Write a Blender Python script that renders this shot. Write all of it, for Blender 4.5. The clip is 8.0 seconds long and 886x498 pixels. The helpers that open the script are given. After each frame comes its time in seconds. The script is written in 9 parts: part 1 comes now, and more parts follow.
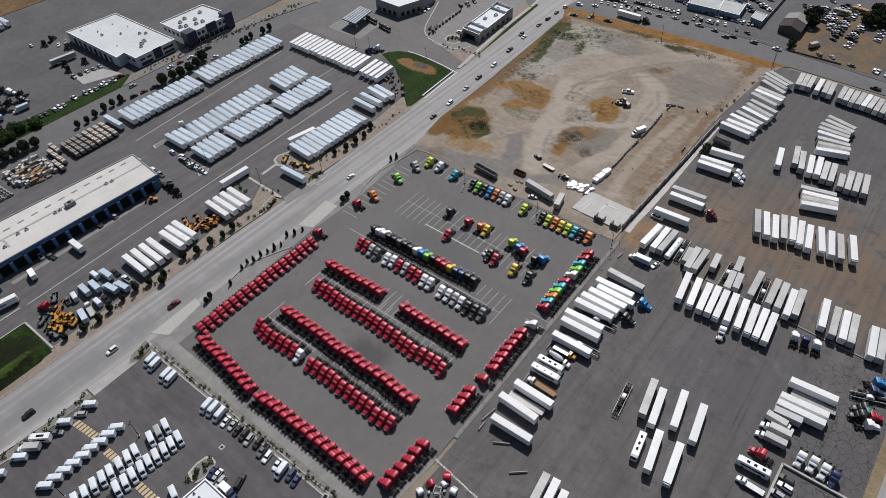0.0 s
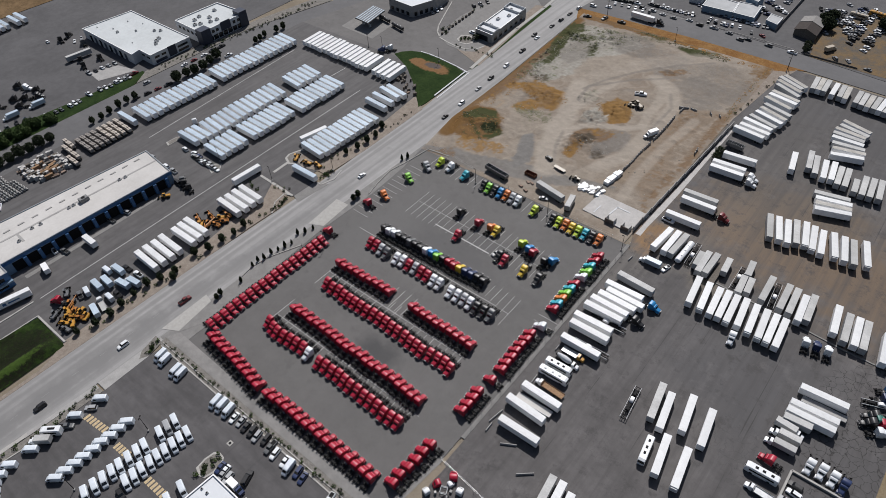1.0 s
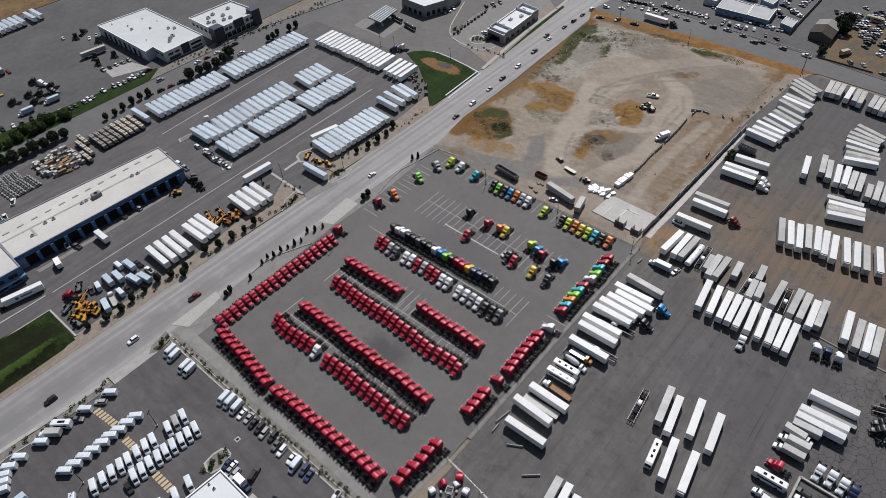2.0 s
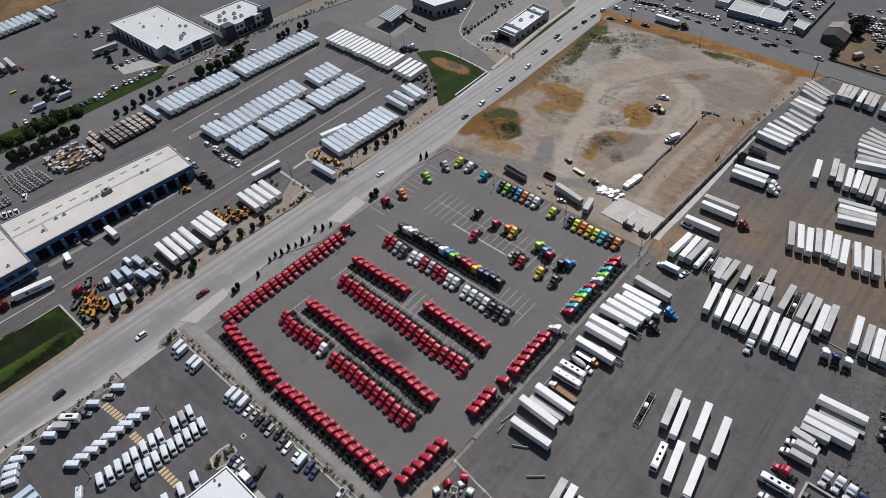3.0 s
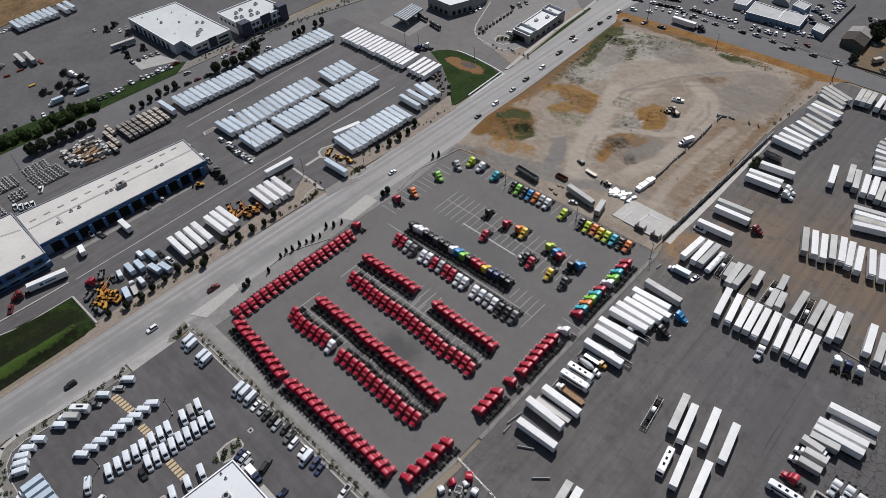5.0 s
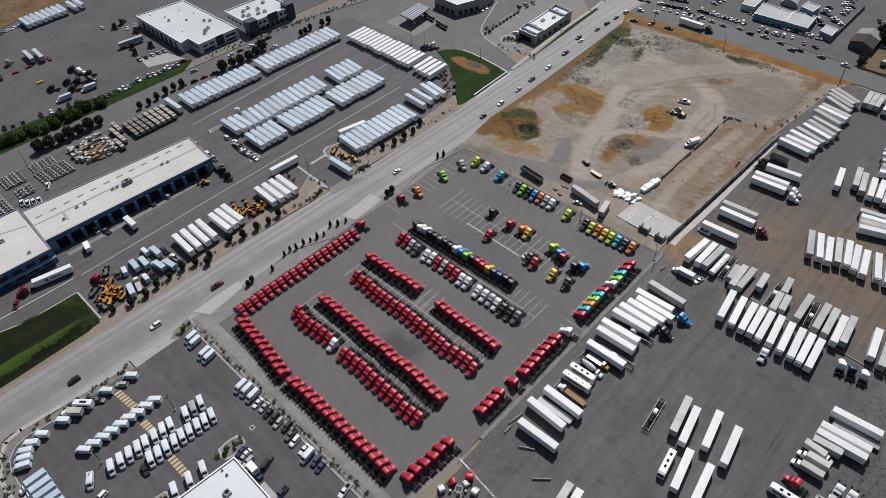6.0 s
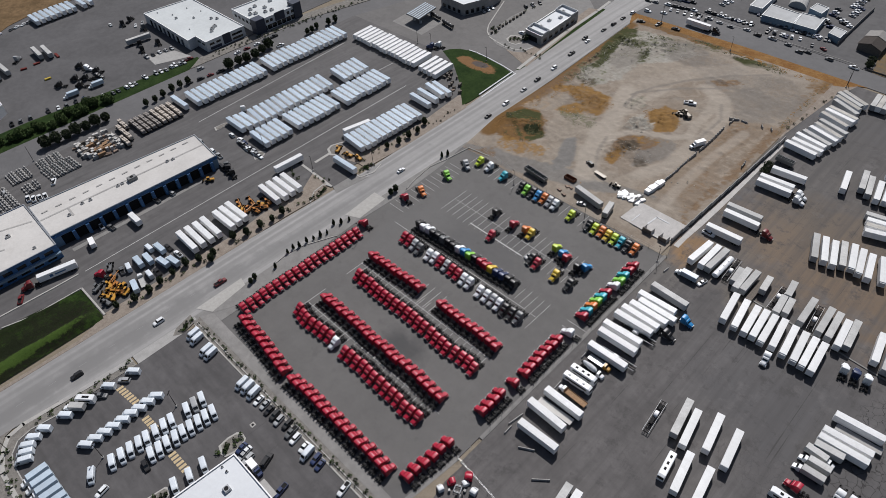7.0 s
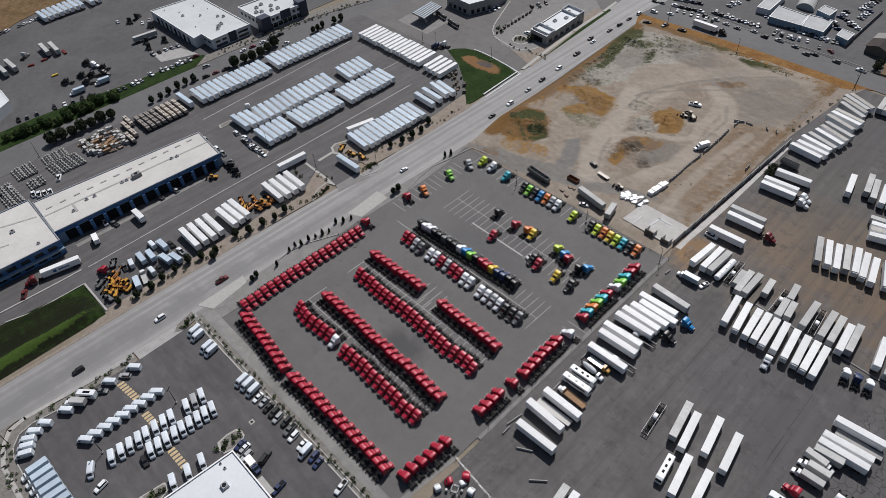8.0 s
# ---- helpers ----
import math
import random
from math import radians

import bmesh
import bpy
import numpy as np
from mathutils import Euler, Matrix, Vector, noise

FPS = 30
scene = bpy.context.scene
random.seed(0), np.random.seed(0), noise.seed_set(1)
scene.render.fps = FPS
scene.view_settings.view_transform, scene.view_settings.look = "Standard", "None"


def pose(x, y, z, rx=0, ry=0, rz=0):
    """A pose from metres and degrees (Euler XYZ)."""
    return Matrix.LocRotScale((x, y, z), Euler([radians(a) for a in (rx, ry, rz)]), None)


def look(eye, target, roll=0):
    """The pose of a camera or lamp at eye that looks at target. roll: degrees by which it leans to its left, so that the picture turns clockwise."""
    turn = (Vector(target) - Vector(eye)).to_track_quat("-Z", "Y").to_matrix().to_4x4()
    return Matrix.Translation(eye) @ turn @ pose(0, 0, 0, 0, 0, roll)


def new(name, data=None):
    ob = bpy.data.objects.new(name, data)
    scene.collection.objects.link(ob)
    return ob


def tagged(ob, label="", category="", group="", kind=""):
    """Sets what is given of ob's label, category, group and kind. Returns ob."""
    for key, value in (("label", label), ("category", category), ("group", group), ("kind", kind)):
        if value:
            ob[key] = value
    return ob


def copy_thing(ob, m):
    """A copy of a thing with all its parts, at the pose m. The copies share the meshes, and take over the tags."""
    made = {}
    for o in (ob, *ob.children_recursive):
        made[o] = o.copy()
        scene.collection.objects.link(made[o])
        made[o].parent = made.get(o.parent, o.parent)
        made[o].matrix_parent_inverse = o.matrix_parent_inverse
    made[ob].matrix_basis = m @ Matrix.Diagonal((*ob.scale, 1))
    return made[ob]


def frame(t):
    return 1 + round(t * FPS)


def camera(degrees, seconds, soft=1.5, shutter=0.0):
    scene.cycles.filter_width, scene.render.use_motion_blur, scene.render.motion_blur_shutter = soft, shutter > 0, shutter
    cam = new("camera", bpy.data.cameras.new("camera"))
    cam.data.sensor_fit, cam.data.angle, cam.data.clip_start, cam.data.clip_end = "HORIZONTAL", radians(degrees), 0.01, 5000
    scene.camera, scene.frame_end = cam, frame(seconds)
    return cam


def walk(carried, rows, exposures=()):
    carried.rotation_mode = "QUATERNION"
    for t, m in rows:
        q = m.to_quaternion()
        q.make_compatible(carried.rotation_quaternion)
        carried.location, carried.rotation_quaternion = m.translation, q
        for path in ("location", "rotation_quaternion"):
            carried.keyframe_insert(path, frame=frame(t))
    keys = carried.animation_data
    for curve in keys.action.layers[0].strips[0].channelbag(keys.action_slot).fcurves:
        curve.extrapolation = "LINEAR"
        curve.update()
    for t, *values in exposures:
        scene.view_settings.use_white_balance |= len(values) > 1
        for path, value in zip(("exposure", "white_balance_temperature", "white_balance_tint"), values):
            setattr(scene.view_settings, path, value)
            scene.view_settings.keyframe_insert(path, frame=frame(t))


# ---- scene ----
LENS = 68.6
cam = camera(LENS, 8.0, soft=0.78)


def aim(x, y, z, pitch, yaw, roll):
    p, a = radians(pitch), radians(yaw)
    way = Vector((-math.sin(a) * math.cos(p), math.cos(a) * math.cos(p), math.sin(p)))
    return look((x, y, z), Vector((x, y, z)) + 100 * way, roll)


walk(cam, [
    (0.0, aim(71.63, -84.66, 204.48, -45.221, 40.661, -3.456)),
    (0.5, aim(71.64, -84.63, 204.61, -45.203, 41.279, -3.485)),
    (1.0, aim(71.65, -84.63, 204.70, -45.185, 41.884, -3.511)),
    (1.5, aim(71.68, -84.62, 204.77, -45.167, 42.476, -3.534)),
    (3.0, aim(71.92, -84.54, 204.81, -45.117, 44.022, -3.586)),
    (3.5, aim(72.07, -84.46, 204.78, -45.103, 44.423, -3.598)),
    (4.0, aim(72.26, -84.32, 204.74, -45.090, 44.812, -3.607)),
    (4.5, aim(72.51, -84.13, 204.68, -45.079, 45.206, -3.613)),
    (6.0, aim(73.63, -83.12, 204.48, -45.061, 46.338, -3.616)),
    (6.5, aim(74.16, -82.60, 204.41, -45.060, 46.728, -3.612)),
    (7.0, aim(74.76, -81.97, 204.34, -45.063, 47.139, -3.605)),
    (7.5, aim(75.46, -81.22, 204.29, -45.070, 47.554, -3.596)),
    (8.0, aim(76.26, -80.34, 204.24, -45.080, 47.950, -3.584)),
], [(0.0, -0.01, 6420, 11), (5.0, -0.02, 6420, 11), (8.0, -0.05, 6420, 11)])

# ---- light ----
SUN_ELEVATION, SUN_AZIMUTH = 51.0, -28.0
world = bpy.data.worlds.new("sky")
scene.world = world
world.use_nodes = True
wn = world.node_tree
sky = wn.nodes.new("ShaderNodeTexSky")
sky.sky_type = "NISHITA"
sky.sun_disc = False
sky.sun_elevation, sky.sun_rotation = radians(SUN_ELEVATION), radians(SUN_AZIMUTH)
sky.dust_density = 2.0
wn.links.new(sky.outputs[0], wn.nodes["Background"].inputs[0])
wn.nodes["Background"].inputs[1].default_value = 0.053
sun = new("sun", bpy.data.lights.new("sun", "SUN"))
sun.data.energy, sun.data.angle, sun.data.color = 4.3, radians(0.53), (1.0, 0.975, 0.95)
az, el = radians(SUN_AZIMUTH), radians(SUN_ELEVATION)
sun.matrix_world = look((math.sin(az) * math.cos(el) * 500, math.cos(az) * math.cos(el) * 500, math.sin(el) * 500), (0, 0, 0))

# ---- materials ----


def nodes(name):
    m = bpy.data.materials.new(name)
    m.use_nodes = True
    return m, m.node_tree.nodes, m.node_tree.links, m.node_tree.nodes["Principled BSDF"]


def rgb(c):
    return (*c, 1.0)


def mix(n, l, fac, a, b):
    """Colour mix of two sockets or colours."""
    x = n.new("ShaderNodeMix")
    x.data_type = "RGBA"
    for sock, v in ((x.inputs[0], fac), (x.inputs[6], a), (x.inputs[7], b)):
        if isinstance(v, (float, int)):
            sock.default_value = v
        elif isinstance(v, tuple):
            sock.default_value = rgb(v)
        else:
            l.new(v, sock)
    return x.outputs[2]


def ramp(n, l, value, lo, hi):
    r = n.new("ShaderNodeMapRange")
    r.inputs[1].default_value, r.inputs[2].default_value = lo, hi
    l.new(value, r.inputs[0])
    return r.outputs[0]


def where(n):
    return n.new("ShaderNodeNewGeometry").outputs["Position"]


def grain(n, l, scale, detail=4.0, rough=0.6, vec=None, stretch=None):
    t = n.new("ShaderNodeTexNoise")
    t.inputs["Scale"].default_value, t.inputs["Detail"].default_value, t.inputs["Roughness"].default_value = scale, detail, rough
    v = vec or where(n)
    if stretch:
        mp = n.new("ShaderNodeMapping")
        mp.inputs["Scale"].default_value = stretch
        l.new(v, mp.inputs["Vector"])
        v = mp.outputs[0]
    l.new(v, t.inputs["Vector"])
    return t.outputs["Fac"]


def arith(n, l, op, a, b):
    m = n.new("ShaderNodeMath")
    m.operation = op
    for i, v in enumerate((a, b)):
        if isinstance(v, (float, int)):
            m.inputs[i].default_value = v
        else:
            l.new(v, m.inputs[i])
    m.use_clamp = False
    return m.outputs[0]


def blot(n, l, x, y, rx, ry, ragged=0.5, scale=0.05, turn=0.0, soft=0.08):
    """1 inside a ragged oval at (x, y), 0 outside."""
    mp = n.new("ShaderNodeMapping")
    mp.vector_type = "TEXTURE"
    mp.inputs["Location"].default_value = (x, y, 0)
    mp.inputs["Scale"].default_value = (rx, ry, 1e4)
    mp.inputs["Rotation"].default_value = (0, 0, radians(turn))
    l.new(where(n), mp.inputs["Vector"])
    ln = n.new("ShaderNodeVectorMath")
    ln.operation = "LENGTH"
    l.new(mp.outputs[0], ln.inputs[0])
    d = arith(n, l, "ADD", ln.outputs["Value"], arith(n, l, "MULTIPLY", arith(n, l, "SUBTRACT", grain(n, l, scale, 6, 0.65), 0.5), ragged * 4))
    return ramp(n, l, d, 1.0 + soft, 1.0 - soft)


def bumped(n, l, b, height, strength, distance=0.02):
    k = n.new("ShaderNodeBump")
    k.inputs["Strength"].default_value, k.inputs["Distance"].default_value = strength, distance
    l.new(height, k.inputs["Height"])
    l.new(k.outputs[0], b.inputs["Normal"])


def plain(name, c, rough=0.6, metal=0.0, vary=0.12, scale=0.7, dirt=0.0, dirt_colour=(0.12, 0.10, 0.08), coat=0.0, each=0.0):
    """A surface with broad and fine variation of its colour, and grime."""
    m, n, l, b = nodes(name)
    broad = grain(n, l, scale, 5)
    fine = grain(n, l, scale * 14, 3)
    both = arith(n, l, "ADD", arith(n, l, "MULTIPLY", broad, 0.65), arith(n, l, "MULTIPLY", fine, 0.35))
    dark = tuple(v * (1 - vary) for v in c)
    light = tuple(min(1.0, v * (1 + vary)) for v in c)
    col = mix(n, l, ramp(n, l, both, 0.35, 0.65), dark, light)
    if each:
        own = n.new("ShaderNodeObjectInfo").outputs["Random"]
        col = mix(n, l, own, mix(n, l, 0.5, col, tuple(v * (1 - 2 * each) for v in c)), col)
    if dirt:
        stain = ramp(n, l, grain(n, l, scale * 3, 6, 0.7, stretch=(1, 1, 0.3)), 0.48, 0.78)
        col = mix(n, l, arith(n, l, "MULTIPLY", stain, dirt), col, dirt_colour)
    l.new(col, b.inputs["Base Color"])
    b.inputs["Roughness"].default_value, b.inputs["Metallic"].default_value = rough, metal
    b.inputs["Coat Weight"].default_value = coat
    b.inputs["Specular IOR Level"].default_value = 0.5 if rough < 0.6 else 0.15
    return m


def asphalt(name, c, patch=0.25, cracks=0.0, mud=(), line=None, scuffs=0.0):
    m, n, l, b = nodes(name)
    a = grain(n, l, 0.035, 5, 0.6)
    s = grain(n, l, 0.25, 5, 0.65)
    f = grain(n, l, 7.0, 3, 0.7)
    v = arith(n, l, "ADD", arith(n, l, "ADD", arith(n, l, "MULTIPLY", a, 0.45), arith(n, l, "MULTIPLY", s, 0.33)), arith(n, l, "MULTIPLY", f, 0.22))
    col = mix(n, l, ramp(n, l, v, 0.40, 0.60), tuple(x * (1 - patch) for x in c), tuple(x * (1 + patch) for x in c))
    for x, y, rx, ry, mc, amount in mud:
        col = mix(n, l, arith(n, l, "MULTIPLY", blot(n, l, x, y, rx, ry, 0.6, 0.09, 0, 0.45), amount), col, mc)
    oil = ramp(n, l, grain(n, l, 0.16, 2, 0.5), 0.66, 0.78)
    col = mix(n, l, arith(n, l, "MULTIPLY", oil, 0.35), col, tuple(x * 0.5 for x in c))
    if line:
        streak = ramp(n, l, grain(n, l, 0.3, 5, 0.6, stretch=line), 0.4, 0.7)
        col = mix(n, l, arith(n, l, "MULTIPLY", streak, 0.65), col, tuple(x * 0.6 for x in c))
    if scuffs:
        marks = ramp(n, l, grain(n, l, 0.11, 9, 0.78), 0.53, 0.63)
        col = mix(n, l, arith(n, l, "MULTIPLY", marks, scuffs), col, tuple(x * 0.55 for x in c))
        joints = arith(n, l, "MULTIPLY", ramp(n, l, grain(n, l, 0.35, 4, 0.6, stretch=(2.2, 0.02, 1)), 0.63, 0.66), ramp(n, l, grain(n, l, 0.05, 4), 0.45, 0.6))
        col = mix(n, l, arith(n, l, "MULTIPLY", joints, scuffs), col, tuple(x * 0.45 for x in c))
        worn = ramp(n, l, grain(n, l, 0.06, 6, 0.7), 0.58, 0.70)
        col = mix(n, l, arith(n, l, "MULTIPLY", worn, scuffs * 0.8), col, tuple(x * 1.3 for x in c))
    if cracks:
        vo = n.new("ShaderNodeTexVoronoi")
        vo.feature = "DISTANCE_TO_EDGE"
        vo.inputs["Scale"].default_value = 0.34
        wob = n.new("ShaderNodeVectorMath")
        wob.operation = "ADD"
        l.new(where(n), wob.inputs[0])
        nz = n.new("ShaderNodeTexNoise")
        nz.inputs["Scale"].default_value = 0.5
        l.new(where(n), nz.inputs["Vector"])
        sc = n.new("ShaderNodeVectorMath")
        sc.operation = "SCALE"
        sc.inputs["Scale"].default_value = 2.2
        l.new(nz.outputs["Color"], sc.inputs[0])
        l.new(sc.outputs[0], wob.inputs[1])
        l.new(wob.outputs[0], vo.inputs["Vector"])
        crack = arith(n, l, "MULTIPLY", ramp(n, l, vo.outputs["Distance"], 0.036, 0.010), arith(n, l, "MAXIMUM", arith(n, l, "MULTIPLY", ramp(n, l, grain(n, l, 0.03, 3), 0.52, 0.62), 0.28), blot(n, l, 104, 82, 16, 42, 0.3)))
        col = mix(n, l, arith(n, l, "MULTIPLY", crack, cracks), col, tuple(x * 0.25 for x in c))
    l.new(col, b.inputs["Base Color"])
    b.inputs["Roughness"].default_value = 0.82
    b.inputs["Specular IOR Level"].default_value = 0.3
    bumped(n, l, b, f, 0.3)
    return m


def earth(name, base, pale, patches, scale=0.05, rugged=0.7, tracks=()):
    """Bare soil with patches: (x, y, rx, ry, colour, amount[, share of clumps])."""
    m, n, l, b = nodes(name)
    a = grain(n, l, scale, 9, 0.72)
    f = grain(n, l, 1.1, 6, 0.8)
    g = grain(n, l, scale * 5, 8, 0.75)
    col = mix(n, l, ramp(n, l, arith(n, l, "ADD", arith(n, l, "MULTIPLY", a, 0.6), arith(n, l, "MULTIPLY", g, 0.4)), 0.42, 0.58), base, pale)
    clumps = {}
    rough_edge = arith(n, l, "ADD", arith(n, l, "MULTIPLY", arith(n, l, "SUBTRACT", grain(n, l, 0.07, 6, 0.7), 0.5), 2.4), arith(n, l, "MULTIPLY", arith(n, l, "SUBTRACT", grain(n, l, 0.45, 6, 0.75), 0.5), 2.2))
    fleck = grain(n, l, 0.8, 6, 0.75)

    here = where(n)
    spread = ramp(n, l, fleck, 0.36, 0.62)

    def lay(col, x, y, rx, ry, c, amount, k, turn, edge, deep=0.17):
        k = 0.6 if k < 0.75 else 0.95 if k < 1.15 else 1.5
        if k not in clumps:
            clumps[k] = ramp(n, l, arith(n, l, "ADD", arith(n, l, "MULTIPLY", grain(n, l, 0.2, 8, 0.78), 0.55), arith(n, l, "MULTIPLY", fleck, 0.45)), 0.60 - 0.22 * k, 0.67 - 0.18 * k)
        mp = n.new("ShaderNodeMapping")
        mp.vector_type = "TEXTURE"
        mp.inputs["Location"].default_value, mp.inputs["Scale"].default_value = (x, y, 0), (rx, ry, 1e4)
        mp.inputs["Rotation"].default_value = (0, 0, radians(turn))
        l.new(here, mp.inputs["Vector"])
        ln = n.new("ShaderNodeVectorMath")
        ln.operation = "LENGTH"
        l.new(mp.outputs[0], ln.inputs[0])
        d = arith(n, l, "ADD", ln.outputs["Value"], arith(n, l, "MULTIPLY", rough_edge, edge))
        inside = arith(n, l, "MULTIPLY", arith(n, l, "MULTIPLY", ramp(n, l, d, 1.1, 0.86), clumps[k]), amount)
        return mix(n, l, inside, col, mix(n, l, spread, tuple(v * (1 - deep) for v in c), tuple(v * (1 + 0.8 * deep) for v in c)))

    for x, y, rx, ry, c, amount, *share in patches:
        col = lay(col, x, y, rx, ry, c, amount, share[0] if share else 0.8, 0.0, 0.8)
    for x0, y0, x1, y1, w, c, amount in tracks:
        col = lay(col, (x0 + x1) / 2, (y0 + y1) / 2, math.dist((x0, y0), (x1, y1)) / 2, w / 2, c, amount, 1.7, math.degrees(math.atan2(y1 - y0, x1 - x0)), 0.5, 0.1)
    col = mix(n, l, arith(n, l, "MULTIPLY", ramp(n, l, f, 0.50, 0.62), 0.22), col, tuple(v * 0.6 for v in base))
    col = mix(n, l, arith(n, l, "MULTIPLY", ramp(n, l, grain(n, l, 0.6, 7, 0.8), 0.58, 0.7), 0.3), col, tuple(min(1, v * 1.3) for v in pale))
    l.new(col, b.inputs["Base Color"])
    b.inputs["Roughness"].default_value = 0.95
    b.inputs["Specular IOR Level"].default_value = 0.1
    bumped(n, l, b, grain(n, l, 0.5, 8, 0.75), rugged, 0.6)
    return m


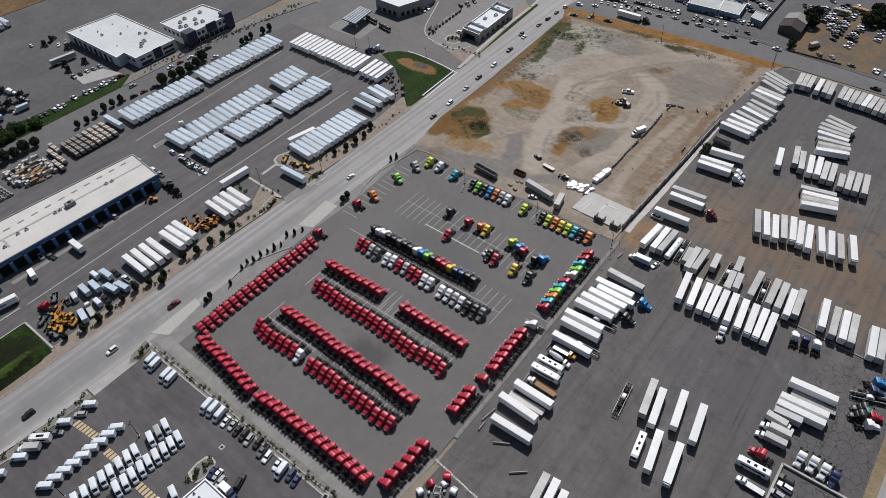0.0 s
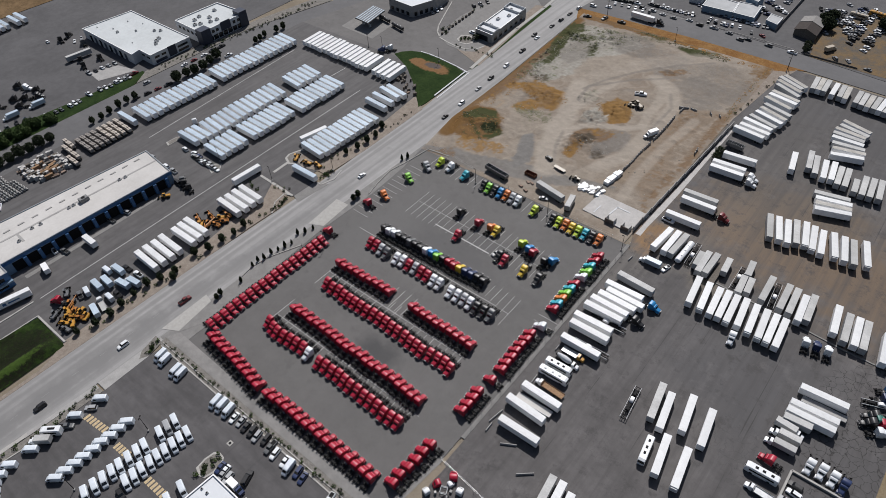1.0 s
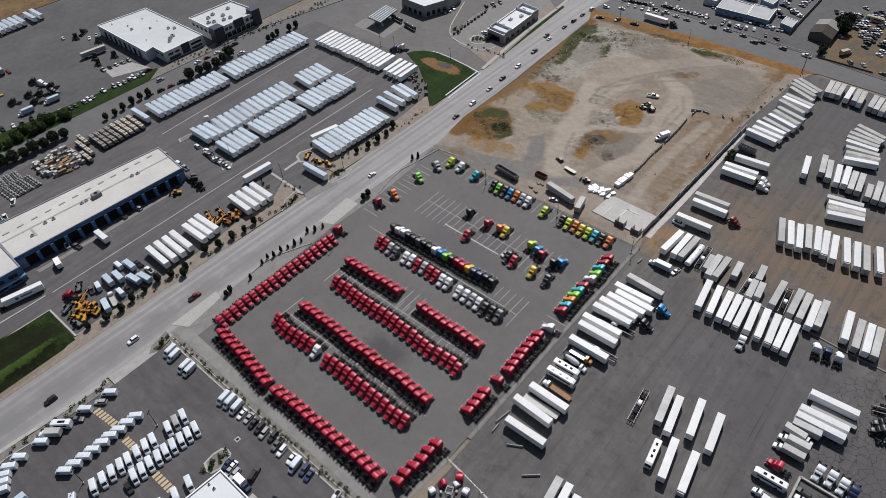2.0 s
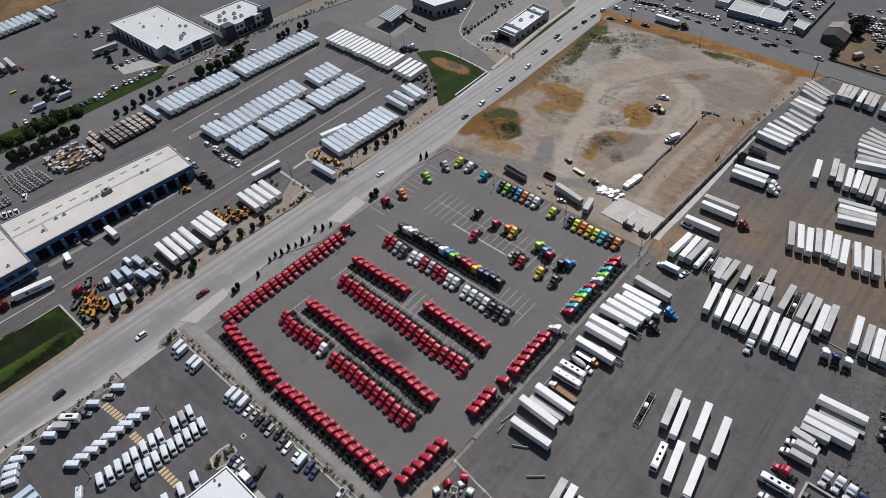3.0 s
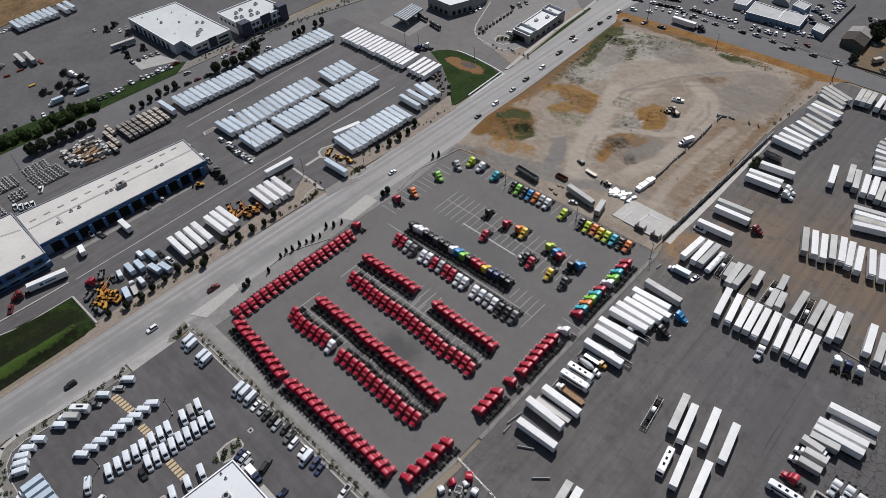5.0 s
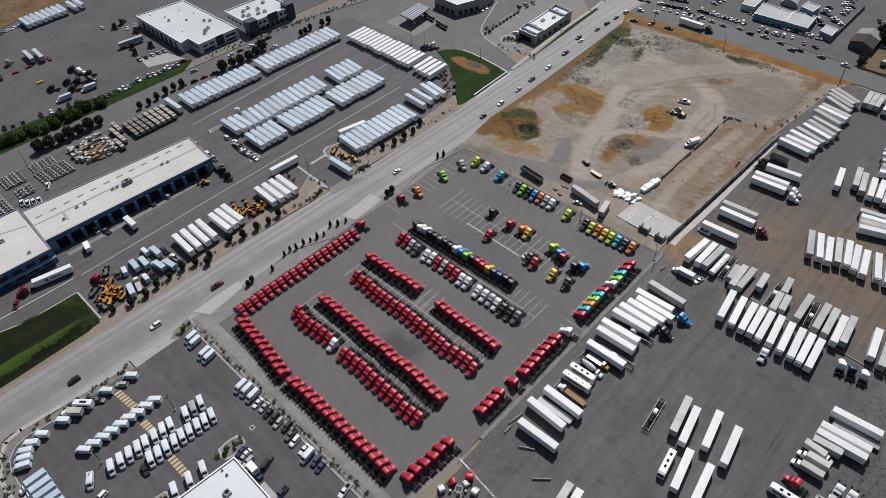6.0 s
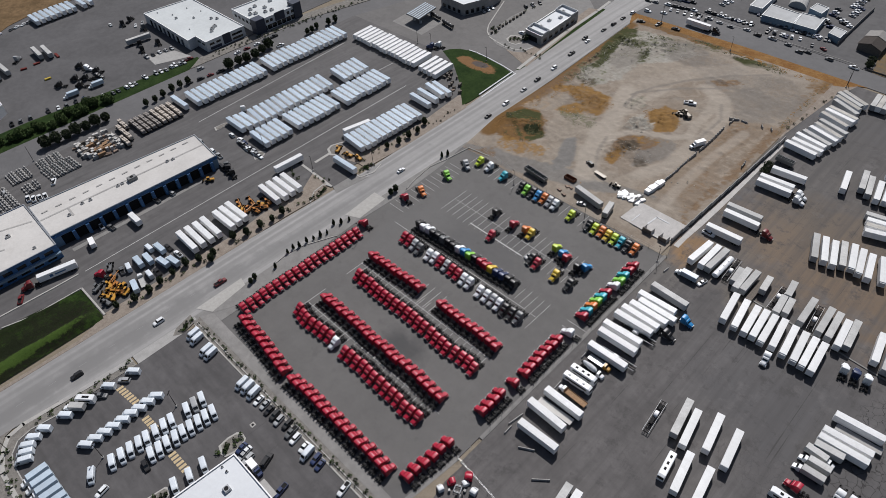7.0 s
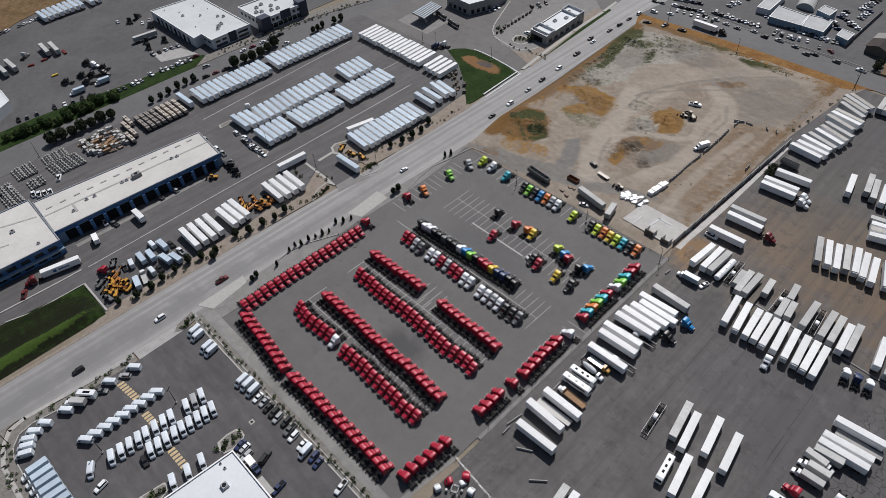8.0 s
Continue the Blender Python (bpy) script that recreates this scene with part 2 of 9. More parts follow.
DIRT, STRAW, WEED = (0.228, 0.188, 0.150), (0.212, 0.120, 0.040), (0.098, 0.102, 0.056)
M = {
    "lot": asphalt("lot_asphalt", (0.114, 0.110, 0.107), 0.10, 0.0, [(-48.3, 8.3, 9, 6, (0.052, 0.052, 0.053), 0.75), (-52.5, 7.9, 5, 4, (0.06, 0.06, 0.061), 0.6), (-60, 70, 26, 14, (0.088, 0.087, 0.088), 0.6), (-95, 60, 12, 30, (0.124, 0.121, 0.119), 0.6)], None, 0.16),
    "yard": asphalt("yard_asphalt", (0.102, 0.096, 0.095), 0.22, 0.9, [(48, 160, 44, 26, (0.155, 0.112, 0.076), 0.9), (92, 150, 34, 26, (0.138, 0.100, 0.069), 0.85), (55, 186, 34, 14, (0.125, 0.096, 0.070), 0.75), (36, 116, 8, 5, (0.19, 0.16, 0.12), 0.8), (11.7, 129.6, 18, 14, (0.15, 0.135, 0.12), 0.8), (4.7, 111.5, 8, 22, (0.13, 0.12, 0.11), 0.7), (4.8, 128.5, 6, 10, (0.235, 0.14, 0.065), 0.95), (40.1, 255.0, 44, 36, (0.075, 0.073, 0.075), 0.85), (87.0, 71.2, 30, 26, (0.08, 0.078, 0.08), 0.6), (61.5, 86.5, 26, 26, (0.082, 0.08, 0.082), 0.6), (30, 210, 24, 50, (0.10, 0.09, 0.08), 0.4)], (1.2, 0.05, 1), 0.75),
    "west": asphalt("west_asphalt", (0.100, 0.096, 0.096), 0.14, 0.0, (), (1.0, 0.1, 1), 0.3),
    "farlot": asphalt("far_asphalt", (0.082, 0.080, 0.082), 0.20, 0.4),
    "vanlot": asphalt("van_lot_asphalt", (0.089, 0.085, 0.086), 0.2, 0.0, (), (0.2, 1.0, 1), 0.35),
    "road": asphalt("road_concrete", (0.295, 0.289, 0.283), 0.10, 0.0, [(-137, -140, 12, 80, (0.215, 0.211, 0.208), 0.75), (-133.8, -100, 3.2, 85, (0.165, 0.162, 0.16), 0.85), (-131.2, -10, 3.0, 70, (0.185, 0.182, 0.18), 0.75)] + [(x, 20, 1.1, 260, (0.18, 0.177, 0.173), 0.55) for x in (-141.6, -138.2, -131.0, -127.6)], (1.3, 0.006, 1)),
    "roadn": asphalt("cross_road_asphalt", (0.11, 0.108, 0.11), 0.12),
    "concrete": plain("concrete", (0.325, 0.318, 0.308), 0.9, vary=0.14, scale=0.25, dirt=0.3, dirt_colour=(0.19, 0.184, 0.176)),
    "kerb": plain("kerb_concrete", (0.36, 0.35, 0.33), 0.9, vary=0.12),
    "gravel": earth("landscape_gravel", (0.21, 0.175, 0.145), (0.27, 0.235, 0.20), (), 0.3),
    "walkgrey": asphalt("weathered_path", (0.205, 0.198, 0.19), 0.25, 0.3, (), None, 0.2),
    "bark": earth("planting_mulch", (0.15, 0.14, 0.128), (0.23, 0.217, 0.198), (), 0.5),
    "plain": earth("open_ground", (0.19, 0.16, 0.12), (0.24, 0.205, 0.16), (), 0.01),
    "strawlot": earth("car_lot_dirt", (0.10, 0.092, 0.082), (0.175, 0.118, 0.06), (), 0.05),
    "tanverge": earth("tan_verge", (0.17, 0.13, 0.075), (0.23, 0.185, 0.12), (), 0.1),
    "concreteg": plain("grey_concrete", (0.205, 0.20, 0.193), 0.9, vary=0.14, scale=0.25, dirt=0.3),
    "scrub": earth("scrub_slope", (0.10, 0.066, 0.034), (0.185, 0.122, 0.066), (), 0.06),
    "straw": earth("dry_grass", (0.165, 0.080, 0.027), (0.245, 0.140, 0.055), (), 0.12),
    "lawn": earth("lawn_grass", (0.012, 0.026, 0.006), (0.026, 0.046, 0.012), (), 0.1),
    "line": plain("paint_line", (0.42, 0.42, 0.41), 0.8, vary=0.25, scale=1.5),
    "amberline": plain("amber_block_paint", (0.46, 0.36, 0.22), 0.8, vary=0.25, scale=1.5),
    "white": plain("white_paint", (0.8, 0.8, 0.8), 0.45, vary=0.04, dirt=0.12, dirt_colour=(0.35, 0.33, 0.3)),
    "roofw": plain("trailer_roof_white", (0.66, 0.67, 0.675), 0.55, vary=0.09, scale=0.3, each=0.16, dirt=0.4, dirt_colour=(0.45, 0.43, 0.4)),
    "roofb": plain("trailer_roof_bluish", (0.46, 0.55, 0.635), 0.35, vary=0.12, scale=0.2, each=0.2, dirt=0.35, dirt_colour=(0.35, 0.36, 0.37)),
    "roofd": plain("trailer_roof_dirty", (0.43, 0.415, 0.385), 0.65, each=0.25, vary=0.25, scale=0.2, dirt=0.5, dirt_colour=(0.26, 0.23, 0.20)),
    "roofg": plain("trailer_roof_grey", (0.48, 0.48, 0.47), 0.6, each=0.22, vary=0.2, scale=0.15, dirt=0.4, dirt_colour=(0.3, 0.28, 0.26)),
    "rubber": plain("tyre_rubber", (0.018, 0.018, 0.018), 0.85, vary=0.3),
    "frame": plain("black_frame_steel", (0.011, 0.011, 0.012), 0.7, vary=0.3, dirt=0.08),
    "steel": plain("galvanised_steel", (0.42, 0.43, 0.44), 0.4, 0.6, vary=0.15),
    "chrome": plain("chrome", (0.75, 0.75, 0.76), 0.15, 1.0, vary=0.05),
    "glass": plain("dark_window_glass", (0.012, 0.014, 0.017), 0.08, vary=0.1),
    # near-black colour that stands for the shade inside bays and doorways
    "dark": plain("opening_shade_black", (0.012, 0.012, 0.013), 0.9, vary=0.2),
    "membrane": plain("roof_membrane", (0.50, 0.485, 0.465), 0.8, vary=0.09, scale=0.06, dirt=0.25, dirt_colour=(0.36, 0.33, 0.3)),
    "membranec": plain("cool_roof_membrane", (0.50, 0.525, 0.53), 0.7, vary=0.10, scale=0.04, dirt=0.25, dirt_colour=(0.36, 0.36, 0.36)),
    "membranew": plain("white_roof_membrane", (0.60, 0.62, 0.64), 0.7, vary=0.06, scale=0.05, dirt=0.15, dirt_colour=(0.45, 0.44, 0.43)),
    "bluewall": plain("blue_metal_cladding", (0.035, 0.115, 0.26), 0.5, vary=0.12),
    "paleblue": plain("pale_blue_cladding", (0.16, 0.235, 0.31), 0.5, vary=0.1),
    "navy": plain("navy_cladding", (0.018, 0.026, 0.05), 0.5, vary=0.2),
    "wallw": plain("painted_wall_panel", (0.55, 0.56, 0.57), 0.7, vary=0.08, dirt=0.2),
    "brick": plain("brown_block_wall", (0.24, 0.18, 0.145), 0.85, vary=0.18),
    "leaf": plain("tree_foliage", (0.058, 0.088, 0.03), 0.9, vary=0.45, scale=1.5),
    "leafd": plain("dark_foliage", (0.036, 0.046, 0.024), 0.9, vary=0.5, scale=1.5),
    "trunk": plain("tree_bark", (0.09, 0.07, 0.055), 0.9, vary=0.3, scale=4),
    "bundle": plain("wrapped_bundles", (0.43, 0.385, 0.34), 0.8, vary=0.35, scale=0.9, dirt=0.3),
    "greybundle": plain("grey_bundles", (0.24, 0.22, 0.205), 0.8, vary=0.35, scale=0.9, dirt=0.3),
    "timber": plain("timber", (0.27, 0.17, 0.10), 0.8, vary=0.3, scale=1.5),
    "greytimber": plain("weathered_timber", (0.13, 0.115, 0.10), 0.85, vary=0.3, scale=1.5),
    "greased": plain("greasy_steel", (0.022, 0.022, 0.023), 0.75, 0.0, vary=0.6, scale=3),
    "barnroof": plain("old_barn_roof", (0.24, 0.23, 0.22), 0.8, vary=0.12),
    "weed": plain("weed_leaves", (0.13, 0.135, 0.08), 0.9, vary=0.4, scale=1.5),
    "strawtuft": plain("straw_tufts", (0.20, 0.112, 0.038), 0.9, vary=0.4, scale=0.6),
    "fadedline": plain("faded_line", (0.27, 0.265, 0.26), 0.85, vary=0.1, scale=0.5),
    "stoneg": plain("dark_concrete", (0.27, 0.265, 0.258), 0.9, vary=0.35, scale=0.8),
    "olive": plain("olive_weeds", (0.085, 0.088, 0.042), 0.9, vary=0.4, scale=1.5),
    "rubble": plain("pale_rubble", (0.31, 0.295, 0.262), 0.9, vary=0.3, scale=0.4),
    "rust": plain("rusty_steel", (0.17, 0.075, 0.045), 0.85, vary=0.35, scale=2, dirt=0.4),
    "slab": plain("pale_slab_concrete", (0.43, 0.415, 0.40), 0.9, vary=0.12, scale=0.3, dirt=0.35, dirt_colour=(0.24, 0.23, 0.22)),
    "fencegrey": plain("dull_fence_steel", (0.20, 0.20, 0.20), 0.7, vary=0.15),
    "station": asphalt("forecourt_asphalt", (0.118, 0.113, 0.110), 0.14, 0.0, (), None, 0.3),
    "roofpale": plain("pale_metal_roof", (0.38, 0.39, 0.395), 0.7, vary=0.12, scale=0.2, dirt=0.35, dirt_colour=(0.32, 0.31, 0.30)),
    "wallg": plain("grey_block_wall", (0.30, 0.29, 0.28), 0.85, vary=0.12, scale=0.5, dirt=0.2),
    "rustred": plain("dull_red_paint", (0.13, 0.022, 0.018), 0.7, vary=0.25, scale=2, dirt=0.3),
    "dullyellow": plain("dull_yellow_paint", (0.42, 0.31, 0.05), 0.7, vary=0.25, scale=2, dirt=0.3),
    "barndark": plain("dark_barn_roof", (0.052, 0.044, 0.04), 0.85, vary=0.25, scale=0.8),
    "alloy": plain("polished_alloy", (0.22, 0.22, 0.225), 0.4, 0.3, vary=0.2),
    "lamp": plain("lamp_lens", (0.7, 0.68, 0.6), 0.2, vary=0.05),
}
PAINT = {
    "red": (0.36, 0.006, 0.030), "white": (0.74, 0.76, 0.775), "frost": (0.64, 0.69, 0.74), "black": (0.014, 0.014, 0.016), "blue": (0.02, 0.22, 0.5), "navy": (0.02, 0.035, 0.10),
    "cyan": (0.03, 0.36, 0.45), "green": (0.20, 0.52, 0.05), "lime": (0.44, 0.56, 0.03), "orange": (0.62, 0.17, 0.03), "yellow": (0.62, 0.42, 0.03),
    "silver": (0.36, 0.37, 0.38), "grey": (0.12, 0.125, 0.13), "maroon": (0.14, 0.015, 0.018), "tan": (0.36, 0.31, 0.24), "amber": (0.47, 0.235, 0.03), "orange2": (0.42, 0.165, 0.03), "teal": (0.04, 0.16, 0.13),
}
for key, c in PAINT.items():
    M["paint_" + key] = plain(key + "_vehicle_paint", c, 0.42, each=0.1, vary=0.10, scale=0.25, dirt=0.14, coat=0.0)

# ---- mesh tools ----


def box(bm, x0, x1, y0, y1, z0, z1, taper=None):
    """A box; taper = (x, y) scale of its top."""
    tx, ty = taper or (1, 1)
    cx, cy = (x0 + x1) / 2, (y0 + y1) / 2
    vs = [bm.verts.new((x, y, z0)) for x, y in ((x0, y0), (x1, y0), (x1, y1), (x0, y1))]
    vs += [bm.verts.new((cx + (x - cx) * tx, cy + (y - cy) * ty, z1)) for x, y in ((x0, y0), (x1, y0), (x1, y1), (x0, y1))]
    for f in ((3, 2, 1, 0), (4, 5, 6, 7), (0, 1, 5, 4), (1, 2, 6, 5), (2, 3, 7, 6), (3, 0, 4, 7)):
        bm.faces.new([vs[i] for i in f])
    return vs


def loft(bm, rings):
    """Skin over rings of equal length, closed at both ends."""
    rows = [[bm.verts.new(p) for p in r] for r in rings]
    k = len(rows[0])
    for a, b in zip(rows, rows[1:]):
        for i in range(k):
            bm.faces.new((a[i], a[(i + 1) % k], b[(i + 1) % k], b[i]))
    bm.faces.new(rows[0][::-1])
    bm.faces.new(rows[-1])


def tube(bm, p, q, r, r2=None, n=8):
    p, q = Vector(p), Vector(q)
    d = (q - p).normalized()
    u = d.orthogonal().normalized()
    v = d.cross(u)
    r2 = r if r2 is None else r2
    loft(bm, [[c + (u * math.cos(a) + v * math.sin(a)) * s for a in (2 * math.pi * i / n for i in range(n))] for c, s in ((p, r), (q, r2))])


def wheel(bm, x, y, r, width, n=12):
    tube(bm, (x - width / 2, y, r), (x + width / 2, y, r), r, n=n)


def bright(bm, first):
    """Gives all faces from the index first on the second material."""
    bm.faces.ensure_lookup_table()
    for f in bm.faces[first:]:
        f.material_index = 1


def rimmed(bm, x, y, r, width, side, n=12):
    """A tyre with a pale rim on its outer face."""
    wheel(bm, x, y, r, width, n)
    k = len(bm.faces)
    tube(bm, (x + side * width * 0.3, y, r), (x + side * (width / 2 + 0.02), y, r), r * 0.56, r * 0.5, n=8)
    bright(bm, k)


def sheet(bm, pts, z):
    bm.faces.new([bm.verts.new((x, y, z)) for x, y in pts])


def slab(bm, pts, z0, z1):
    """A flat plate of polygon outline, counter-clockwise."""
    lo = [bm.verts.new((x, y, z0)) for x, y in pts]
    hi = [bm.verts.new((x, y, z1)) for x, y in pts]
    bm.faces.new(hi)
    bm.faces.new(lo[::-1])
    k = len(pts)
    for i in range(k):
        bm.faces.new((lo[i], lo[(i + 1) % k], hi[(i + 1) % k], hi[i]))


def mesh(name, bm, material, bevel=0.0, second=""):
    if bevel:
        bmesh.ops.bevel(bm, geom=bm.edges[:], offset=bevel, segments=1, affect="EDGES", clamp_overlap=True)
    bmesh.ops.recalc_face_normals(bm, faces=bm.faces[:])
    me = bpy.data.meshes.new(name)
    bm.to_mesh(me)
    bm.free()
    for key in (material, second) if second else (material,):
        me.materials.append(M[key])
    return me


def part(name, bm, material, parent, label="", bevel=0.0, second=""):
    ob = new(name, mesh(name, bm, material, bevel, second))
    ob.parent = parent
    return tagged(ob, label)


def root(name, label, category, group=""):
    ob = new(name)
    ob.empty_display_size = 0.5
    return tagged(ob, label, category, group)


def thing(name, bm, material, label, category, group="", bevel=0.0, second=""):
    """A top-level thing whose main body is its own mesh."""
    return tagged(new(name, mesh(name, bm, material, bevel, second)), label, category, group)


def structure(name, bm, material, label, category, bevel=0.0):
    return tagged(new(name, mesh(name, bm, material, bevel)), label, category, kind="structure")


PROTO = {}


def put(key, build, x, y, turn, z=0.0, scale=1.0):
    """Builds a kind once, then copies it. turn: degrees, 0 faces +y."""
    m = pose(x, y, z, 0, 0, turn) @ Matrix.Scale(scale, 4)
    if key not in PROTO:
        PROTO[key] = build()
        PROTO[key].matrix_basis = m
        return PROTO[key]
    ob = copy_thing(PROTO[key], pose(x, y, z, 0, 0, turn))
    ob.scale = (scale, scale, scale)
    return ob


rnd = random.Random(7)

# ---- ground and roads ----
bm = bmesh.new()
sheet(bm, [(-3000, -3000), (3000, -3000), (3000, 3000), (-3000, 3000)], -0.30)
structure("ground", bm, "plain", "dry open ground reaching to the horizon", "ground")


def paved(name, pts, material, label, z=0.0, category="pavement", z0=-0.6):
    bm = bmesh.new()
    slab(bm, pts, z0, z)
    return structure(name, bm, material, label, category)


paved("ground_west_lots", [(-900, -600), (-316, -600), (-316, 420), (-900, 420)], "farlot", "pale grey asphalt truck yards beyond the side road", -0.05)
paved("ground_far_slope", [(-900, -60), (-456.0, -7.5), (-466.9, 8.0), (-471.4, 21.9), (-474.1, 44.1), (-452, 420), (-900, 420)], "scrub", "dry grass slope behind the far yard", 0.25, "ground")
paved("road_west", [(-307, -600), (-283.5, -600), (-283.5, 30), (-283.5, 178), (-262, 260), (-262, 420), (-288, 420), (-290, 215), (-306, 150), (-307, 60)], "roadn", "grey asphalt side road along the trailer yard", -0.01, "road")
paved("ground_west_lawn", [(-316.5, -600), (-307, -600), (-307, 62), (-314, 75), (-318, 75), (-320, 40), (-327, -30), (-327, -600)], "lawn", "strip of mown green lawn along the side road", 0.05, "lawn")
paved("pavement_nw_planting", [(-316, 76), (-307.5, 64), (-306.5, 150), (-291, 215), (-303, 215), (-313, 160)], "bark", "gravel planting bed along the side road", 0.06, "planting bed")
paved("pavement_west_yard", [(-283.5, -600), (-152, -600), (-152, 52), (-150, 180), (-196, 182), (-283.5, 180)], "west", "dark grey asphalt yard of parked trailers", 0.0)
paved("pavement_station", [(-283.5, 176), (-149.5, 176), (-148, 194), (-160, 420), (-283, 420)], "station", "grey asphalt forecourt round the fuel canopy", -0.02)
paved("road_main", [(-147, -900), (-126, -900), (-126, -116), (-123.5, -70), (-123, 0), (-122, 60), (-121, 122), (-125, 150), (-126, 200), (-131, 292), (-137, 304), (-134, 330), (-140, 420), (-166, 420), (-157, 300), (-149, 195), (-145, 150), (-143.5, 65), (-145.5, 0), (-145.5, -110)], "road", "worn light grey concrete arterial road", 0.01, "road")
paved("road_cross", [(-138, 304.5), (-60, 307.5), (13, 307), (64, 305), (400, 290), (400, 308), (62, 319), (8, 324.5), (-46, 328), (-114, 333), (-136, 336)], "roadn", "grey asphalt cross road with a turning lane", 0.0, "road")
paved("pavement_red_lot", [(-113, -35.3), (-1.2, -35.3), (-1.2, 117.5), (-57, 117.5), (-88, 119), (-117, 123), (-121, 122.5), (-117.5, 100), (-116, 75), (-117.5, 46), (-116, 20), (-113, -20)], "lot", "smooth grey asphalt lot of parked tractors", 0.0)
paved("pavement_east_yard", [(0.3, -140), (112.5, -140), (114, 88), (116, 300), (60, 303), (8, 305), (3, 285), (-2, 235), (-2.5, 126), (0.3, 118)], "yard", "cracked dark asphalt trailer yard with brown dirt stains", 0.0)
paved("ground_east_verge", [(112.5, -140), (115.5, -140), (117.5, 88), (121, 298), (116, 300), (114, 88)], "tanverge", "dry grass verge beside the trailer yard", 0.08, "verge")
paved("road_east", [(115.5, -140), (150, -140), (150, 290), (121, 298), (117.5, 88)], "road", "light concrete lane beside the dry verge", 0.0, "road")
paved("pavement_van_lot", [(-119, -47), (-118.5, -70), (-119, -98), (-120.6, -107.8), (-119.4, -112.9), (-115.6, -116.2), (-111.6, -117.3), (-60, -117.6), (-2, -117.6), (-2, -42), (-118, -42)], "vanlot", "dark asphalt lot of parked delivery vans", 0.0)
paved("pavement_south_walk", [(-121.5, -38.6), (-4, -38.6), (-4, -35.3), (-119, -33.5)], "walkgrey", "grey concrete path behind the tractor row", 0.10, "path")
paved("pavement_south_planting", [(-120, -42), (-4, -41.8), (-4, -38.6), (-121.5, -38.6)], "bark", "mulched strip planted with small shrubs", 0.05, "planting bed")
paved("kerb_south", [(-118, -42.5), (-4, -42.3), (-4, -41.8), (-120, -42)], "kerb", "pale concrete kerb of the van lot", 0.16, "kerb")
paved("kerb_south_wall", [(-119.6, -41.0), (-4, -40.8), (-4, -40.45), (-119.8, -40.65)], "kerb", "low pale kerb along the planting strip", 0.30, "kerb")
paved("pavement_west_walk", [(-122.6, -34), (-119.5, -34), (-113, -20), (-116, 20), (-117.5, 46), (-117, 46.5), (-116.0, 75), (-117.5, 100), (-121, 122), (-121.5, 122), (-122.5, 60), (-123.4, 0)], "concreteg", "concrete pavement along the tractor lot", 0.08)
paved("pavement_apron_south", [(-126.5, -37.2), (-119.9, -33.5), (-122.5, -15.7), (-127.2, -14.7)], "kerb", "pale concrete driveway apron at the lot corner", 0.11, "driveway")
paved("pavement_apron_north", [(-125.1, 41.8), (-118.2, 45.0), (-119.6, 62.4), (-127.2, 62.0)], "kerb", "pale concrete driveway apron into the tractor lot", 0.11, "driveway")
paved("pavement_van_drive", [(-123.5, -67.2), (-118.4, -67.2), (-118.9, -48), (-121.5, -40), (-123.3, -40)], "concrete", "concrete driveway of the van lot", 0.05, "driveway")
paved("pavement_van_corner_bed", [(-125.4, -40.6), (-123.2, -48.4), (-120.6, -51.2), (-118.9, -48.0), (-120.6, -41.0)], "bark", "pale gravel bed with shrubs at the lot corner", 0.09, "planting bed")
paved("pavement_van_walk", [(-124.8, -96), (-122.9, -96), (-121.0, -68), (-123.4, -68)], "concrete", "concrete pavement beside the road", 0.12)
paved("pavement_van_verge", [(-122.9, -101), (-119.4, -101), (-118.5, -68), (-121.0, -68)], "bark", "gravel bed with stones along the road", 0.10, "planting bed")
paved("pavement_van_bend", [(-119.9, -101), (-123.3, -101), (-124.3, -108.5), (-123.2, -114), (-118.4, -117.7), (-110.3, -120.3), (-102.9, -120.4), (-2, -119.8), (-2, -117.6), (-101, -117.5), (-111.6, -117.3), (-115.6, -116.2), (-119.4, -112.9), (-120.6, -107.8)], "bark", "gravel planting bed round the lot's bend", 0.08, "planting bed")
paved("pavement_van_outer", [(-126.0, -110), (-125.9, -112), (-124.7, -115.5), (-119.2, -119.3), (-110.6, -122), (-2, -121.5), (-2, -150), (-126, -150)], "bark", "dark gravel bed outside the curving path", 0.06, "planting bed")
bm = bmesh.new()
LA, LB, LC, LD = (-186.0, -180.0), (-147.5, -180.0), (-150.5, -66.0), (-173.6, -66.0)
rows_ = []
for j in range(61):
    q = j / 60
    p0, p1 = (LA[0] + (LD[0] - LA[0]) * q, LA[1] + (LD[1] - LA[1]) * q), (LB[0] + (LC[0] - LB[0]) * q, LB[1] + (LC[1] - LB[1]) * q)
    line_ = []
    for i in range(31):
        r = i / 30
        bank = math.exp(-((r - 0.78) / 0.13) ** 2) * 2.0 + math.exp(-((r - 0.06) / 0.08) ** 2) * 0.6 + math.exp(-((q - 0.96) / 0.05) ** 2) * 0.6
        edge = min(1.0, r * 12, (1 - r) * 12, (1 - q) * 16)
        x, y = p0[0] + (p1[0] - p0[0]) * r, p0[1] + (p1[1] - p0[1]) * r
        line_.append(bm.verts.new((x, y, 0.05 + edge * (0.1 + bank * (1 + 0.3 * noise.noise((x * 0.1, y * 0.1, 4)))))))
    rows_.append(line_)
for a, b in zip(rows_, rows_[1:]):
    for i in range(30):
        bm.faces.new((a[i], a[i + 1], b[i + 1], b[i])).smooth = True
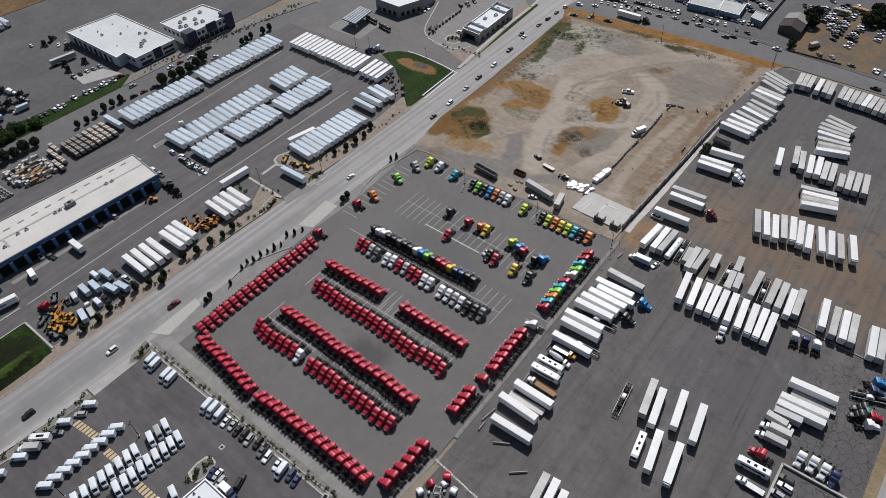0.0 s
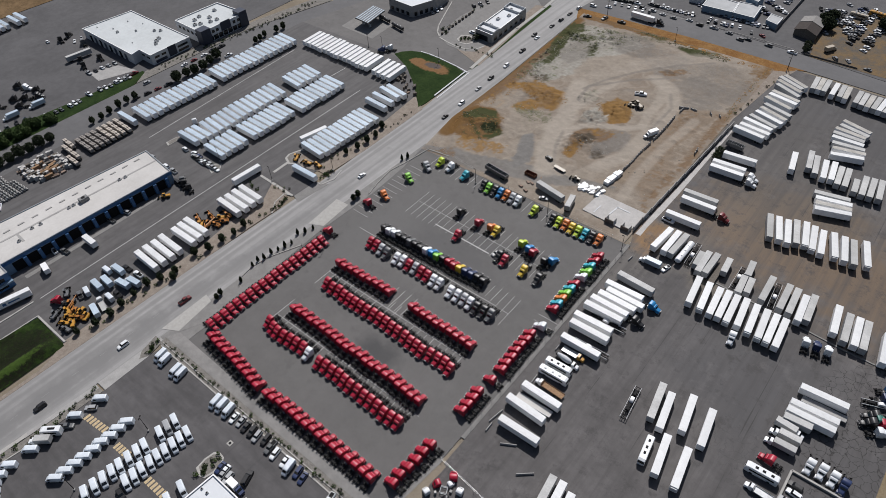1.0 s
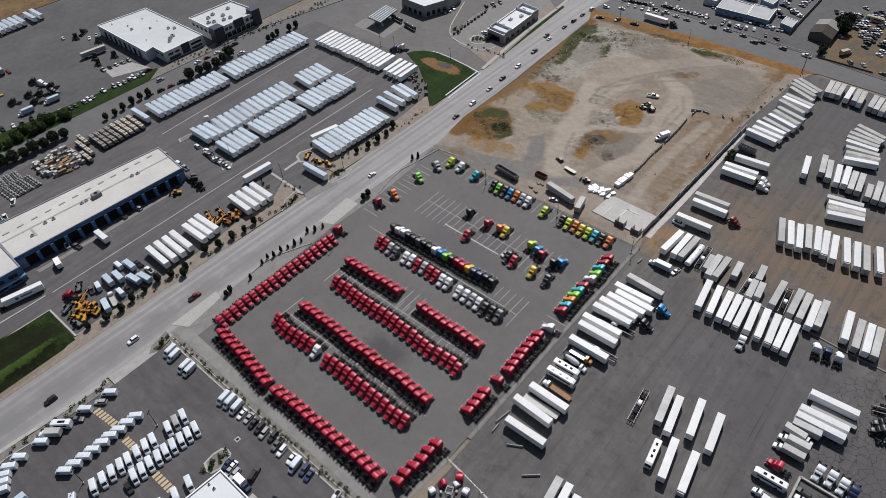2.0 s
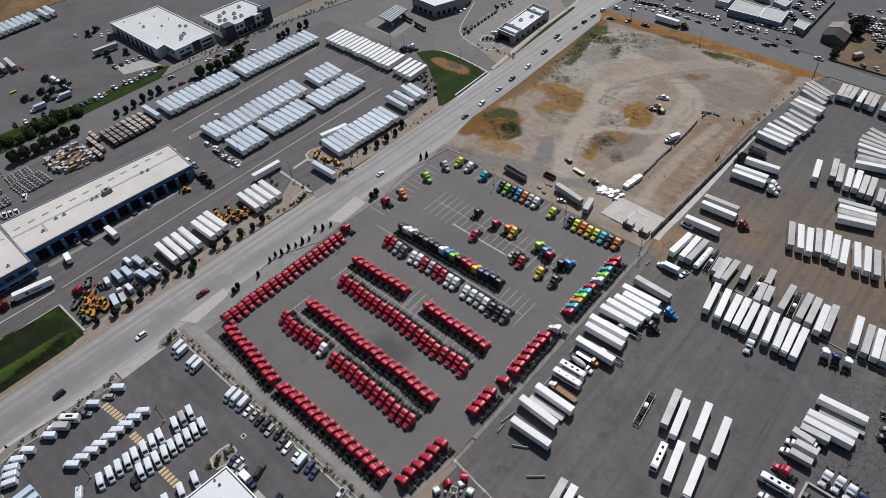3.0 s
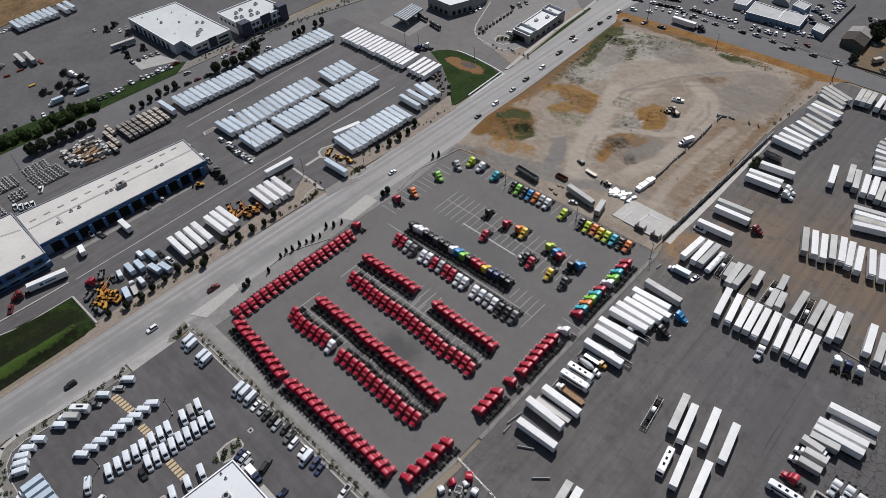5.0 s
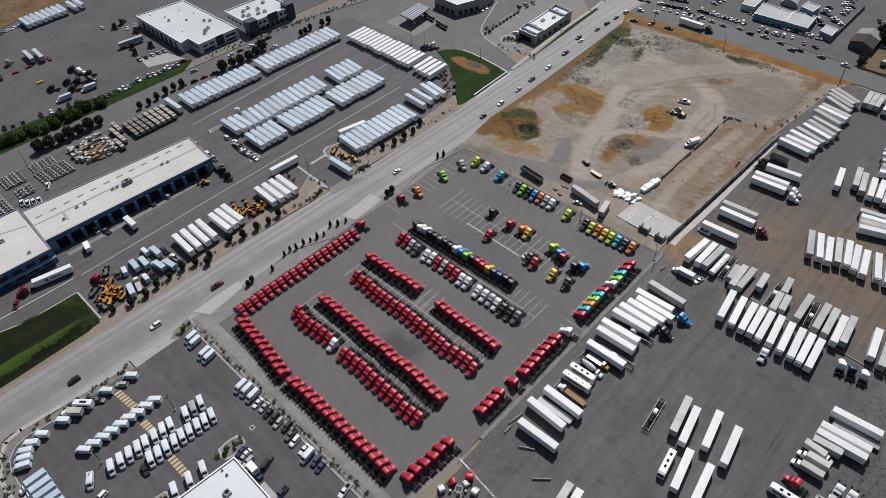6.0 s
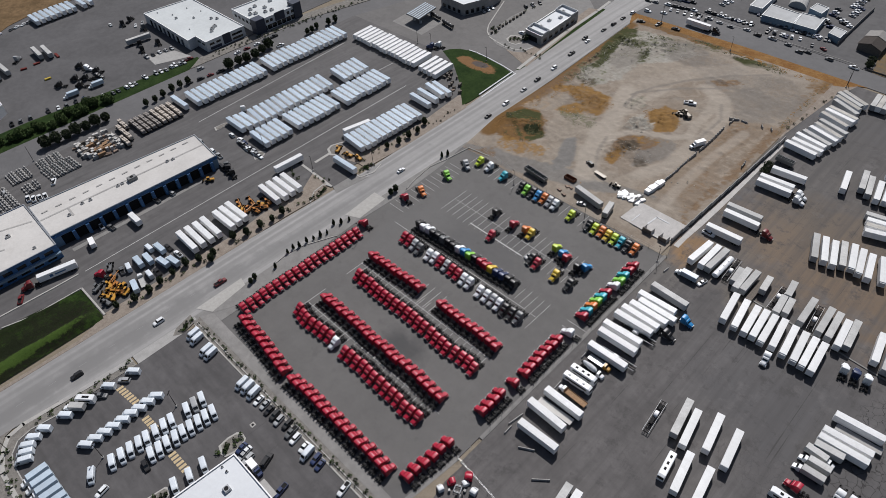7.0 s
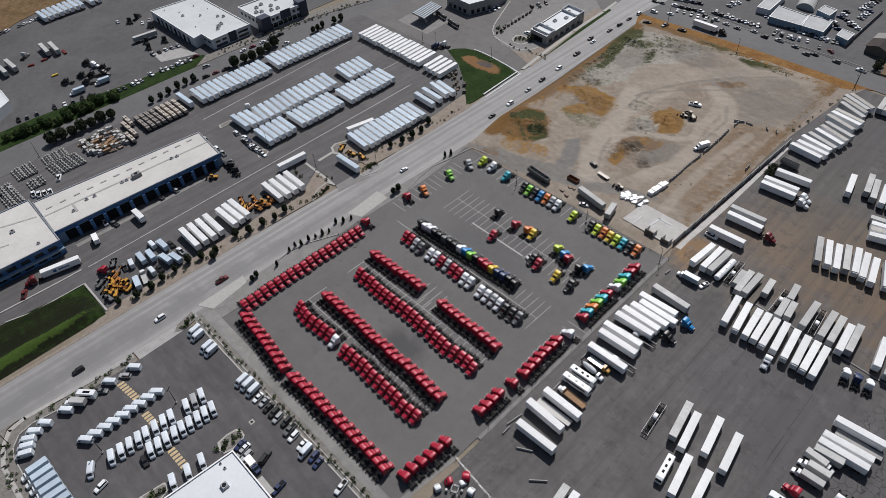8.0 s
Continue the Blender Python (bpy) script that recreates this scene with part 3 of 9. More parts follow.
# bank shading put into the grass colour: dark hollow, bright strip along the bank
M["basin"] = earth("shaded_basin_grass", (0.008, 0.015, 0.004), (0.027, 0.050, 0.010), [(-157.0, -93.8, 10, 30, (0.010, 0.010, 0.006), 0.9), (-166.2, -84.6, 6, 14, (0.012, 0.014, 0.007), 0.8), (-176.1, -96.1, 8, 20, (0.011, 0.013, 0.006), 0.8)], 0.1, 0.7, [(-168, -180, -163, -88, 11, (0.009, 0.012, 0.005), 0.85), (-156, -180, -155.8, -72, 7, (0.045, 0.078, 0.015), 0.9)])
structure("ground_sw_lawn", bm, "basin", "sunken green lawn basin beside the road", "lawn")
paved("pavement_sw_walk", [(-152, -66), (-147.2, -78), (-147.2, -180), (-145.6, -180), (-145.5, -50), (-145.5, 20), (-148, 20), (-150, -40)], "gravel", "narrow brown gravel strip along the road", 0.09)
paved("ground_west_strip", [(-153, -65), (-148, -62), (-147, -30), (-146, 12), (-145, 40), (-150.5, 52), (-163, 52), (-156, 40), (-156, 18), (-153.5, 0)], "gravel", "brown gravel strip along the trailer yard", 0.07, "planting bed")
paved("ground_west_strip_north", [(-150.5, 72), (-145, 72), (-143.6, 100), (-144.2, 146), (-156.6, 154), (-153, 120), (-152, 95), (-157, 82), (-168, 78), (-170, 72), (-160, 69)], "gravel", "brown gravel bank beside the trailer yard", 0.07, "planting bed")
paved("pavement_gate_drive", [(-168.6, 53.9), (-145.9, 51.0), (-145.5, 65.2), (-166.9, 68.4)], "west", "dark asphalt drive through the yard gate", 0.085, "driveway")
paved("pavement_gate_apron", [(-145.9, 51.0), (-140.9, 49.1), (-138.6, 67.7), (-145.5, 65.2)], "concreteg", "worn concrete apron where the gate meets the road", 0.09, "driveway")
M["lawncorner"] = earth("corner_lawn", (0.012, 0.026, 0.006), (0.026, 0.046, 0.012), (), 0.1, 0.5, [(-186.9, 184.6, -176.3, 185.5, 8, (0.19, 0.105, 0.05), 1.0), (-181.7, 184.1, -157.7, 185.2, 10, (0.19, 0.105, 0.05), 1.0), (-175.8, 185.9, -164.5, 186.8, 6, (0.085, 0.078, 0.078), 0.9)])
paved("ground_lawn_corner", [(-200.1, 183.6), (-182.6, 175.7), (-165.1, 162.5), (-147.5, 146.3), (-146.8, 151.9), (-147.9, 191.0), (-157.9, 193.4), (-172.9, 195.1), (-182.1, 195.3), (-187.4, 194.9), (-193.3, 192.8), (-198.1, 188.3)], "lawncorner", "green lawn corner with a bare brown patch", 0.08, "lawn")
KERBS = [
    ([(-149.2, 192.0), (-147.4, 160.5)], 0.8, 0.55, "wall_lawn", "low white concrete wall beside the lawn"), ([(-146.9, 192.5), (-144.8, 159.5)], 0.7, 0.16, "pavement_lawn_edge", "white concrete strip beside the lawn wall"),
    ([(-187.9, 195.4), (-182.3, 196.1), (-173.1, 195.8), (-158.0, 194.2), (-148.2, 192.4)], 0.7, 0.16, "kerb_lawn_corner", "pale kerb curving round the lawn corner"),
    ([(-216.4, 262.3), (-206.1, 239.5), (-201.1, 228.8), (-196.0, 221.6), (-191.5, 218.1)], 0.8, 0.16, "kerb_shop", "pale kerb curving round the shop lot"),
    ([(-189.7, 216.5), (-181.9, 214.7), (-173.7, 213.4), (-166.5, 214.2), (-161.2, 217.2), (-159.1, 223.3)], 0.9, 0.16, "kerb_shop", "pale kerb curving round the shop lot"),
    ([(-149.1, 197.5), (-151.5, 216.4), (-155.6, 255.3), (-157.3, 291.0), (-159.0, 308.3)], 2.2, 0.12, "pavement_shop_walk", "pale concrete footpath along the arterial road"),
]
KERBS += [
    ([(-171.9, 51.6), (-159.7, 51.2), (-146.9, 50.7)], 1.3, 0.13, "kerb_gate", "pale concrete strip beside the yard gate"), ([(-168.7, 57.6), (-169.1, 67.7)], 1.6, 0.12, "kerb_gate", "pale concrete strip beside the yard gate"),
    ([(-145.0, 36.3), (-150.1, 42.5), (-151.1, 49.3), (-146.7, 50.8)], 0.6, 0.2, "kerb_gate", "pale kerb curving round the gate bed"), ([(-145.5, 65.2), (-141.6, 65.0), (-139.3, 72.0), (-141.5, 79.3)], 0.6, 0.2, "kerb_gate", "pale kerb curving round the gate bed"),
    ([(-119.2, -98.0), (-120.6, -107.8), (-119.4, -112.9), (-115.6, -116.2), (-111.6, -117.3), (-60.0, -117.6)], 0.4, 0.2, "kerb_van_bed", "pale kerb curving round the van lot bed"),
    ([(-123.8, -95.0), (-124.8, -108.9), (-123.6, -114.7), (-118.8, -118.5), (-110.5, -121.2), (-102.9, -121.2), (-60.0, -120.7)], 1.6, 0.14, "pavement_van_loop", "curving concrete path round the planted bend"),
    ([(-42.7, 329.1), (-19.7, 329.0), (-1.0, 328.3)], 0.6, 0.12, "pavement_north", "pale concrete footpath along the cross road"),
    ([(-135.6, 325.2), (-93.7, 326.8), (-43.0, 329.8)], 0.6, 0.12, "kerb_north", "worn kerb along the cross road"),
]
for pts, w, h, name, label in KERBS:
    for (xa, ya), (xb, yb) in zip(pts, pts[1:]):
        bm = bmesh.new()
        d = Vector((xb - xa, yb - ya)).normalized()
        xa, ya, xb, yb = xa - d.x * w * 0.2, ya - d.y * w * 0.2, xb + d.x * w * 0.2, yb + d.y * w * 0.2
        d *= w / 2
        slab(bm, [(xa + d.y, ya - d.x), (xa - d.y, ya + d.x), (xb - d.y, yb + d.x), (xb + d.y, yb - d.x)][::-1], -0.2, h)
        structure(name, bm, "wallw" if "lawn" in name else "concreteg" if "north" in name else "kerb", label, "wall" if h > 0.3 else "kerb")
paved("ground_shop_verge", [(-149.4, 195.6), (-150.9, 213.3), (-156.6, 296.8), (-154.4, 296.3), (-148.0, 211.2), (-147.8, 196.8)][::-1], "lawn", "thin dark grass strip along the footpath", 0.06, "verge")
paved("pavement_dock_apron", [(-202.0, -58), (-199.6, -58), (-199.4, 13), (-201.2, 13)], "concreteg", "narrow pale concrete gutter before the docks", 0.02)
paved("pavement_corner_walk", [(-123.4, -41.8), (-113.1, -41.8), (-113.1, -20), (-116.5, 14), (-123.4, 0)], "concreteg", "worn concrete pavement at the lot corner", 0.03)
paved("ground_north_verge", [(-131, 290), (-126, 294), (-56, 296), (-2, 294), (4, 296), (8, 305), (13, 307), (-60, 307.5), (-138, 304.5)], "straw", "orange dry grass verge along the cross road", 0.02, "verge")
paved("ground_north_lots", [(-136, 336.5), (-114, 333.5), (-46, 328.5), (8, 325), (62, 319.5), (400, 308.5), (400, 700), (-136, 700)], "farlot", "asphalt and dirt lots beyond the cross road", -0.04, "ground")
paved("ground_north_straw", [(8.8, 324.4), (3.8, 351.0), (12.8, 384.6), (37.1, 410.1), (62.4, 340.5), (51.4, 323.9)], "strawlot", "dry grass lot with many parked cars", 0.03, "ground")
paved("pavement_shop", [(-193.2, 219.0), (-197.6, 247.1), (-195.5, 290.8), (-171.3, 302.0), (-160.1, 292.1), (-151.8, 216.2), (-155.4, 210.4), (-179.3, 211.8)], "concreteg", "light concrete lot round the roadside shop", 0.06)
paved("ground_shop_bed", [(-170.8, 210.9), (-147.0, 202.5), (-158.4, 293.4), (-164.4, 291.2), (-158.9, 229.0), (-159.4, 215.0), (-165.0, 211.7)], "gravel", "brown gravel bed in front of the shop", 0.07, "planting bed")

# vacant lot: rolling bare soil
OLIVE, GREYSOIL, RUBBLE, DARKSOIL, BROWN = (0.050, 0.054, 0.022), (0.180, 0.162, 0.143), (0.300, 0.287, 0.255), (0.074, 0.060, 0.045), (0.160, 0.104, 0.062)
TRACK, TAN, SAND, RUST, BUSH, STONE = (0.325, 0.287, 0.242), (0.218, 0.172, 0.130), (0.268, 0.231, 0.190), (0.142, 0.078, 0.028), (0.020, 0.025, 0.010), (0.172, 0.165, 0.156)
SOIL_LAYERS = []


def soil_patch(colour, amount, clump, ragged, outline):
    SOIL_LAYERS.append((True, colour, amount, clump, ragged, outline))


def soil_trail(colour, amount, wide, line):
    SOIL_LAYERS.append((False, colour, amount, 0.0, wide, line))


# tan strip between the old panels and the fence, brown at its foot
soil_patch(TAN, 0.9, 0, 3, [(-30.5, 231.6), (-7.9, 239.4), (-5.6, 248.1), (3.1, 283.7), (-2.4, 237.2), (-5.1, 197.3), (-7.5, 167.0), (-5.8, 144.9), (-17.6, 153.2), (-33.1, 148.5), (-27.2, 167.5), (-29.0, 199.3)])
soil_patch(BROWN, 0.6, 0.45, 4, [(-25.0, 229.0), (-7.5, 235.0), (-7.1, 207.8), (-12.5, 182.4), (-12.6, 154.7), (-18.7, 160.5), (-22.2, 192.4)])
soil_patch(BROWN, 0.75, 0.3, 2.5, [(-9.1, 231.8), (-4.1, 242.5), (-4.1, 195.2), (-5.7, 150.0), (-5.8, 142.4), (-9.6, 146.8), (-7.4, 172.5)])
soil_patch(SAND, 0.7, 0.3, 2.5, [(-15.7, 188.6), (-12.5, 219.2), (-9.1, 231.8), (-8.2, 203.8), (-9.4, 176.4)])
soil_patch(GREYSOIL, 0.75, 0.2, 2.5, [(-35.9, 234.4), (-15.9, 246.8), (-7.9, 242.8), (-18.8, 232.7), (-29.3, 229.1)])
# brown grey ground at the upper edge
soil_patch(GREYSOIL, 0.75, 0.3, 5, [(-77.2, 286.4), (-41.2, 280.0), (-14.8, 296.7), (-3.9, 289.6), (-5.4, 258.7), (-17.1, 249.4), (-39.0, 254.1), (-57.0, 255.4), (-74.1, 266.8)])
soil_patch(SAND, 0.6, 0.2, 2.5, [(-22.3, 290.8), (-5.0, 296.5), (-1.7, 280.0), (-11.2, 276.2)])
# straw and weeds along the road and the cross road
soil_trail(RUST, 0.95, 10, [(-119.9, 137.5), (-124.3, 156.2), (-124.5, 176.8), (-124.4, 203.8), (-125.7, 231.6), (-127.6, 259.3), (-128.8, 287.7)])
soil_trail(BROWN, 0.8, 9, [(-120.1, 156.1), (-120.8, 185.2), (-120.9, 213.1), (-121.8, 238.2)])
soil_patch(STRAW, 0.8, 0.5, 2.5, [(-121.0, 169.8), (-119.9, 197.7), (-114.2, 198.2), (-110.9, 185.4), (-111.3, 170.3)])
soil_patch(RUST, 0.9, 0.12, 1.5, [(-129.6, 299.5), (-73.2, 308.0), (-44.2, 309.3), (0.9, 318.9), (4.5, 313.5), (-40.1, 300.3), (-73.5, 293.8), (-125.3, 292.5)])
soil_patch(RUST, 0.85, 0.2, 2.5, [(-21.2, 308.2), (1.4, 317.6), (0.8, 289.5), (-4.0, 281.9), (-11.6, 285.0)])
soil_patch(BROWN, 0.7, 0.4, 2.5, [(-11.2, 276.2), (-1.4, 295.4), (-1.9, 265.1), (-6.6, 257.8)])
# pale graded ground and rubble at the head of the lot
soil_patch(RUBBLE, 0.9, 0.15, 3, [(-119.1, 240.3), (-124.9, 274.8), (-117.4, 286.5), (-86.1, 288.6), (-75.2, 279.0), (-86.4, 261.5), (-97.2, 247.0), (-95.6, 229.0), (-99.4, 213.9), (-113.2, 211.0), (-118.9, 218.9)])
soil_patch(SAND, 0.85, 0.0, 2, [(-97.4, 231.7), (-95.2, 250.2), (-77.4, 265.9), (-71.5, 262.0), (-81.5, 240.1), (-88.0, 223.0)])
soil_patch(WEED, 0.85, 0.60, 2.5, [(-120.5, 239.2), (-125.0, 272.9), (-116.2, 284.5), (-87.9, 291.9), (-85.3, 280.1), (-97.0, 253.2), (-114.2, 248.5), (-112.0, 232.8), (-110.1, 209.4), (-117.7, 211.5)])
soil_patch(WEED, 0.80, 0.65, 2.5, [(-120.8, 221.6), (-115.2, 234.6), (-105.7, 229.3), (-100.7, 212.9), (-108.3, 206.8)])
soil_patch(OLIVE, 1.00, 0.15, 2, [(-127.6, 259.3), (-131.2, 277.9), (-123.4, 285.9), (-116.2, 277.7), (-120.0, 265.2), (-117.0, 246.4), (-121.2, 234.2)])
soil_patch(OLIVE, 0.95, 0.20, 2.5, [(-117.2, 269.3), (-111.5, 275.5), (-102.6, 267.6), (-107.5, 263.7)])
soil_patch(OLIVE, 0.85, 0.35, 2.5, [(-104.7, 256.0), (-103.9, 265.7), (-96.5, 253.6), (-97.2, 247.0)])
soil_patch(OLIVE, 0.80, 0.35, 2.5, [(-101.9, 284.8), (-94.3, 292.6), (-88.9, 286.5), (-96.8, 279.4)])
soil_patch(OLIVE, 1.00, 0.00, 1.5, [(-58.3, 289.5), (-48.5, 295.4), (-34.0, 298.2), (-35.6, 290.2), (-47.5, 285.9)])
soil_patch(OLIVE, 0.70, 0.35, 2.5, [(-90.0, 288.4), (-68.8, 299.3), (-65.5, 292.8), (-83.7, 284.1)])
soil_patch(DARKSOIL, 0.8, 0.35, 2.5, [(-113.2, 211.0), (-108.8, 216.1), (-104.3, 212.4), (-108.7, 207.3)])
soil_patch(BROWN, 0.75, 0.4, 1.5, [(-55.1, 258.5), (-46.5, 263.7), (-40.1, 263.3), (-50.6, 256.5)])
# orange grass round the middle and the bowl
soil_patch(SAND, 0.7, 0.2, 2.5, [(-120.5, 166.6), (-117.0, 188.2), (-108.1, 195.3), (-101.1, 174.9), (-101.3, 157.2), (-88.8, 150.7), (-80.3, 164.2), (-84.7, 181.0), (-98.3, 173.6)])
soil_patch(STRAW, 0.95, 0.12, 2.5, [(-116.0, 200.7), (-108.3, 206.8), (-97.8, 205.8), (-87.5, 206.3), (-81.2, 196.6), (-83.3, 187.1), (-93.3, 182.6), (-104.0, 176.2), (-104.9, 182.7), (-99.2, 191.0), (-107.1, 193.8)])
soil_patch(BROWN, 0.7, 0.4, 2.5, [(-108.6, 198.7), (-95.1, 201.8), (-84.9, 195.1), (-91.8, 185.9)])
soil_patch(WEED, 0.60, 0.50, 2.5, [(-98.7, 176.8), (-82.7, 186.1), (-81.0, 175.7), (-88.3, 167.7)])
soil_patch(STRAW, 0.95, 0.05, 1.5, [(-64.9, 207.5), (-61.9, 219.3), (-54.4, 219.5), (-47.5, 210.9), (-45.8, 200.1), (-52.1, 193.7), (-59.7, 197.7)])
soil_patch(RUST, 0.95, 0.05, 2, [(-120.4, 141.8), (-126.8, 154.3), (-123.0, 164.6), (-113.6, 170.6), (-103.3, 167.4), (-95.8, 155.0), (-98.0, 143.2), (-107.8, 138.6), (-116.9, 137.8)])
soil_patch(STRAW, 0.8, 0.35, 2.5, [(-112.9, 137.7), (-99.2, 142.3), (-85.3, 145.9), (-82.6, 140.0), (-96.4, 131.8), (-108.0, 131.9)])
soil_patch(OLIVE, 1.00, 0.00, 1.5, [(-124.3, 156.2), (-118.5, 166.7), (-108.4, 169.0), (-102.7, 163.0), (-111.6, 157.9), (-118.8, 152.1)])
soil_patch(BUSH, 1.0, 0.0, 1.5, [(-98.7, 157.3), (-97.9, 153.7), (-100.1, 150.2), (-103.9, 148.8), (-107.2, 150.4), (-108.1, 154.1), (-105.9, 157.7), (-102.0, 159.0)])
soil_patch(OLIVE, 1.00, 0.05, 1.5, [(-115.4, 152.8), (-107.4, 150.2), (-102.4, 146.3), (-97.7, 150.1), (-100.1, 158.2), (-94.2, 152.9), (-97.5, 145.0), (-107.2, 145.1)])
soil_patch(BROWN, 0.8, 0.3, 1.5, [(-53.6, 259.2), (-46.6, 267.5), (-38.9, 267.0), (-43.7, 259.5), (-51.0, 256.7)])
soil_patch(GREYSOIL, 0.7, 0.1, 3.0, [(-44.8, 252.3), (-34.9, 266.4), (-13.3, 265.4), (-6.0, 279.9), (-0.9, 257.7), (-12.9, 244.9), (-31.9, 241.4)])
soil_patch(DARKSOIL, 0.6, 0.25, 1.5, [(-9.6, 242.6), (-4.4, 248.2), (-0.9, 245.2), (-5.5, 238.7)])
soil_patch(GREYSOIL, 0.7, 0.15, 2.5, [(-105.7, 282.9), (-92.6, 290.3), (-75.9, 290.5), (-66.2, 272.8), (-75.0, 262.3), (-87.7, 267.5)])
soil_patch(GREYSOIL, 0.6, 0.1, 2.5, [(-117.4, 246.0), (-115.0, 264.8), (-104.0, 263.8), (-98.3, 245.8), (-104.8, 234.0)])
soil_patch(OLIVE, 0.95, 0.05, 1.5, [(-117.3, 226.6), (-122.8, 258.3), (-129.7, 284.8), (-124.5, 281.7), (-118.4, 258.5), (-112.2, 227.8)])
# heaps of broken rock
soil_patch(RUBBLE, 0.9, 0.35, 2.5, [(-80.7, 207.3), (-79.0, 217.7), (-72.7, 218.1), (-69.3, 209.0), (-74.0, 203.8)])
soil_patch(WEED, 0.70, 0.45, 2.5, [(-80.8, 211.7), (-74.7, 219.6), (-69.3, 209.0), (-74.7, 204.8)])
soil_patch(RUBBLE, 0.9, 0.3, 2.5, [(-68.6, 194.0), (-66.3, 202.8), (-57.3, 199.6), (-55.0, 190.0), (-61.3, 186.2)])
soil_patch(DARKSOIL, 0.6, 0.6, 2.5, [(-68.7, 195.3), (-63.7, 201.4), (-54.9, 192.7), (-60.6, 186.8)])
# the pit, brown at its rim and dark inside
soil_patch(GREYSOIL, 0.95, 0.1, 2, [(-54.5, 186.4), (-43.3, 192.9), (-36.7, 188.1), (-36.7, 175.7), (-41.5, 167.5), (-45.7, 161.1), (-51.0, 175.1)])
soil_patch(BROWN, 0.95, 0.15, 2, [(-67.0, 175.0), (-62.2, 182.2), (-49.5, 189.2), (-44.1, 185.8), (-48.3, 176.1), (-54.9, 170.6), (-54.5, 156.9), (-58.5, 157.8), (-59.4, 167.0), (-64.4, 169.3)])
soil_patch(STRAW, 0.8, 0.35, 2.5, [(-59.0, 184.1), (-46.1, 191.9), (-45.3, 184.9), (-53.6, 179.3)])
soil_patch(STRAW, 0.8, 0.3, 2.5, [(-59.3, 159.0), (-57.8, 168.3), (-53.8, 163.5), (-54.0, 156.1)])
soil_patch(DARKSOIL, 0.95, 0.2, 1.5, [(-62.1, 173.8), (-57.7, 180.5), (-50.7, 178.5), (-51.7, 170.8), (-57.8, 168.3)])
soil_patch(DARKSOIL, 0.9, 0.25, 1.5, [(-48.0, 166.4), (-44.6, 171.6), (-40.8, 166.3), (-44.2, 162.4)])
soil_patch(STONE, 0.9, 0.1, 1, [(-63.6, 174.5), (-62.9, 172.3), (-63.5, 170.7), (-65.1, 170.5), (-66.7, 171.9), (-67.5, 174.1), (-66.8, 175.8), (-65.2, 175.9)])
# old grey paving by the gate
soil_patch(STONE, 0.95, 0.0, 1.2, [(-84.6, 157.4), (-80.8, 163.8), (-74.0, 155.1), (-68.0, 142.8), (-72.3, 133.3), (-77.5, 138.0), (-78.9, 146.1)])
soil_patch(STONE, 0.85, 0.0, 1.2, [(-121.9, 120.6), (-106.9, 128.3), (-91.8, 130.6), (-68.2, 139.7), (-45.9, 143.6), (-21.7, 149.9), (-30.8, 142.3), (-56.0, 129.6), (-89.8, 119.0), (-116.3, 114.3)])
soil_patch(BROWN, 0.8, 0.3, 2.5, [(-119.6, 118.0), (-108.1, 127.4), (-103.5, 122.9), (-117.6, 115.8)])
soil_patch(SAND, 0.85, 0.1, 2.5, [(-63.6, 140.5), (-69.5, 153.8), (-50.7, 151.1), (-39.8, 154.3), (-35.2, 146.8), (-48.4, 142.6)])
# wheel tracks
soil_trail(TRACK, 0.9, 13, [(-59.1, 141.3), (-67.3, 155.6), (-72.6, 171.7), (-75.7, 188.3), (-80.9, 204.2), (-84.7, 217.8)])
soil_trail(TRACK, 0.45, 15, [(-84.7, 217.8), (-80.7, 232.7), (-70.9, 250.9), (-55.4, 273.0), (-35.6, 290.2), (-14.8, 296.7)])
soil_trail(TRACK, 0.9, 5, [(-64.9, 170.2), (-66.6, 176.6), (-63.0, 183.5), (-53.6, 190.5), (-43.2, 195.6), (-36.9, 202.0)])
soil_trail(TRACK, 0.75, 9, [(-38.9, 157.9), (-31.8, 175.5), (-32.3, 193.5), (-31.0, 212.1), (-32.1, 230.3), (-40.6, 243.7), (-52.9, 250.8)])
soil_trail(TRACK, 0.7, 6, [(-36.9, 202.0), (-39.9, 213.6), (-40.5, 227.1), (-44.8, 241.9), (-55.9, 249.9)])
soil_trail(TRACK, 0.7, 5, [(-76.7, 190.9), (-72.5, 201.4), (-72.8, 219.5), (-70.0, 233.3)])
soil_trail(TRACK, 0.6, 6, [(-18.6, 144.5), (-19.7, 159.6), (-20.0, 191.1), (-17.0, 222.1)])
soil_trail(GREYSOIL, 0.6, 2.2, [(-81.8, 216.2), (-76.6, 232.0), (-65.2, 250.5), (-50.5, 270.3), (-33.4, 285.4)])
soil_trail(GREYSOIL, 0.6, 2.2, [(-78.0, 204.3), (-80.9, 220.7), (-63.5, 240.8), (-44.2, 257.7), (-23.2, 262.9)])
soil_trail(GREYSOIL, 0.5, 2.0, [(-57.2, 145.8), (-65.1, 160.5), (-68.8, 173.5)])
soil_trail(GREYSOIL, 0.5, 2.0, [(-32.6, 202.9), (-32.5, 226.5), (-39.0, 239.2)])
bm = bmesh.new()
X0, X1, Y0, Y1, STEP = -127.0, -2.6, 117.6, 299.0, 0.8
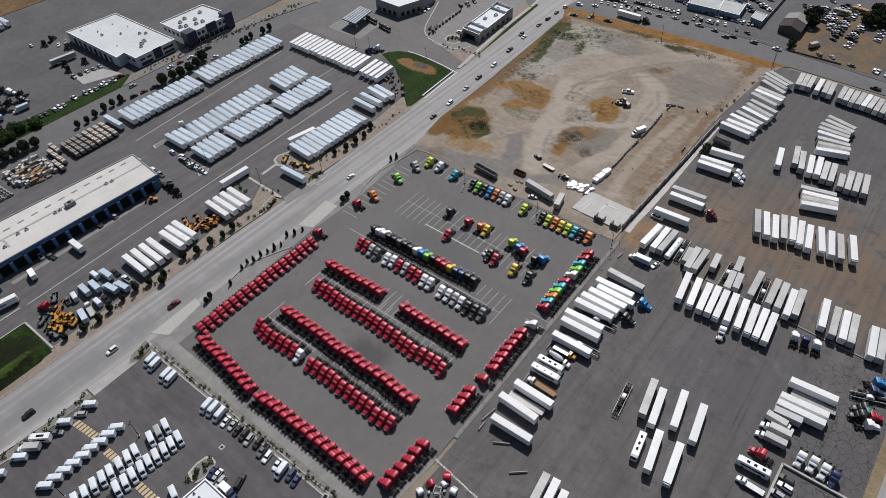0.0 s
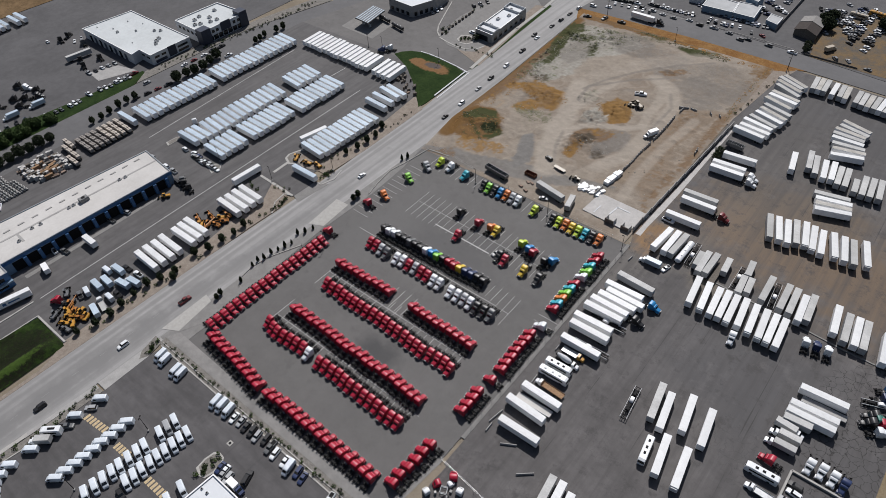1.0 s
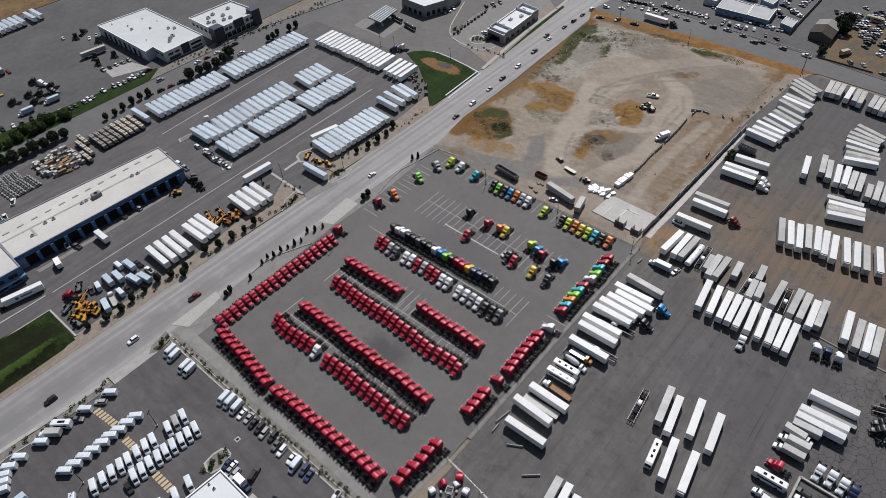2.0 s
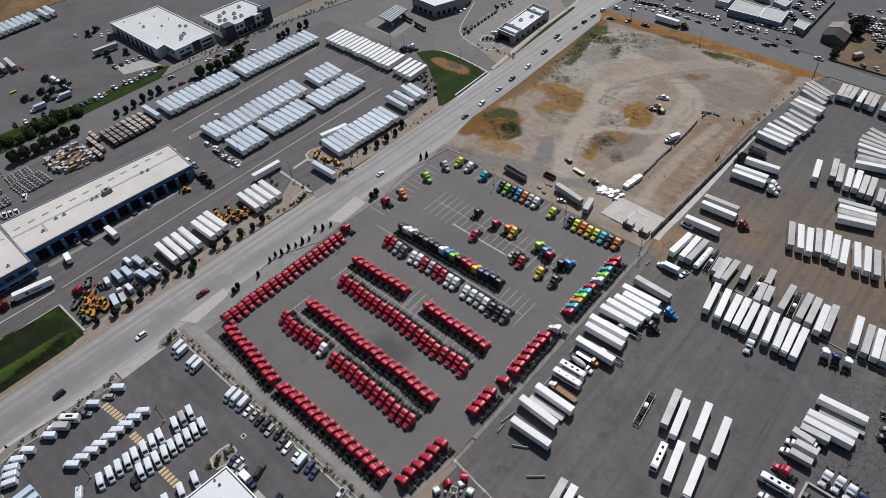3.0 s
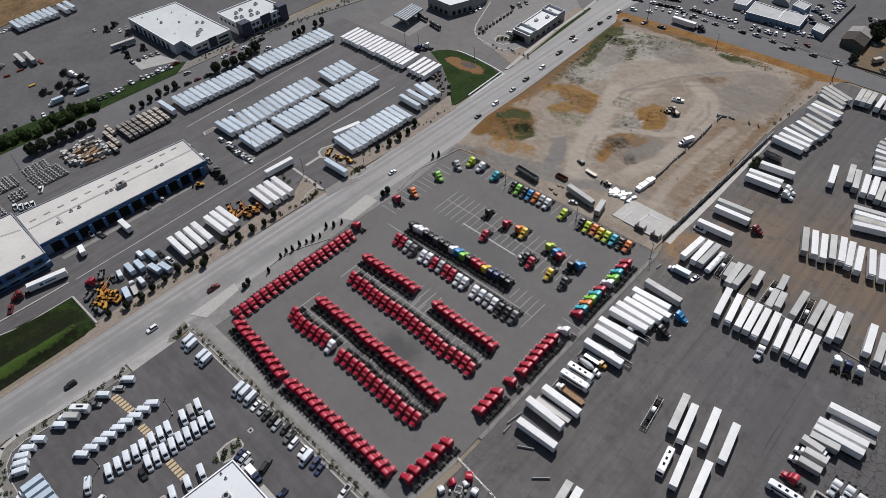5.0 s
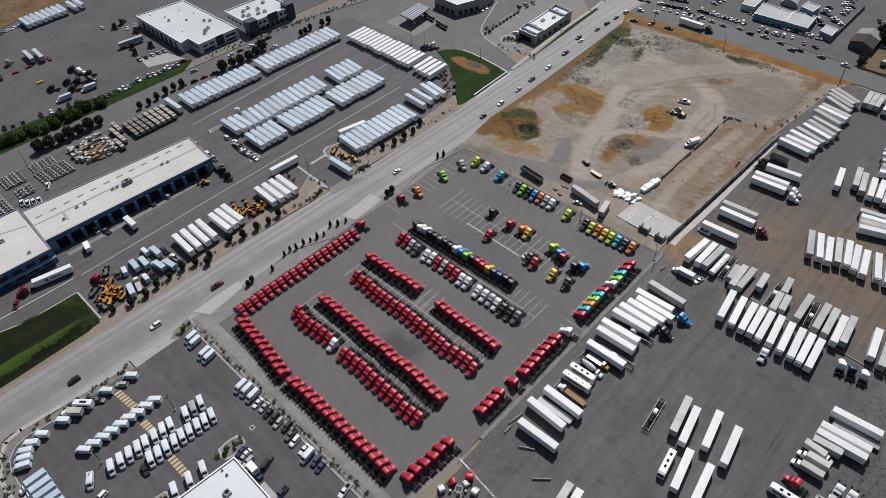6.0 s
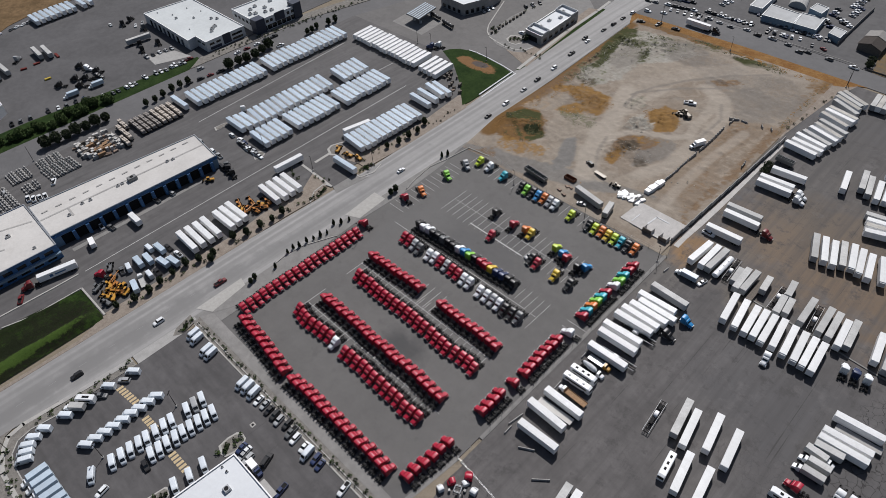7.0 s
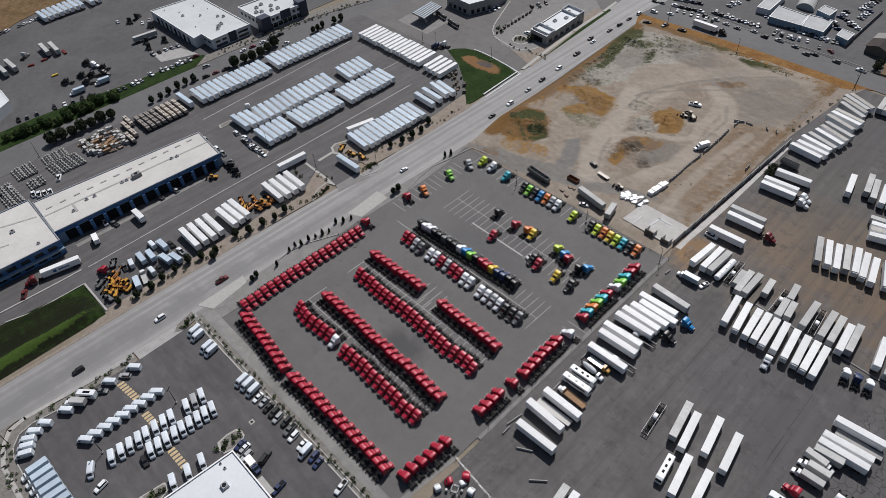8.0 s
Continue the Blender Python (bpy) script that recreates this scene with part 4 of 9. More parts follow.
MOUNDS = [(-62.0, 169.7, 5, 8, 1.2), (-55.4, 171.7, 6, 4, 1.1), (-45.3, 164.4, 6, 3, -0.9), (-64.0, 192.4, 8, 8, 1.5), (-74.8, 210.1, 6, 6, 1.0), (-57.4, 207.8, 8, 7, 1.1), (-95.8, 196.3, 12, 8, 1.0),
          (-112.3, 155.0, 12, 5, 1.3), (-100.1, 151.7, 6, 4, -1.2), (-101.5, 158.6, 4, 8, 1.0), (-123.9, 244.2, 5, 20, 1.5), (-120.7, 268.6, 14, 5, 1.5), (-101.5, 260.9, 4, 10, 1.0), (-95.9, 278.6, 10, 8, 1.2), (-117.2, 219.1, 6, 14, 1.2), (-47.7, 262.0, 8, 2, 0.7), (-52.7, 292.2, 10, 3, 0.8)]
MOUNDS += [(x, y, 2.2, 1.6, h) for x, y, h in ((-18.3, 200.2, 0.7), (-17.8, 183.4, 0.6), (-8.7, 175.5, 0.6), (-9.4, 168.7, 0.5), (-15.0, 213.8, 0.7), (-10.9, 210.1, 0.6), (-10.6, 156.2, 0.7), (-31.0, 212.4, 0.6), (-24.1, 177.2, 0.5), (-10.7, 192.8, -0.6), (-22.0, 222.0, 0.6), (-14.0, 231.0, -0.6))]


def soil_height(x, y):
    h = 0.6 * noise.noise((x * 0.05, y * 0.05, 3)) + 0.5 * (0.4 - abs(noise.noise((x * 0.16, y * 0.16, 9)))) + 0.12 * (0.3 - abs(noise.noise((x * 0.4, y * 0.4, 2)))) + 0.07 * noise.noise((x * 0.7, y * 0.7, 5))
    for mx, my, rx, ry, mh in MOUNDS:
        d = ((x - mx) / rx) ** 2 + ((y - my) / ry) ** 2
        if d < 6:
            h += 1.3 * mh * math.exp(-d) * (0.5 + 0.9 * abs(noise.noise((x * 0.2, y * 0.2, 1))) + 0.55 * noise.noise((x * 0.45, y * 0.45, 7)) + 0.5 * noise.noise((x * 1.1, y * 1.1, 4)))
    edge = min(x - X0, X1 - x, y - Y0, Y1 - y) / 6.0
    return 0.06 + max(-0.25, h) * max(0.0, min(1.0, edge))


nx, ny = int((X1 - X0) / STEP) + 1, int((Y1 - Y0) / STEP) + 1
grid = []
for j in range(ny + 1):
    y = Y0 + (Y1 - Y0) * j / ny
    left = -121 - 4.5 * min(1, max(0, (y - 122) / 28)) - 5.0 * max(0, (y - 200) / 95)
    grid.append([bm.verts.new((left + (X1 - left) * i / nx, y, soil_height(X0 + (X1 - X0) * i / nx, y))) for i in range(nx + 1)])
for a, b in zip(grid, grid[1:]):
    for i in range(nx):
        bm.faces.new((a[i], a[i + 1], b[i + 1], b[i])).smooth = True


def fields(points, scale, seed, octaves=4):
    return np.array([noise.fractal((x * scale, y * scale, seed), 0.9, 2.1, octaves) for x, y in points])


def step(v, lo, hi):
    q = np.clip((v - lo) / (hi - lo), 0, 1)
    return q * q * (3 - 2 * q)


def soil_colours(points):
    """Earth colours over the lot, and how gritty each spot is: graded soil, then patches and wheel tracks."""
    x, y = points[:, 0], points[:, 1]
    broad, mid, fine = fields(points, 0.028, 1.0), fields(points, 0.11, 5.0), fields(points, 0.5, 9.0, 3)
    bent = np.stack([x + 9 * broad + 3 * mid, y + 9 * fields(points, 0.03, 13.0)], 1)
    graded = 1 - np.abs(fields(bent, 0.06, 17.0, 3)) * 2.2
    col = np.array(DIRT) + (np.array(SAND) - np.array(DIRT)) * step(0.5 * broad + 0.35 * mid + 0.12 * fine, -0.35, 0.35)[:, None]
    grit = np.full(len(x), 0.45)
    ragged = 0.6 * mid + 0.45 * fine
    clumps = 0.55 * mid + 0.75 * fine
    layers = [(0.4 * step(graded, 0.55, 0.95), TRACK, 0.2), (0.4 * step(-graded, -0.1, 0.5), GREYSOIL, 0.5)]
    for area, colour, amount, clump, wide, line in SOIL_LAYERS:
        far = np.full(len(x), 1e9)
        inside = np.zeros(len(x), bool)
        for (xa, ya), (xb, yb) in zip(line, line[1:] + line[:1] if area else line[1:]):
            ax, ay = xb - xa, yb - ya
            t = np.clip(((x - xa) * ax + (y - ya) * ay) / (ax * ax + ay * ay), 0, 1)
            far = np.minimum(far, np.hypot(x - xa - t * ax, y - ya - t * ay))
            if area and abs(ay) > 1e-6:
                inside ^= ((ya > y) != (yb > y)) & (x < xa + (y - ya) / ay * ax)
        if area:
            w = step(np.where(inside, far, -far) + wide * 1.6 * ragged, -0.45 * wide, 0.45 * wide)
            if clump:
                w = w * (1 - min(1.0, clump * 2.2) * (1 - step(clumps, clump * 0.9 - 0.5, clump * 0.9 - 0.15)))
        else:
            w = step(-far + 0.12 * wide * ragged, -0.62 * wide, -0.28 * wide)
        layers.append((w * amount, colour, 0.08 if not area else 0.25 + 0.75 * min(1.0, clump * 1.6)))
    for w, colour, rough in layers:
        w = np.clip(w, 0, 1)
        deep = 1 + (0.20 * fine + 0.10 * mid) * rough * 1.4
        col = col + (np.array(colour) * deep[:, None] - col) * w[:, None]
        grit = grit + (rough - grit) * w
    return np.column_stack([np.clip(0.95 * col * (1 + 0.16 * grit * fine)[:, None], 0.01, 0.6), np.clip(grit, 0, 1)])


def soil_material():
    m, n, l, b = nodes("vacant_soil")
    own = n.new("ShaderNodeAttribute")
    own.attribute_name = "soil"
    speck = grain(n, l, 1.3, 7, 0.8)
    grit = grain(n, l, 0.4, 8, 0.75)
    dark = mix(n, l, 1.0, own.outputs["Color"], (0.58, 0.57, 0.54))
    dark.node.blend_type = "MULTIPLY"
    pale = mix(n, l, 1.0, own.outputs["Color"], (1.24, 1.24, 1.24))
    pale.node.blend_type = "MULTIPLY"
    col = mix(n, l, arith(n, l, "MULTIPLY", ramp(n, l, speck, 0.48, 0.66), arith(n, l, "MULTIPLY", own.outputs["Alpha"], 0.8)), own.outputs["Color"], dark)
    col = mix(n, l, arith(n, l, "MULTIPLY", ramp(n, l, grit, 0.50, 0.68), 0.5), col, pale)
    l.new(col, b.inputs["Base Color"])
    b.inputs["Roughness"].default_value, b.inputs["Specular IOR Level"].default_value = 0.95, 0.1
    bumped(n, l, b, grit, 0.6, 0.4)
    return m


M["vacant"] = soil_material()
spots = np.array([v.co[:2] for v in bm.verts])
soil = structure("ground_vacant_lot", bm, "vacant", "bare tan soil with dry orange grass and weeds", "ground")
tint = soil.data.color_attributes.new("soil", "FLOAT_COLOR", "POINT")
tint.data.foreach_set("color", soil_colours(spots).ravel())

paved("ground_wall_verge", [(-2.8, 230), (-1.8, 230), (-1.8, 236), (3.2, 286), (8.3, 305), (4, 300), (-2.8, 297)], "gravel", "brown gravel strip between the lots", 0.045, "verge")

# ---- vehicles ----


def skin(bm, z0, stations, k):
    """Body over stations (y, half width, height), with rounded shoulders and a flat top."""
    first = len(bm.faces)
    arc = [(1 - math.cos(q), 1 - math.sin(q)) for q in (radians(d) for d in (0, 30, 60, 90))]
    half = lambda w, z: [(w * 0.97, z0), (w, z0 + (z - z0) * 0.4)] + [(w - k * u, z - k * 0.8 * v) for u, v in arc]
    loft(bm, [[(x, y, h) for x, h in half(w, z)] + [(-x, y, h) for x, h in half(w, z)[::-1]] for y, w, z in stations])
    bm.faces.ensure_lookup_table()
    for f in bm.faces[first:-2]:
        f.smooth = True


def tractor(colour, group="tractors parked in the lot rows"):
    """Sleeper-cab semi tractor, 8.1 m long, front towards +y."""
    pm = "paint_" + colour
    bm = bmesh.new()
    for s in (-0.43, 0.43):
        box(bm, s - 0.05, s + 0.05, -4.45, 3.1, 0.8, 1.08)
    for y in (-3.1, -1.7, 0.6, 2.6):
        box(bm, -0.43, 0.43, y - 0.1, y + 0.1, 0.82, 1.0)
    for y in (-2.45, -3.75):
        box(bm, -0.7, 0.7, y - 0.12, y + 0.12, 0.42, 0.66)
    for s in (-1, 1):
        box(bm, s * 1.0 - 0.3, s * 1.0 + 0.3, -4.55, -4.5, 0.35, 1.0)
        loft(bm, [[(s * 1.18, y, 2.15), (s * 1.40, y, 2.15), (s * 1.40, y, 2.7), (s * 1.22, y, 2.7)] for y in (1.75, 1.86)])
    k = len(bm.faces)
    for s in (-1, 1):
        tube(bm, (s * 0.98, -1.35, 0.75), (s * 0.98, 0.9, 0.75), 0.31, n=10)
        box(bm, s * 0.87 - 0.42, s * 0.87 + 0.42, 3.38, 3.57, 0.42, 0.74)
        tube(bm, (s * 0.28, -1.5, 1.1), (s * 0.28, -1.5, 1.75), 0.07, n=6)
    box(bm, -0.5, 0.5, 3.48, 3.6, 0.8, 1.42)
    box(bm, -0.42, 0.42, -2.0, -1.55, 1.08, 1.13)
    bright(bm, k)
    names = {"lime": "lime-yellow", "cyan": "turquoise blue"}
    t = thing("semi_tractor", bm, "frame", "%s sleeper-cab semi tractor without trailer on asphalt" % names.get(colour, colour), "semi truck", group, second="alloy")
    bm = bmesh.new()
    skin(bm, 0.95, ((0.76, 1.18, 3.16), (1.15, 1.16, 3.02), (1.5, 1.12, 2.8), (1.9, 1.0, 2.06), (2.05, 0.96, 1.97), (2.7, 0.86, 1.84), (3.2, 0.76, 1.68), (3.42, 0.70, 1.5), (3.54, 0.6, 1.25)), 0.22)
    for s in (-1, 1):
        loft(bm, [[(s * x, y, z) for x, z in ((0.66, 0.8), (1.21, 0.8), (1.18, h), (0.7, h + 0.1))] for y, h in ((1.95, 0.95), (2.2, 1.2), (3.05, 1.2), (3.4, 0.95))])
    part("cab", bm, pm, t)
    bm = bmesh.new()
    skin(bm, 0.8, ((-1.4, 1.2, 3.80), (-1.36, 1.25, 3.90), (-1.2, 1.27, 3.96), (-0.35, 1.27, 3.98), (-0.1, 1.26, 3.94), (0.3, 1.25, 3.76), (0.66, 1.22, 3.4), (0.74, 1.2, 3.26)), 0.24)
    part("sleeper", bm, pm, t)
    bm = bmesh.new()
    bm.faces.new([bm.verts.new(p) for p in ((-0.84, 1.93, 2.11), (0.84, 1.93, 2.11), (0.88, 1.58, 2.71), (-0.88, 1.58, 2.71))])
    part("windshield", bm, "glass", t)
    for s in (-1, 1):
        bm = bmesh.new()
        rimmed(bm, s * 1.02, 2.6, 0.5, 0.3, s)
        part("wheel", bm, "rubber", t, second="alloy")
        for y in (-2.45, -3.75):
            bm = bmesh.new()
            rimmed(bm, s * 0.93, y, 0.5, 0.58, s)
            part("wheel", bm, "rubber", t, second="alloy")
    bm = bmesh.new()
    loft(bm, [[(-0.45, -3.9, z), (-0.12, -3.9, z), (-0.1, -3.2, z), (0.1, -3.2, z), (0.12, -3.9, z), (0.45, -3.9, z), (0.48, -3.0, z), (0.3, -2.6, z), (-0.3, -2.6, z), (-0.48, -3.0, z)] for z in (1.08, 1.22)])
    part("fifth_wheel", bm, "greased", t, "greasy grey steel fifth wheel")
    return t


def scrap_cab(colour):
    """A cab shell without its chassis, on the ground."""
    bm = bmesh.new()
    skin(bm, 0.0, ((-1.3, 1.05, 1.9), (-1.2, 1.15, 2.1), (0.2, 1.15, 2.15), (0.7, 1.1, 1.7), (1.1, 1.0, 1.1), (1.5, 0.85, 0.9), (1.6, 0.7, 0.6)), 0.3)
    t = thing("scrap_cab", bm, "paint_" + colour, "%s truck cab shell without wheels on the ground" % colour, "scrap cab", "scrapped cabs")
    bm = bmesh.new()
    bm.faces.new([bm.verts.new(p) for p in ((-0.7, 1.06, 1.3), (0.7, 1.06, 1.3), (0.7, 0.74, 1.75), (-0.7, 0.74, 1.75))])
    part("windshield", bm, "glass", t)
    return t


TRAILER = {
    "van": ("roofb", "white", 16.15, 4.1, "white dry van semi trailer with a bluish metal roof"),
    "vanw": ("roofw", "white", 16.15, 4.1, "clean white box semi trailer parked on asphalt"),
    "vang": ("roofg", "paint_silver", 16.15, 4.1, "weathered grey-white box semi trailer, roof stained"),
    "vand": ("roofd", "white", 16.15, 4.1, "white box semi trailer with a dirty tan roof"),
    "vanr": ("roofw", "white", 16.15, 4.1, "white dry van semi trailer with a bright white roof"),
    "vanm": ("roofw", "white", 16.15, 4.1, "white box semi trailer with blue side markings"),
    "pup": ("roofw", "white", 8.7, 3.9, "short white pup trailer"),
    "pupg": ("roofg", "paint_silver", 8.7, 3.9, "short weathered grey pup trailer"),
    "open": ("roofg", "paint_grey", 13.5, 3.2, "dark open-topped grain trailer"),
}


def trailer(style, legs=True, length=0.0):
    roof, side, usual, high, label = TRAILER[style]
    length = length or usual
    h = length / 2
    bm = bmesh.new()
    if style == "open":
        for a in ((-1.3, -1.2, -h, h), (1.2, 1.3, -h, h), (-1.2, 1.2, -h, -h + 0.1), (-1.2, 1.2, h - 0.1, h)):
            box(bm, *a, 1.2, high)
        box(bm, -1.2, 1.2, -h + 0.1, h - 0.1, 1.2, 1.4)
        for y in np.linspace(-h + 0.6, h - 0.6, 9):
            box(bm, -1.36, -1.3, y - 0.06, y + 0.06, 1.2, high)
            box(bm, 1.3, 1.36, y - 0.06, y + 0.06, 1.2, high)
    else:
        box(bm, -1.3, 1.3, -h, h, 1.12, high - 0.03)
        if style in ("van", "vanr"):
            for s in (-1, 1):
                box(bm, s * 0.63 - 0.6, s * 0.63 + 0.6, -h - 0.05, -h, 1.25, high - 0.15)
    t = thing("semi_trailer", bm, side, label, "trailer", "parked box trailers")
    bm = bmesh.new()
    if style == "open":
        for y in np.linspace(-h + 1, h - 1, 6):
            tube(bm, (-1.2, y, high - 0.02), (1.2, y, high - 0.02), 0.04, n=6)
        part("top_bow", bm, "steel", t)
    else:
        ys = np.linspace(-h, h, 15)
        loft(bm, [[(-1.31, y, high - 0.05), (1.31, y, high - 0.05), (1.25, y, high + 0.02), (0, y, high + (0.05 if i % 2 else 0.03)), (-1.25, y, high + 0.02)] for i, y in enumerate(ys)])
        part("roof", bm, roof, t)
        if style not in ("van", "vanr"):
            bm = bmesh.new()
            for s in (-1, 1):
                box(bm, s * 0.63 - 0.6, s * 0.63 + 0.6, -h - 0.05, -h, 1.25, high - 0.15)
                box(bm, s * 0.35 - 0.03, s * 0.35 + 0.03, -h - 0.1, -h - 0.05, 1.25, high - 0.2)
            part("rear_door", bm, side, t)
    if style == "vanm":
        for s in (-1, 1):
            bm = bmesh.new()
            box(bm, s * 1.31 - 0.02, s * 1.31 + 0.02, -3.4, 1.2, 2.2, 2.9)
            box(bm, s * 1.31 - 0.02, s * 1.31 + 0.02, 2.0, 3.4, 1.9, 3.3)
            part("side_marking", bm, "bluewall", t, "plain blue side marking")
    bm = bmesh.new()
    box(bm, -1.15, 1.15, -h - 0.05, -h + 0.08, 0.5, 0.62)
    for s in (-0.6, 0.6):
        box(bm, s - 0.05, s + 0.05, -h - 0.03, -h + 0.05, 0.6, 1.15)
    back = -h + (1.6 if length > 10 else 1.0)
    axles = (back, back + 1.3) if length > 10 else (back,)
    for s in (-0.5, 0.5):
        box(bm, s - 0.06, s + 0.06, -h + 0.2, axles[-1] + 1.2, 0.9, 1.12)
    for y in axles:
        box(bm, -0.7, 0.7, y - 0.08, y + 0.08, 0.42, 0.58)
        if style in ("van", "vanr"):
            wheel(bm, 0.97, y, 0.5, 0.58)
            wheel(bm, -0.97, y, 0.5, 0.58)
    part("bogie", bm, "frame", t)
    for y in () if style in ("van", "vanr") else axles:
        for s in (-1, 1):
            bm = bmesh.new()
            wheel(bm, s * 0.97, y, 0.5, 0.58)
            part("wheel", bm, "rubber", t)
    if legs and style not in ("van", "vanr"):
        bm = bmesh.new()
        for s in (-0.8, 0.8):
            box(bm, s - 0.07, s + 0.07, h - 3.0, h - 2.85, 0.05, 1.12)
            box(bm, s - 0.18, s + 0.18, h - 3.1, h - 2.75, 0.0, 0.05)
        box(bm, -0.8, 0.8, h - 2.97, h - 2.88, 0.5, 0.6)
        part("landing_gear", bm, "frame", t)
    return t


def refrigerator(t, style, length=0.0):
    """Cooling unit on the nose of a trailer's first copy."""
    h = (length or TRAILER[style][2]) / 2
    bm = bmesh.new()
    box(bm, -1.0, 1.0, h, h + 0.55, 1.9, 3.8)
    box(bm, -0.7, 0.7, h + 0.55, h + 0.62, 2.1, 3.0)
    part("cooling_unit", bm, "wallw", t, bevel=0.05)
    return t


def trailer_row(style, first, last, count, turn):
    """Evenly parked trailers from first to last, each a little out of line."""
    for i in range(count):
        f = i / max(1, count - 1)
        x, y = first[0] + (last[0] - first[0]) * f, first[1] + (last[1] - first[1]) * f
        ray = radians(turn)
        slip = rnd.uniform(-0.5, 0.5) if count > 1 else 0
        x, y = x - math.sin(ray) * slip, y + math.cos(ray) * slip
        use = style
        if style == "vang" and rnd.random() < 0.15:
            use = "vanw"
        if style == "vanw" and count > 3 and rnd.random() < 0.3:
            use = "vang"
        cold = use in ("van", "vanw") and rnd.random() < 0.3
        put((use, cold), lambda: refrigerator(trailer(use), use) if cold else trailer(use), x, y, turn + rnd.uniform(-0.5, 0.5))


SEDAN = ((-2.3, 0.80, 0.62), (-2.2, 0.86, 0.92), (-1.5, 0.9, 0.98), (-0.4, 0.92, 0.93), (0.9, 0.9, 0.93), (1.9, 0.88, 0.80), (2.25, 0.8, 0.66), (2.35, 0.7, 0.5))
SUV = ((-2.35, 0.85, 0.8), (-2.25, 0.93, 1.05), (-1.2, 0.96, 1.08), (0, 0.96, 1.05), (1.0, 0.95, 1.05), (1.9, 0.92, 0.98), (2.3, 0.85, 0.8), (2.4, 0.75, 0.55))
PICKUP = ((-2.85, 0.88, 0.95), (-2.75, 0.97, 1.1), (-1.0, 0.98, 1.12), (0.2, 0.98, 1.12), (1.3, 0.97, 1.15), (2.3, 0.95, 1.05), (2.75, 0.88, 0.9), (2.85, 0.78, 0.6))


def car(kind, colour, far=False):
    names = {"sedan": "sedan car", "suv": "sport utility car", "pickup": "pickup truck with an open bed"}
    pm = "paint_" + colour
    prof = {"sedan": SEDAN, "suv": SUV, "pickup": PICKUP}[kind]
    bm = bmesh.new()
    if far:
        for y in (-1.35, 1.35):
            wheel(bm, 0, y, 0.33, 1.7)
    loft(bm, [[(-w, y, 0.28), (w, y, 0.28), (w * 1.02, y, 0.28 + (z - 0.28) * 0.6), (w * 0.9, y, z), (-w * 0.9, y, z), (-w * 1.02, y, 0.28 + (z - 0.28) * 0.6)] for y, w, z in prof])
    top, y0, y1, r0, r1 = {"sedan": (1.42, -1.65, 1.0, -1.0, 0.3), "suv": (1.72, -2.2, 1.05, -1.95, 0.45), "pickup": (1.85, -0.75, 1.4, -0.55, 0.75)}[kind]
    box(bm, -0.67, 0.67, r0 - 0.03, r1 + 0.03, top, top + 0.05, (0.94, 0.94))
    t = thing({"sedan": "car", "suv": "suv", "pickup": "pickup_truck"}[kind], bm, pm, "%s %s standing on asphalt" % (colour, names[kind]), "pickup" if kind == "pickup" else "car")
    base = prof[3][2] - 0.02
    bm = bmesh.new()
    loft(bm, [[(-0.82, y0, base), (0.82, y0, base), (0.82, y1, base), (-0.82, y1, base)], [(-0.66, r0, top), (0.66, r0, top), (0.66, r1, top), (-0.66, r1, top)]])
    part("cabin_glass", bm, "glass", t)
    if kind == "pickup":
        bm = bmesh.new()
        box(bm, -0.72, 0.72, -2.6, -0.85, 1.12, 1.135)
        part("cargo_bed", bm, "frame", t, "black open cargo bed")
    if far:
        return t
    span = 1.35 if kind != "pickup" else 1.75
    for s in (-1, 1):
        for y in (-span, span):
            bm = bmesh.new()
            wheel(bm, s * 0.82, y, 0.34 if kind != "pickup" else 0.4, 0.24)
            part("wheel", bm, "rubber", t)
    return t


def van(colour):
    """High-roof delivery van, 6.0 m."""
    bm = bmesh.new()
    ribs = [(-2.6 + 0.5 * k + dy, 1.0, z) for k in range(7) for dy, z in ((0.0, 2.66), (0.05, 2.672), (0.25, 2.672), (0.30, 2.66))]
    prof = ((-3.0, 0.94, 2.5), (-2.9, 1.0, 2.64), *ribs, (1.0, 1.0, 2.66), (1.4, 0.99, 2.58), (1.65, 0.98, 2.42), (2.3, 0.96, 1.45), (2.5, 0.95, 1.32), (2.9, 0.9, 1.1), (3.0, 0.78, 0.8))
    skin(bm, 0.3, prof, 0.22)
    t = thing("delivery_van", bm, "paint_" + colour, "%s high-roof delivery van parked in a lot" % colour.replace("frost", "white"), "van", "delivery vans in the lot")
    bm = bmesh.new()
    bm.faces.new([bm.verts.new(p) for p in ((-0.80, 2.30, 1.53), (0.80, 2.30, 1.53), (0.74, 1.72, 2.40), (-0.74, 1.72, 2.40))])
    part("windshield", bm, "glass", t)
    for s in (-1, 1):
        bm = bmesh.new()
        box(bm, s * 0.96 - 0.04, s * 0.96 + 0.04, 0.85, 1.95, 1.30, 2.02)
        part("side_window", bm, "glass", t)
        for y in (-1.9, 1.9):
            bm = bmesh.new()
            wheel(bm, s * 0.86, y, 0.36, 0.25)
            part("wheel", bm, "rubber", t)
    return t


